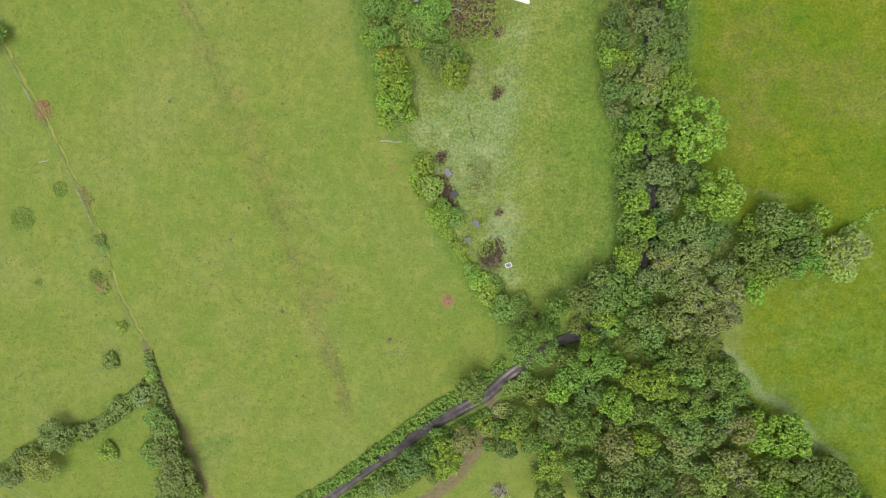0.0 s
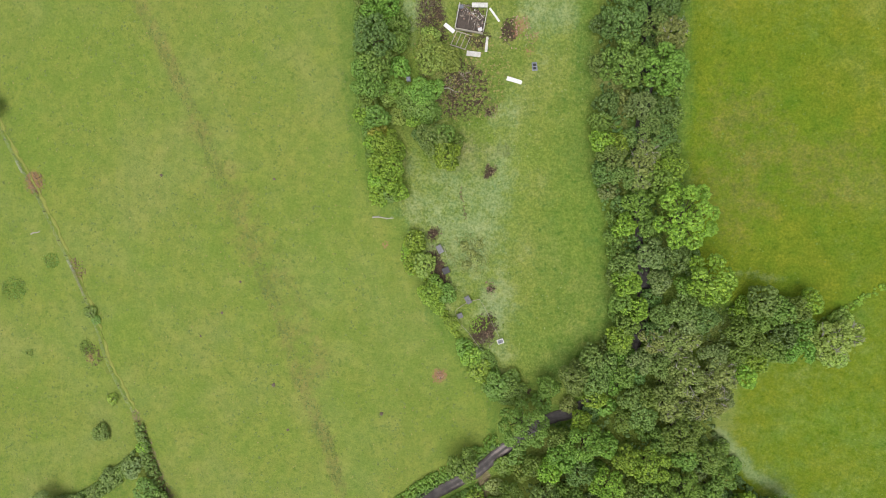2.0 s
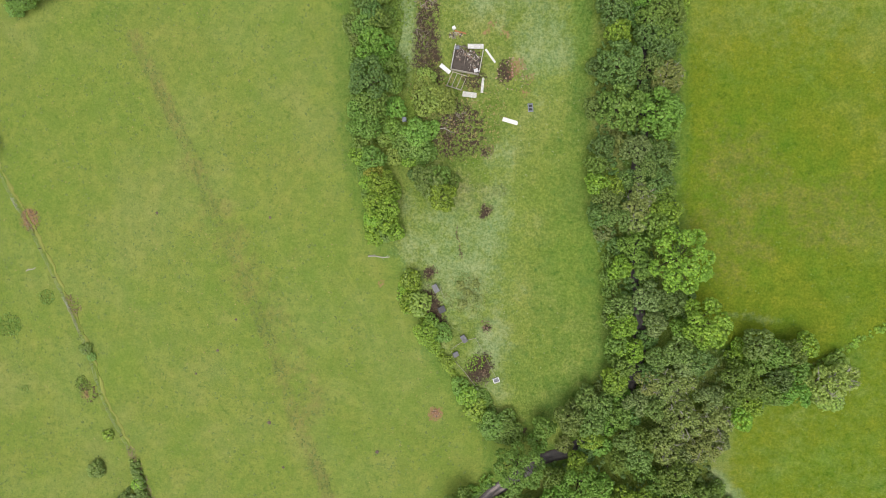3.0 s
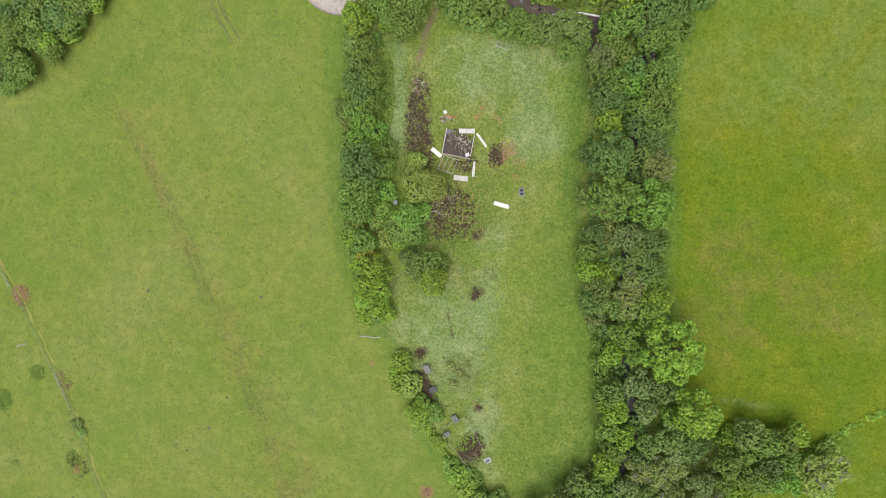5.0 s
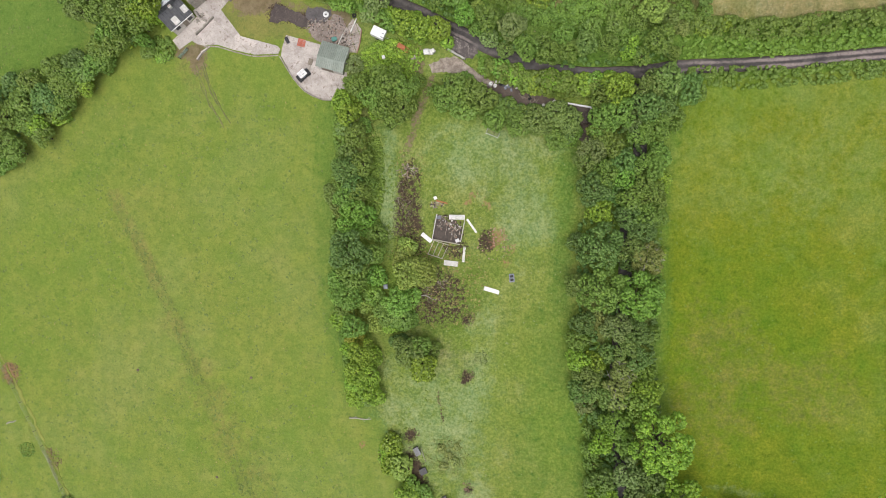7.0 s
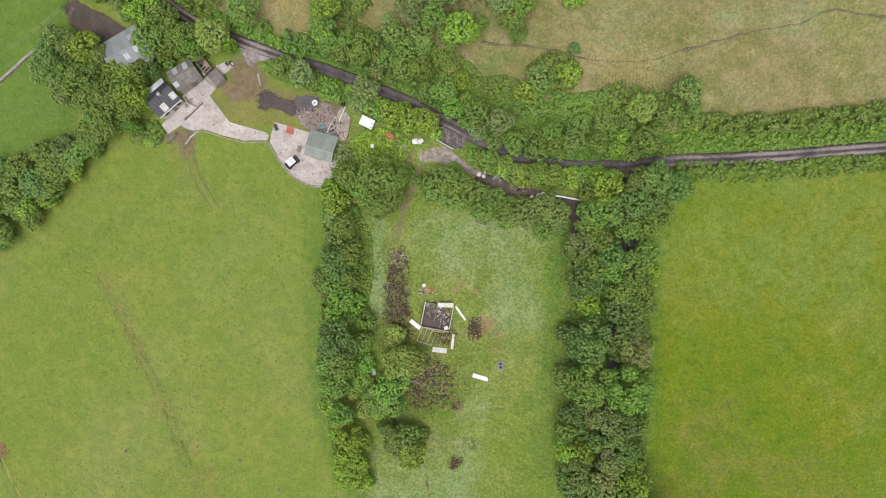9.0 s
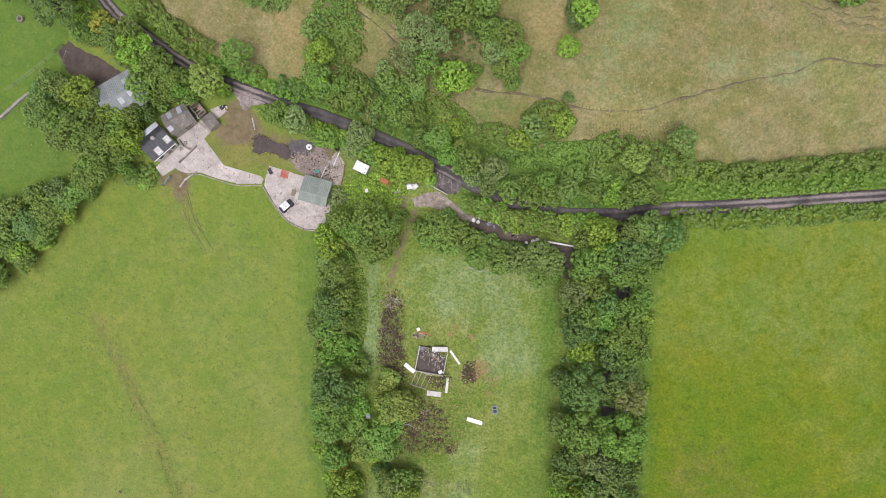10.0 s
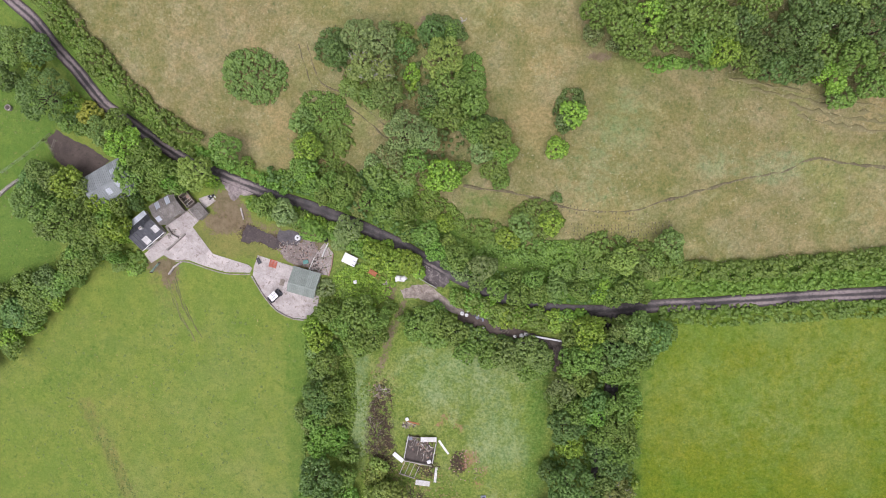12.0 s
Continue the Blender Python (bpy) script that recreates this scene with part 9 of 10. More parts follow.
plant(-6.5, 100.4, 2.8, 5.1, "grey", where="beside the garden entrance")
plant(-7.8, 98.5, 2.1, 2.4, "grey", shrub=True, where="beside the garden entrance")
plant(-1.4, 96.1, 2.6, 4.8, "bright", where="beside the garden entrance")
plant(-3.6, 97.1, 1.7, 2.1, "bright", shrub=True, where="beside the garden entrance")
plant(1.7, 95.0, 2.6, 4.8, "bright", where="beside the garden entrance")
plant(4.8, 94.6, 2.4, 4.5, "bright", where="beside the garden entrance")
plant(6.3, 93.0, 1.4, 1.7, "bright", shrub=True, where="beside the garden entrance")
plant(0.5, 97.5, 1.5, 1.8, "bright", shrub=True, where="beside the garden entrance")
plant(-11.1, 89.7, 1.9, 1.5, "grey", shrub=True, where="beside the garden entrance")
plant(7.9, 84.9, 2.6, 4.8, "mid", where="beside the garden entrance")
plant(5.8, 82.7, 2.4, 4.5, "mid", where="beside the garden entrance")
plant(9.9, 85.8, 2.1, 2.4, "mid", shrub=True, where="beside the garden entrance")
plant(11.0, 83.9, 2.4, 4.8, "mid", where="beside the garden entrance")
plant(9.4, 81.1, 2.6, 2.6, "mid", shrub=True, where="beside the garden entrance")
plant(13.1, 82.4, 2.6, 4.8, "mid", where="beside the garden entrance")
plant(15.0, 78.8, 2.3, 4.8, "mid", where="beside the garden entrance")
plant(17.2, 80.8, 2.5, 2.6, "mid", shrub=True, where="beside the garden entrance")
plant(19.2, 77.9, 2.4, 4.5, "mid", where="beside the garden entrance")
plant(20.2, 79.8, 2.0, 2.3, "mid", shrub=True, where="beside the garden entrance")
plant(22.5, 78.2, 3.1, 5.4, "olive", where="beside the garden entrance")
plant(25.9, 79.7, 2.6, 4.7, "olive", where="beside the garden entrance")
plant(27.9, 78.2, 2.8, 5.0, "olive", where="beside the garden entrance")
plant(26.3, 75.3, 2.2, 2.6, "mid", shrub=True, where="beside the garden entrance")
plant(29.5, 76.5, 1.6, 1.9, "mid", shrub=True, where="beside the garden entrance")
plant(13.4, 88.6, 1.8, 2.1, "lime", shrub=True, where="beside the garden entrance")
plant(15.9, 88.0, 2.1, 2.3, "lime", shrub=True, where="beside the garden entrance")
plant(18.4, 87.0, 2.1, 2.3, "bright", shrub=True, where="beside the garden entrance")
plant(20.5, 85.6, 2.2, 2.4, "lime", shrub=True, where="beside the garden entrance")
plant(22.5, 85.2, 2.2, 2.4, "bright", shrub=True, where="beside the garden entrance")
plant(24.9, 85.6, 2.2, 2.4, "bright", shrub=True, where="beside the garden entrance")
plant(27.3, 85.2, 2.1, 2.3, "lime", shrub=True, where="beside the garden entrance")
plant(30.3, 84.8, 2.2, 2.4, "bright", shrub=True, where="beside the garden entrance")
plant(32.3, 85.3, 1.8, 2.0, "lime", shrub=True, where="beside the garden entrance")
plant(34.6, 84.8, 2.3, 2.5, "bright", shrub=True, where="beside the garden entrance")
plant(36.7, 84.5, 2.1, 4.4, "bright", where="beside the garden entrance")
plant(33.6, 81.9, 2.4, 4.4, "mid", where="beside the garden entrance")
plant(-8.1, 130.6, 2.5, 5.3, "dark", where="in the dry meadow")
plant(-4.1, 133.1, 3.2, 6.2, "grey", where="in the dry meadow")
plant(-0.2, 132.0, 3.4, 6.7, "grey", where="in the dry meadow")
plant(3.5, 131.8, 2.1, 2.8, "teal", shrub=True, where="in the dry meadow")
plant(3.0, 134.2, 2.1, 2.8, "mid", shrub=True, where="in the dry meadow")
plant(8.4, 133.5, 2.3, 4.9, "dark", where="in the dry meadow")
plant(11.2, 134.3, 1.9, 2.5, "mid", shrub=True, where="in the dry meadow")
plant(-3.1, 128.0, 3.2, 6.2, "ashen", where="in the dry meadow")
plant(-0.2, 127.6, 2.7, 5.6, "ashen", where="in the dry meadow")
plant(-6.0, 125.6, 2.1, 1.4, "mid", shrub=True, where="in the dry meadow")
plant(10.3, 128.8, 3.8, 7.3, "pale", where="in the dry meadow")
plant(5.0, 127.6, 1.7, 2.3, "bright", shrub=True, where="in the dry meadow")
plant(5.0, 125.8, 1.4, 1.8, "bright", shrub=True, where="in the dry meadow")
plant(11.3, 124.2, 3.5, 6.8, "mid", where="in the dry meadow")
plant(8.5, 123.1, 2.7, 5.6, "dark", where="in the dry meadow")
plant(15.2, 124.7, 2.7, 3.3, "mid", where="in the dry meadow")
plant(15.6, 121.6, 2.5, 5.2, "mid", where="in the dry meadow")
plant(0.7, 123.3, 3.1, 6.1, "olive", where="in the dry meadow")
plant(-2.3, 123.5, 2.0, 2.6, "olive", shrub=True, where="in the dry meadow")
plant(0.6, 121.1, 1.5, 2.0, "ashen", shrub=True, where="in the dry meadow")
plant(11.4, 119.8, 3.2, 6.2, "mid", where="in the dry meadow")
plant(13.4, 120.1, 2.1, 2.8, "lime", shrub=True, where="in the dry meadow")
plant(8.5, 120.3, 2.2, 2.8, "mid", shrub=True, where="in the dry meadow")
plant(3.7, 117.1, 3.8, 7.3, "grey", where="in the dry meadow")
plant(7.6, 116.1, 2.7, 5.6, "grey", where="in the dry meadow")
plant(1.7, 113.5, 2.8, 5.8, "grey", where="in the dry meadow")
plant(5.7, 112.5, 2.5, 5.3, "mid", where="in the dry meadow")
plant(10.6, 109.4, 3.3, 6.4, "bright", where="in the dry meadow")
plant(8.6, 108.6, 2.4, 5.0, "lime", where="in the dry meadow")
plant(13.6, 111.1, 1.7, 2.3, "lime", shrub=True, where="in the dry meadow")
plant(16.2, 116.8, 2.7, 5.5, "mid", where="in the dry meadow")
plant(19.4, 115.6, 3.1, 6.1, "mid", where="in the dry meadow")
plant(17.2, 113.5, 2.5, 5.2, "grey", where="in the dry meadow")
plant(20.9, 113.0, 2.3, 4.8, "lime", where="in the dry meadow")
plant(19.1, 110.6, 2.5, 5.2, "mid", where="in the dry meadow")
plant(20.2, 108.9, 1.7, 2.4, "mid", shrub=True, where="in the dry meadow")
plant(-2.0, 112.5, 1.6, 2.2, "grey", shrub=True, where="in the dry meadow")
plant(3.6, 110.3, 2.6, 2.7, "mid", where="in the dry meadow")
plant(-14.3, 120.6, 1.5, 1.2, "pale", shrub=True, where="in the dry meadow")
plant(-15.4, 115.8, 1.7, 1.2, "mid", shrub=True, where="in the dry meadow")
plant(-82.9, -40.1, 4.1, 4.8, "olive", where="in the lower west hedge")
plant(-86.5, -46.6, 4.1, 5.2, "pale", where="in the lower west hedge")
plant(-92.4, -46.1, 2.5, 2.3, "olive", shrub=True, where="in the lower west hedge")
plant(-77.6, -39.7, 2.0, 1.8, "olive", shrub=True, where="in the lower west hedge")
plant(-73.8, -37.5, 1.6, 1.5, "olive", shrub=True, where="in the lower west hedge")
plant(-69.7, -33.6, 2.1, 1.9, "olive", shrub=True, where="in the lower west hedge")
plant(-66.6, -32.4, 1.6, 1.5, "mid", shrub=True, where="in the lower west hedge")
plant(-64.4, -31.5, 2.4, 2.3, "grey", shrub=True, where="in the lower west hedge")
plant(-61.0, -35.6, 2.9, 3.7, "mid", where="in the lower west hedge")
plant(-62.2, -27.0, 1.6, 1.5, "bright", shrub=True, where="in the lower west hedge")
plant(-59.0, -39.2, 3.4, 3.8, "mid", where="in the lower west hedge")
plant(-57.9, -42.7, 4.1, 5.6, "olive", where="in the lower west hedge")
plant(-60.9, -43.0, 3.4, 4.9, "mid", where="in the lower west hedge")
plant(-55.7, -47.5, 3.8, 5.1, "olive", where="in the lower west hedge")
plant(-58.2, -50.4, 3.6, 4.5, "olive", where="in the lower west hedge")
plant(-53.8, -51.8, 2.9, 3.5, "mid", where="in the lower west hedge")
plant(-72.6, -43.9, 2.2, 2.1, "bright", shrub=True, where="in the lower west hedge")
plant(-58.1, -55.7, 4.3, 5.8, "mid", where="in the lower west hedge")
plant(-94.6, -50.6, 2.2, 2.1, "olive", shrub=True, where="in the lower west hedge")
plant(-80.2, -40.6, 2.0, 1.8, "bright", shrub=True, where="in the lower west hedge")
plant(-71.4, -24.1, 2.1, 1.7, "mid", shrub=True, where="in the grazed field")
plant(-68.8, -16.8, 1.3, 1.1, "bright", shrub=True, where="in the grazed field")
plant(-73.0, 1.9, 1.4, 1.2, "mid", shrub=True, where="in the grazed field")
plant(-71.9, 0.1, 1.0, 0.8, "mid", shrub=True, where="in the grazed field")
plant(-92.6, 44.0, 3.3, 4.1, "mid", where="in the grazed field")
plant(-3.9, 16.8, 2.4, 3.0, "bright", shrub=True, where="on the garden hedge")
plant(-2.2, 12.2, 2.6, 3.3, "pale", shrub=True, where="on the garden hedge")
plant(-4.3, 12.4, 2.1, 2.6, "bright", shrub=True, where="on the garden hedge")
plant(0.2, 8.1, 2.1, 2.6, "lime", shrub=True, where="on the garden hedge")
plant(2.5, 6.4, 2.1, 2.6, "mid", shrub=True, where="on the garden hedge")
plant(-1.0, 6.3, 2.7, 4.2, "bright", where="on the garden hedge")
plant(0.7, 3.3, 1.6, 1.6, "bright", shrub=True, where="on the garden hedge")
plant(3.5, 0.1, 1.7, 1.7, "bright", shrub=True, where="on the garden hedge")
plant(7.5, -6.7, 2.3, 2.2, "bright", shrub=True, where="on the garden hedge")
plant(9.2, -9.2, 2.5, 2.4, "bright", shrub=True, where="on the garden hedge")
plant(12.5, -12.1, 3.2, 4.1, "mid", where="on the garden hedge")
plant(5.8, -4.5, 1.9, 1.8, "lime", shrub=True, where="on the garden hedge")
plant(15.9, -13.0, 2.7, 3.8, "mid", where="on the garden hedge")
plant(15.2, -10.7, 2.2, 2.2, "mid", shrub=True, where="on the garden hedge")
plant(5.8, 15.9, 1.0, 0.9, "ashen", shrub=True, where="in the rough garden")
plant(8.4, 13.2, 1.1, 1.0, "ashen", shrub=True, where="in the rough garden")
plant(6.4, 12.2, 0.9, 0.8, "ashen", shrub=True, where="in the rough garden")
plant(8.7, 16.2, 0.9, 0.8, "ashen", shrub=True, where="in the rough garden")
plant(7.3, 14.4, 1.0, 0.9, "ashen", shrub=True, where="in the rough garden")
plant(31.8, 119.8, 2.4, 3.1, "bright", shrub=True, where="in the dry meadow")
plant(30.6, 118.5, 1.9, 2.3, "dark", shrub=True, where="in the dry meadow")
plant(29.2, 114.1, 2.1, 2.6, "bright", shrub=True, where="in the dry meadow")
plant(24.1, 101.3, 2.5, 3.2, "olive", shrub=True, where="in the dry meadow")
plant(21.9, 99.3, 2.3, 2.9, "bright", shrub=True, where="in the dry meadow")
plant(28.7, 101.7, 2.3, 2.9, "bright", shrub=True, where="in the dry meadow")
plant(29.6, 106.0, 1.0, 1.2, "teal", shrub=True, where="in the dry meadow")
plant(-14.6, 119.6, 2.4, 3.0, "olive", shrub=True, where="in the dry meadow")
plant(-13.3, 114.9, 2.8, 5.5, "bright", where="in the dry meadow")
plant(-14.0, 111.0, 2.8, 5.2, "mid", where="in the dry meadow")
plant(51.7, 130.4, 3.1, 6.1, "mid", where="at the edge of the wood")
plant(41.6, 130.2, 3.1, 6.7, "mid", where="at the edge of the wood")
plant(38.6, 131.3, 1.5, 2.3, "grey", shrub=True, where="at the edge of the wood")
plant(35.0, 133.0, 1.9, 2.8, "grey", shrub=True, where="at the edge of the wood")
plant(55.1, 129.4, 3.0, 6.8, "bright", where="at the edge of the wood")
plant(58.8, 127.8, 3.0, 7.0, "mid", where="at the edge of the wood")
plant(61.7, 130.0, 3.9, 9.0, "dark", where="at the edge of the wood")
plant(63.3, 126.3, 3.1, 7.6, "dark", where="at the edge of the wood")
plant(67.8, 127.0, 3.1, 7.5, "dark", where="at the edge of the wood")
plant(70.7, 129.7, 3.4, 6.4, "mid", where="at the edge of the wood")
plant(73.0, 125.6, 3.0, 5.8, "bright", where="at the edge of the wood")
plant(75.9, 122.9, 2.4, 3.7, "mid", shrub=True, where="at the edge of the wood")
plant(75.2, 128.4, 3.4, 8.8, "mid", where="at the edge of the wood")
plant(79.8, 124.5, 3.0, 6.0, "mid", where="at the edge of the wood")
hedge(((46.2, 94.6), (50.7, 94.1), (57.4, 93.9), (64.5, 94.2), (73.3, 95.3), (80.8, 96.0), (90.0, 97.2), (100.8, 98.3)), 3.3, 2.6, "mid", "overgrown green field hedge north of the lane")
hedge(((47.0, 90.9), (53.0, 91.4), (61.7, 91.7), (71.6, 92.4), (87.3, 93.8), (99.3, 95.0)), 3.8, 1.0, "lime", "strip of tall verge growth beside the lane")
hedge(((48.6, 86.0), (52.6, 86.2), (60.2, 86.1), (72.1, 86.8), (81.5, 87.5), (90.7, 87.9), (101.6, 88.6)), 3.2, 1.1, "mid", "trimmed low green hedge south of the lane")
hedge(((-64.0, 144.5), (-59.1, 138.7), (-55.2, 133.8), (-50.8, 128.8), (-45.3, 123.3), (-39.1, 118.2), (-33.9, 115.5)), 4.7, 2.3, "mid", "overgrown green hedge along the lane bend")
hedge(((-64.2, 144.5), (-59.7, 138.7), (-55.8, 133.8), (-51.4, 128.7), (-45.9, 123.1), (-39.7, 118.0)), 3.5, 2.0, "lime", "fresh green bramble growth beside the lane")
hedge(((-35.5, 115.1), (-29.7, 112.4), (-23.2, 109.9), (-17.9, 107.6)), 1.9, 1.4, "lime", "overgrown verge hedge beside the lane")
hedge(((12.8, -23.0), (7.7, -26.8), (1.9, -30.8), (-4.0, -34.5), (-9.9, -39.5), (-16.0, -44.2), (-23.3, -49.8), (-30.8, -54.4), (-43.5, -63.2)), 2.5, 1.5, "lime", "trimmed bright green roadside hedge")
hedge(((10.2, -32.6), (4.2, -36.3), (-2.8, -40.2), (-9.4, -44.7), (-15.4, -49.1), (-21.6, -54.3), (-29.7, -60.1)), 1.7, 1.5, "mid", "overgrown bank south of the roadside")
hedge(((12.2, -24.4), (8.2, -27.7), (1.9, -32.0), (-5.2, -36.9)), 1.2, 1.0, "dark", "dark inner side of the roadside hedge")
hedge(((-100.8, -52.5), (-94.1, -47.3), (-84.8, -41.4), (-75.7, -38.7), (-67.8, -33.1), (-63.1, -29.1)), 3.3, 1.8, "olive", "ragged field hedge between pastures")
hedge(((-63.3, -21.7), (-61.8, -27.8), (-58.9, -36.4), (-56.7, -43.9), (-53.8, -51.4), (-51.6, -60.3)), 2.4, 1.7, "olive", "overgrown olive-green hedge along the ditch")
hedge(((69.8, 0.1), (75.5, 3.8), (81.9, 7.9), (88.6, 11.5)), 1.3, 0.4, "bright", "low field hedge between hay fields")
hedge(((48.3, -17.5), (54.0, -23.5), (59.2, -29.8), (65.8, -34.1), (70.2, -39.0), (77.0, -44.6)), 1.3, 1.2, "dark", "dark brambly edge of the small wood")
hedge(((-13.4, 83.8), (-13.5, 73.3), (-14.0, 62.7), (-14.1, 51.8), (-13.8, 42.9), (-12.2, 34.0), (-9.4, 26.1)), 2.8, 2.4, "mid", "thick garden hedge between pasture and garden")
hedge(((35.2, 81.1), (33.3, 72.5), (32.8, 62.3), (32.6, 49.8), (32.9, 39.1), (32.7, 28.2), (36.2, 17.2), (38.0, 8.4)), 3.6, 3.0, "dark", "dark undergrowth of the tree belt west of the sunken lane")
# dark-leaved fill added under the crowns to stand for deep shade in the gaps
hedge(((38.9, 80.2), (38.2, 72.0), (38.2, 62.3), (38.2, 49.8), (38.4, 39.2), (38.2, 28.5), (39.6, 17.6), (41.6, 8.0)), 6.5, 3.4, "dark", "dark undergrowth added as deep shade over the middle of the tree belt")
hedge(((30.0, -10.5), (36.0, -5.0), (43.0, -1.5), (50.0, -3.0), (57.0, 0.5), (64.0, 1.5)), 9.0, 3.6, "dark", "dark undergrowth added as deep shade where the hedges meet")
hedge(((46.0, -9.0), (48.5, -15.5), (50.0, -22.0)), 9.0, 3.4, "dark", "dark undergrowth added as deep shade beside the hay field")
hedge(((24.0, -24.0), (33.0, -21.5), (43.0, -22.0), (51.0, -26.5)), 8.0, 3.4, "dark", "dark undergrowth added as deep shade in the small wood")
hedge(((18.0, -33.0), (28.0, -30.5), (39.0, -30.0), (50.0, -33.0), (57.0, -36.5)), 9.0, 3.4, "dark", "dark undergrowth added as shade deep in the small wood")
hedge(((17.0, -40.0), (28.0, -38.5), (40.0, -38.0), (52.0, -40.0), (64.0, -43.0)), 8.0, 3.4, "dark", "dark undergrowth added as deep shade along the south of the wood")
hedge(((2.0, 132.0), (5.0, 124.0), (8.0, 116.0), (13.0, 111.5)), 8.0, 2.6, "dark", "shady undergrowth of the meadow copse")
hedge(((-61.5, 125.0), (-53.5, 118.3), (-46.5, 113.0), (-40.0, 109.2)), 4.5, 2.4, "dark", "shady undergrowth between the lane and the barn")
hedge(((-66.0, 107.5), (-59.5, 101.0), (-53.0, 98.0)), 8.0, 2.6, "dark", "shady undergrowth of the trees behind the farm")
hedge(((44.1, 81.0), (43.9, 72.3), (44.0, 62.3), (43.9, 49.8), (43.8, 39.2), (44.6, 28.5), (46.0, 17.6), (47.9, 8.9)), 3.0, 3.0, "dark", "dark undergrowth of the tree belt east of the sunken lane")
hedge(((13.2, 88.6), (15.5, 87.6), (20.6, 86.2), (26.6, 84.7), (32.5, 84.0), (37.4, 83.8), (40.9, 83.7)), 3.3, 2.8, "mid", "rich green hedge between the lane and the yard strip")
hedge(((2.7, 85.3), (7.4, 83.3), (13.7, 80.4), (20.9, 78.0), (27.6, 76.3)), 2.1, 2.4, "mid", "broad leafy hedge at the top of the garden")
hedge(((-22.1, 105.7), (-17.0, 103.3), (-11.1, 101.3), (-5.3, 99.2), (-0.1, 96.8), (4.3, 94.6)), 2.1, 2.2, "bright", "bright leafy growth leaning over the lane")
hedge(((-25.0, 105.4), (-19.1, 103.1), (-12.7, 100.8), (-6.4, 98.0), (-0.6, 95.2), (2.0, 93.9)), 2.3, 2.6, "mid", "shrubby hedge south of the lane")
hedge(((-21.6, 110.4), (-13.5, 108.0), (-7.1, 105.4), (-0.6, 102.4), (5.6, 99.5), (10.8, 96.7), (15.9, 93.7), (21.4, 91.4), (27.0, 89.9), (32.4, 89.4), (39.8, 89.6), (44.6, 90.6)), 3.1, 2.6, "dark", "deep green undergrowth north of the lane")
hedge(((-59.1, 93.3), (-67.3, 88.2), (-77.1, 81.3), (-84.7, 75.9)), 3.3, 2.2, "dark", "dark undergrowth of the west field hedge")
hedge(((4.4, 84.9), (12.5, 82.2), (20.8, 79.9), (29.5, 76.9)), 3.8, 2.2, "dark", "broad leafy hedge across the top of the garden")
for px, py, rx, ry, turn, tone in ((8, 105, 7, 2.4, -28, "lime"), (19, 99.5, 6, 2.4, -20, "mid"), (31, 96.3, 6, 2.6, 0, "lime"), (44, 96, 4, 3, 0, "mid"), (-9, 111, 6, 2.4, -25, "mid"), (0, 108.5, 5, 2.2, -30, "lime"),
                                   (13, 97.5, 4, 2.0, -25, "mid"), (36, 92.5, 6, 1.6, 0, "mid"), (-17, 109.3, 4, 1.6, -20, "lime")):
    thicket(px, py, rx, ry, turn, 1.3, tone, "low tangled bramble growth on the bank above the lane")
thicket(-23.3, 127.6, 5.9, 4.5, -10, 1.9, "olive", "low green bramble thicket in the grass")
thicket(-8.9, 132.1, 3.0, 3.4, 0, 1.8, "dark", "low green bramble thicket in the grass")
thicket(-11.2, 119.8, 4.9, 5.6, 30, 1.6, "mid", "low green bramble thicket in the grass")
thicket(-9.2, 116.3, 3.6, 3.3, 0, 1.6, "mid", "low green bramble thicket in the grass")
thicket(9.8, 134.0, 3.9, 3.3, 0, 2.2, "dark", "low green bramble thicket in the grass")
thicket(14.8, 125.4, 2.9, 5.4, 0, 2.0, "mid", "low green bramble thicket in the grass")
thicket(-4.0, 125.9, 2.6, 4.0, 30, 1.6, "mid", "low green bramble thicket in the grass")
thicket(16.8, 118.2, 4.5, 2.5, -10, 2.0, "dark", "low green bramble thicket in the grass")
thicket(26.5, 102.2, 4.3, 3.5, 0, 1.8, "mid", "low green bramble thicket in the grass")
thicket(-1.0, 107.8, 4.6, 3.1, -30, 2.0, "dark", "low green bramble thicket in the grass")
thicket(24.9, 97.0, 6.9, 2.6, -5, 1.6, "mid", "low green bramble thicket in the grass")
thicket(37.0, 97.1, 5.3, 2.9, 0, 1.8, "mid", "low green bramble thicket in the grass")
thicket(31.6, 121.0, 2.5, 3.2, -15, 1.7, "dark", "low green bramble thicket in the grass")
thicket(-4.3, 90.4, 5.5, 4.0, 0, 0.6, "bright", "low spreading nettle and bramble patch in the grass", "weed_patch", 0.2, 7.0)
thicket(-7.5, 87.7, 4.2, 2.3, 0, 0.6, "lime", "low spreading nettle and bramble patch in the grass", "weed_patch", 0.2, 7.0)
thicket(47.4, 128.4, 3.7, 1.3, 8, 1.2, "lime", "low green bramble thicket in the grass")
thicket(54.0, 128.5, 3.8, 1.1, 0, 1.2, "mid", "low green bramble thicket in the grass")
thicket(-49.1, 94.0, 2.6, 2.4, 0, 1.4, "mid", "low green bramble thicket in the grass")
thicket(-18.9, 103.8, 6.3, 1.7, -15, 1.4, "mid", "low green bramble thicket in the grass")
thicket(-2.6, 42.0, 4.0, 2.6, 0, 1.8, "mid", "low green bramble thicket in the grass")
thicket(9.9, -7.3, 3.9, 2.1, -45, 1.2, "mid", "low green bramble thicket in the grass")
thicket(-4.8, 14.0, 1.9, 3.7, 0, 1.4, "bright", "low green bramble thicket in the grass")
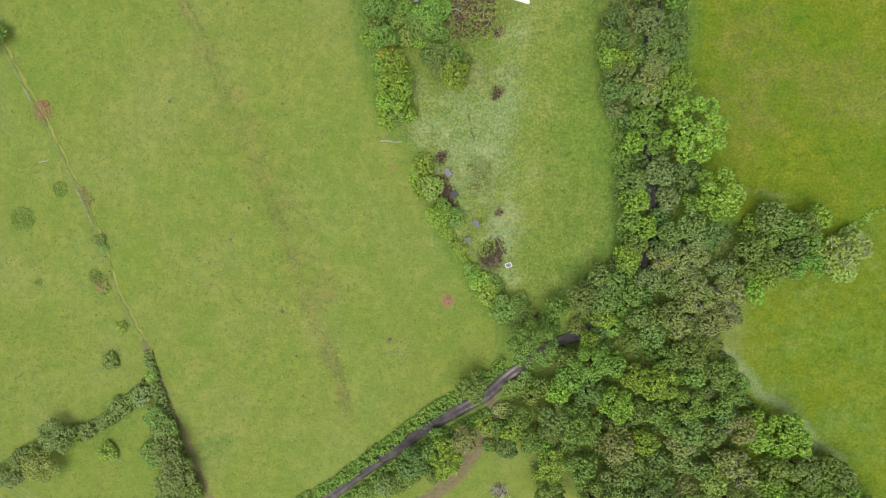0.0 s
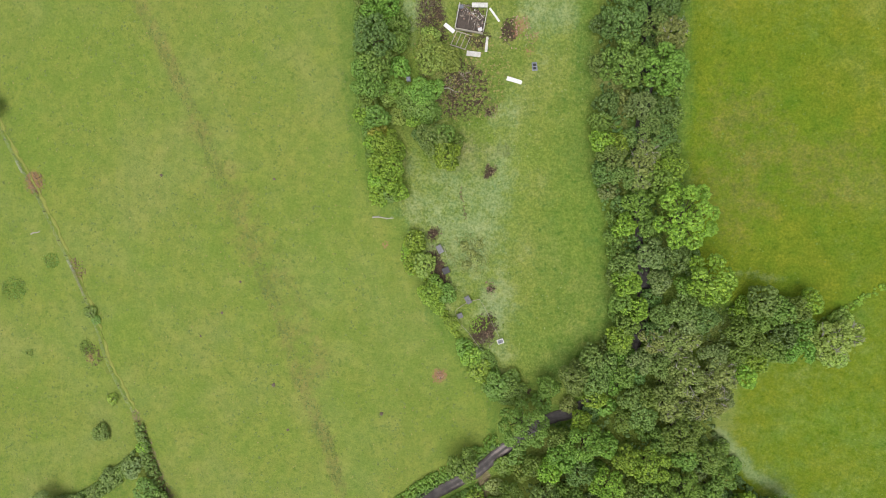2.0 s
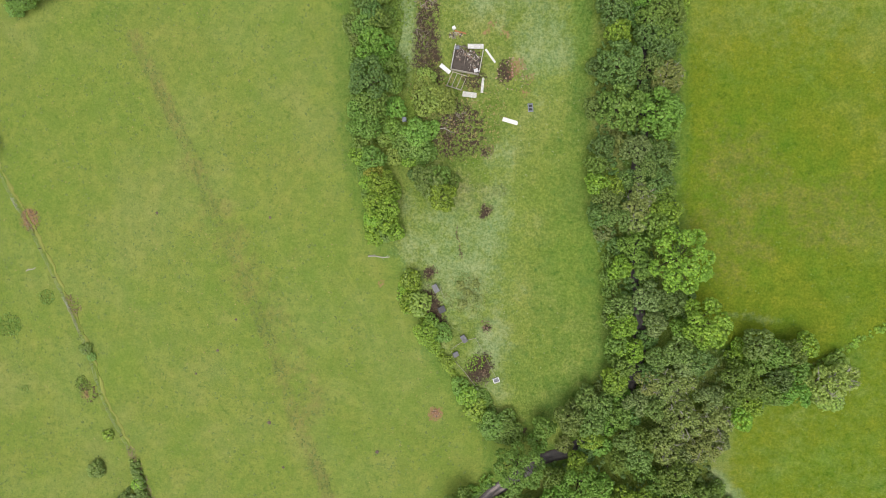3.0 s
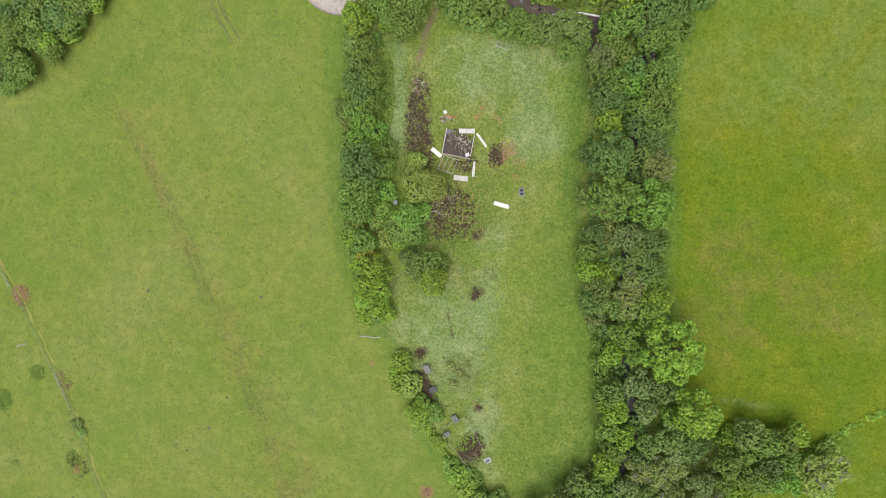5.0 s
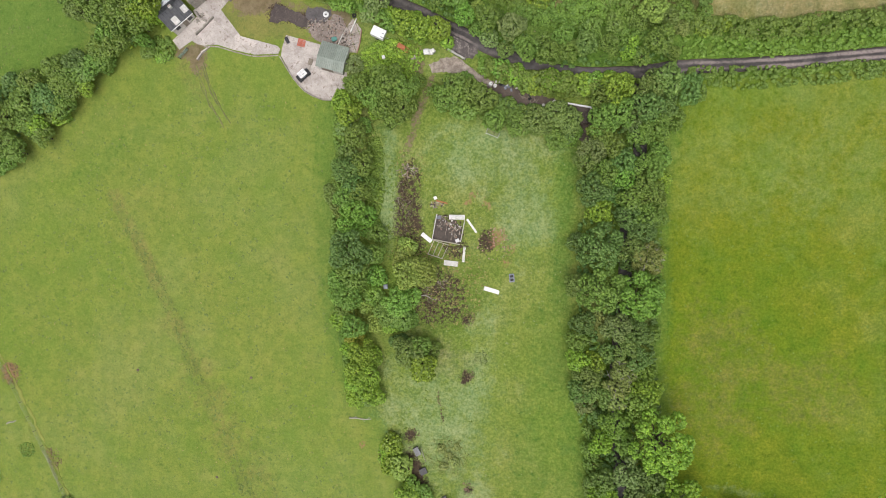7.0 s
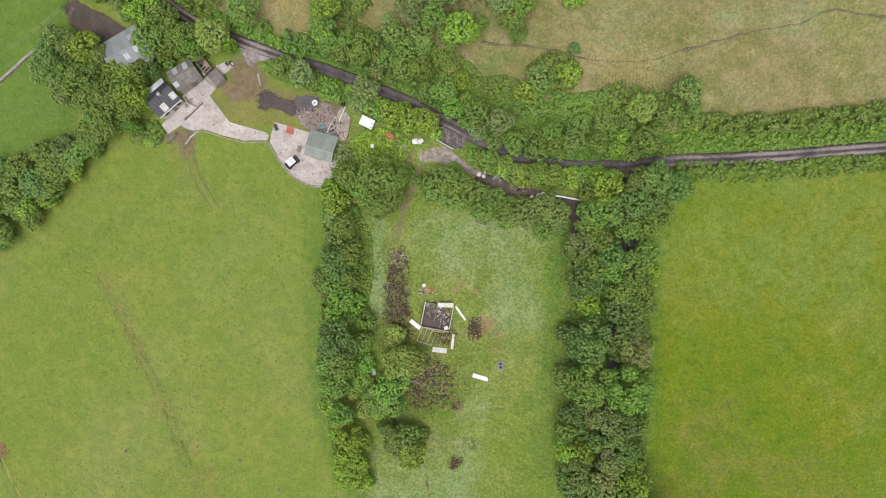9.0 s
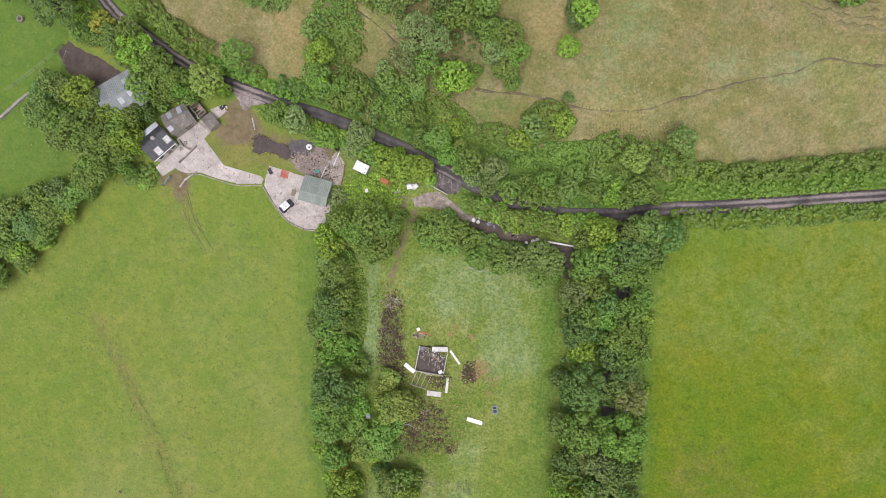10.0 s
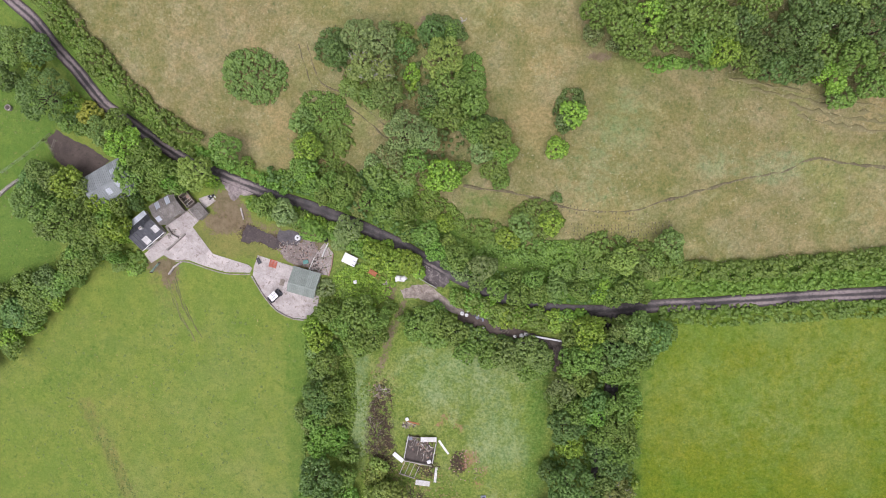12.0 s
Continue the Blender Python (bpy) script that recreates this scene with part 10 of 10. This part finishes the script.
thicket(27.0, 75.9, 3.1, 1.2, -15, 1.0, "lime", "low green bramble thicket in the grass")
thicket(-11.0, 27.3, 2.5, 3.4, 0, 1.6, "bright", "low green bramble thicket in the grass")
thicket(-7.5, 67.9, 1.9, 9.7, 0, 0.9, "lime", "tall nettles and rough growth beside the hedge")
thicket(14.4, -13.6, 4.6, 2.5, -20, 1.4, "mid", "low green bramble thicket in the grass")
thicket(-3.5, 105.3, 0.9, 1.3, 0, 3.4, "brown", "withered brown bush in the lane hedge")
thicket(-90.3, 6.6, 2.7, 2.4, 0, 0.4, "mid", "patch of coarse weeds in the grazed field", "weed_patch", 0.2, 2.6)
thicket(-81.5, 12.7, 1.9, 1.6, 0, 0.5, "mid", "patch of coarse weeds in the grazed field", "weed_patch", 0.2, 2.6)
thicket(-87.6, -7.2, 0.9, 0.7, 0, 0.3, "mid", "patch of coarse weeds in the grazed field", "weed_patch", 0.2, 2.6)
thicket(-84.1, 29.0, 2.0, 2.4, -20, 0.5, "red", "sparse reddish-brown thorn scrub by the fence", "weed_patch", 0.2, 1.2)
thicket(-75.6, 11.2, 1.7, 2.2, 20, 0.5, "red", "sparse reddish-brown thorn scrub by the fence", "weed_patch", 0.2, 1.2)
thicket(-73.1, -7.5, 1.8, 2.4, 20, 0.5, "brown", "withered brown bramble patch by the fence", "weed_patch", 0.2, 1.2)
thicket(-74.6, -5.9, 1.5, 1.7, 0, 0.5, "mid", "patch of coarse weeds in the grazed field", "weed_patch", 0.2, 2.6)
thicket(7.2, 14.3, 4.1, 3.8, 0, 0.5, "ashen", "open grey-green scrub in the rough garden", "weed_patch", 0.2, 0.9)
thicket(11.2, 7.7, 1.0, 1.5, 20, 0.5, "red", "withered brown weed clump in the rough garden", "weed_patch", 0.2, 1.2)
thicket(0.4, 18.8, 1.1, 1.1, 0, 0.5, "brown", "withered brown weed clump in the rough garden", "weed_patch", 0.2, 1.2)
thicket(11.0, 31.0, 1.1, 1.0, 0, 0.4, "brown", "withered brown weed clump in the rough garden", "weed_patch", 0.2, 1.2)
thicket(5.2, 26.0, 0.4, 1.6, 6, 0.3, "brown", "line of dead brown weeds in the rough grass", "weed_patch", 0.2, 1.2)
thicket(5.9, 22.8, 0.3, 1.6, 4, 0.3, "brown", "line of dead brown weeds in the rough grass", "weed_patch", 0.2, 1.2)
thicket(10.8, 42.1, 1.4, 1.7, 0, 0.4, "brown", "withered brown weed clump in the rough garden", "weed_patch", 0.2, 1.2)
thicket(13.3, 34.4, 1.3, 1.3, 0, 0.3, "grey", "withered brown weed clump in the rough garden", "weed_patch", 0.2, 2.6)
thicket(3.4, 44.2, 2.2, 2.8, 0, 0.5, "brown", "withered brown weed clump in the rough garden", "weed_patch", 0.2, 1.2)
thicket(-0.5, 59.3, 1.2, 4.3, 0, 0.6, "brown", "withered brown weed clump in the rough garden", "weed_patch", 0.2, 1.2)
thicket(-1.2, 65.7, 1.1, 3.2, 0, 0.6, "brown", "withered brown weed clump in the rough garden", "weed_patch", 0.2, 1.2)
thicket(11.0, -1.9, 0.9, 1.0, -20, 0.4, "red", "withered brown weed clump in the rough garden", "weed_patch", 0.2, 1.2)
thicket(8.9, 0.1, 1.7, 1.8, -20, 0.4, "bright", "yellow-green weeds inside the old plot", "weed_patch", 0.2, 2.6)
thicket(11.2, 1.0, 0.9, 0.9, 0, 0.3, "bright", "yellow-green weeds inside the old plot", "weed_patch", 0.2, 2.6)
hedge(((-4.8, 17.7), (-2.2, 11.5), (0.1, 5.3), (4.2, -1.6), (7.9, -7.7), (11.7, -12.8)), 1.5, 1.1, "bright", "straggling bright growth along the garden boundary")
wood_tree(29.1, -48.6, 4.2, 10.2, "mid")
wood_tree(35.9, -48.3, 4.2, 7.7, "mid")
wood_tree(40.6, -48.8, 4.6, 10.4, "dark")
wood_tree(48.4, -49.8, 4.6, 8.1, "mid")
wood_tree(55.7, -49.2, 4.5, 11.2, "olive")
wood_tree(65.5, -49.3, 4.6, 8.4, "mid")
wood_tree(73.1, -48.7, 4.2, 9.0, "mid")
wood_tree(78.4, -48.8, 3.5, 7.7, "mid")
wood_tree(21.3, -49.0, 3.2, 8.1, "mid")
wood_tree(35.1, 135.6, 3.1, 7.5, "mid")
wood_tree(38.8, 133.7, 3.6, 7.3, "mid")
wood_tree(43.3, 134.7, 3.6, 6.7, "bright")
wood_tree(46.6, 131.7, 3.4, 8.3, "mid")
wood_tree(48.3, 135.3, 3.6, 8.3, "mid")
wood_tree(53.6, 133.4, 3.6, 8.7, "mid")
wood_tree(57.7, 133.0, 3.6, 7.0, "dark")
wood_tree(66.4, 132.0, 3.9, 7.9, "dark")
wood_tree(77.5, 131.8, 3.9, 8.9, "dark")
wood_tree(72.5, 133.7, 3.6, 7.9, "dark")
wood_tree(81.8, 127.5, 3.1, 6.8, "mid")
wood_tree(60.0, 136.5, 3.6, 7.6, "mid")
wood_tree(67.8, 136.4, 3.5, 8.0, "dark")
wood_tree(74.3, 136.7, 3.6, 6.8, "mid")
wood_tree(80.0, 137.4, 3.5, 6.6, "dark")
wood_tree(38.4, 138.3, 3.6, 8.6, "mid")
wood_tree(44.9, 139.5, 3.6, 7.0, "mid")
wood_tree(52.1, 139.1, 3.6, 6.9, "mid")
wood_tree(60.3, 142.1, 4.0, 8.2, "mid")
wood_tree(69.0, 142.1, 4.0, 8.0, "dark")
wood_tree(77.6, 142.1, 3.9, 7.9, "mid")
wood_tree(85.1, 132.1, 4.0, 7.2, "dark")
wood_tree(85.6, 125.1, 3.6, 7.7, "mid")
woodland("dense mixed green broadleaf woodland on the slope")
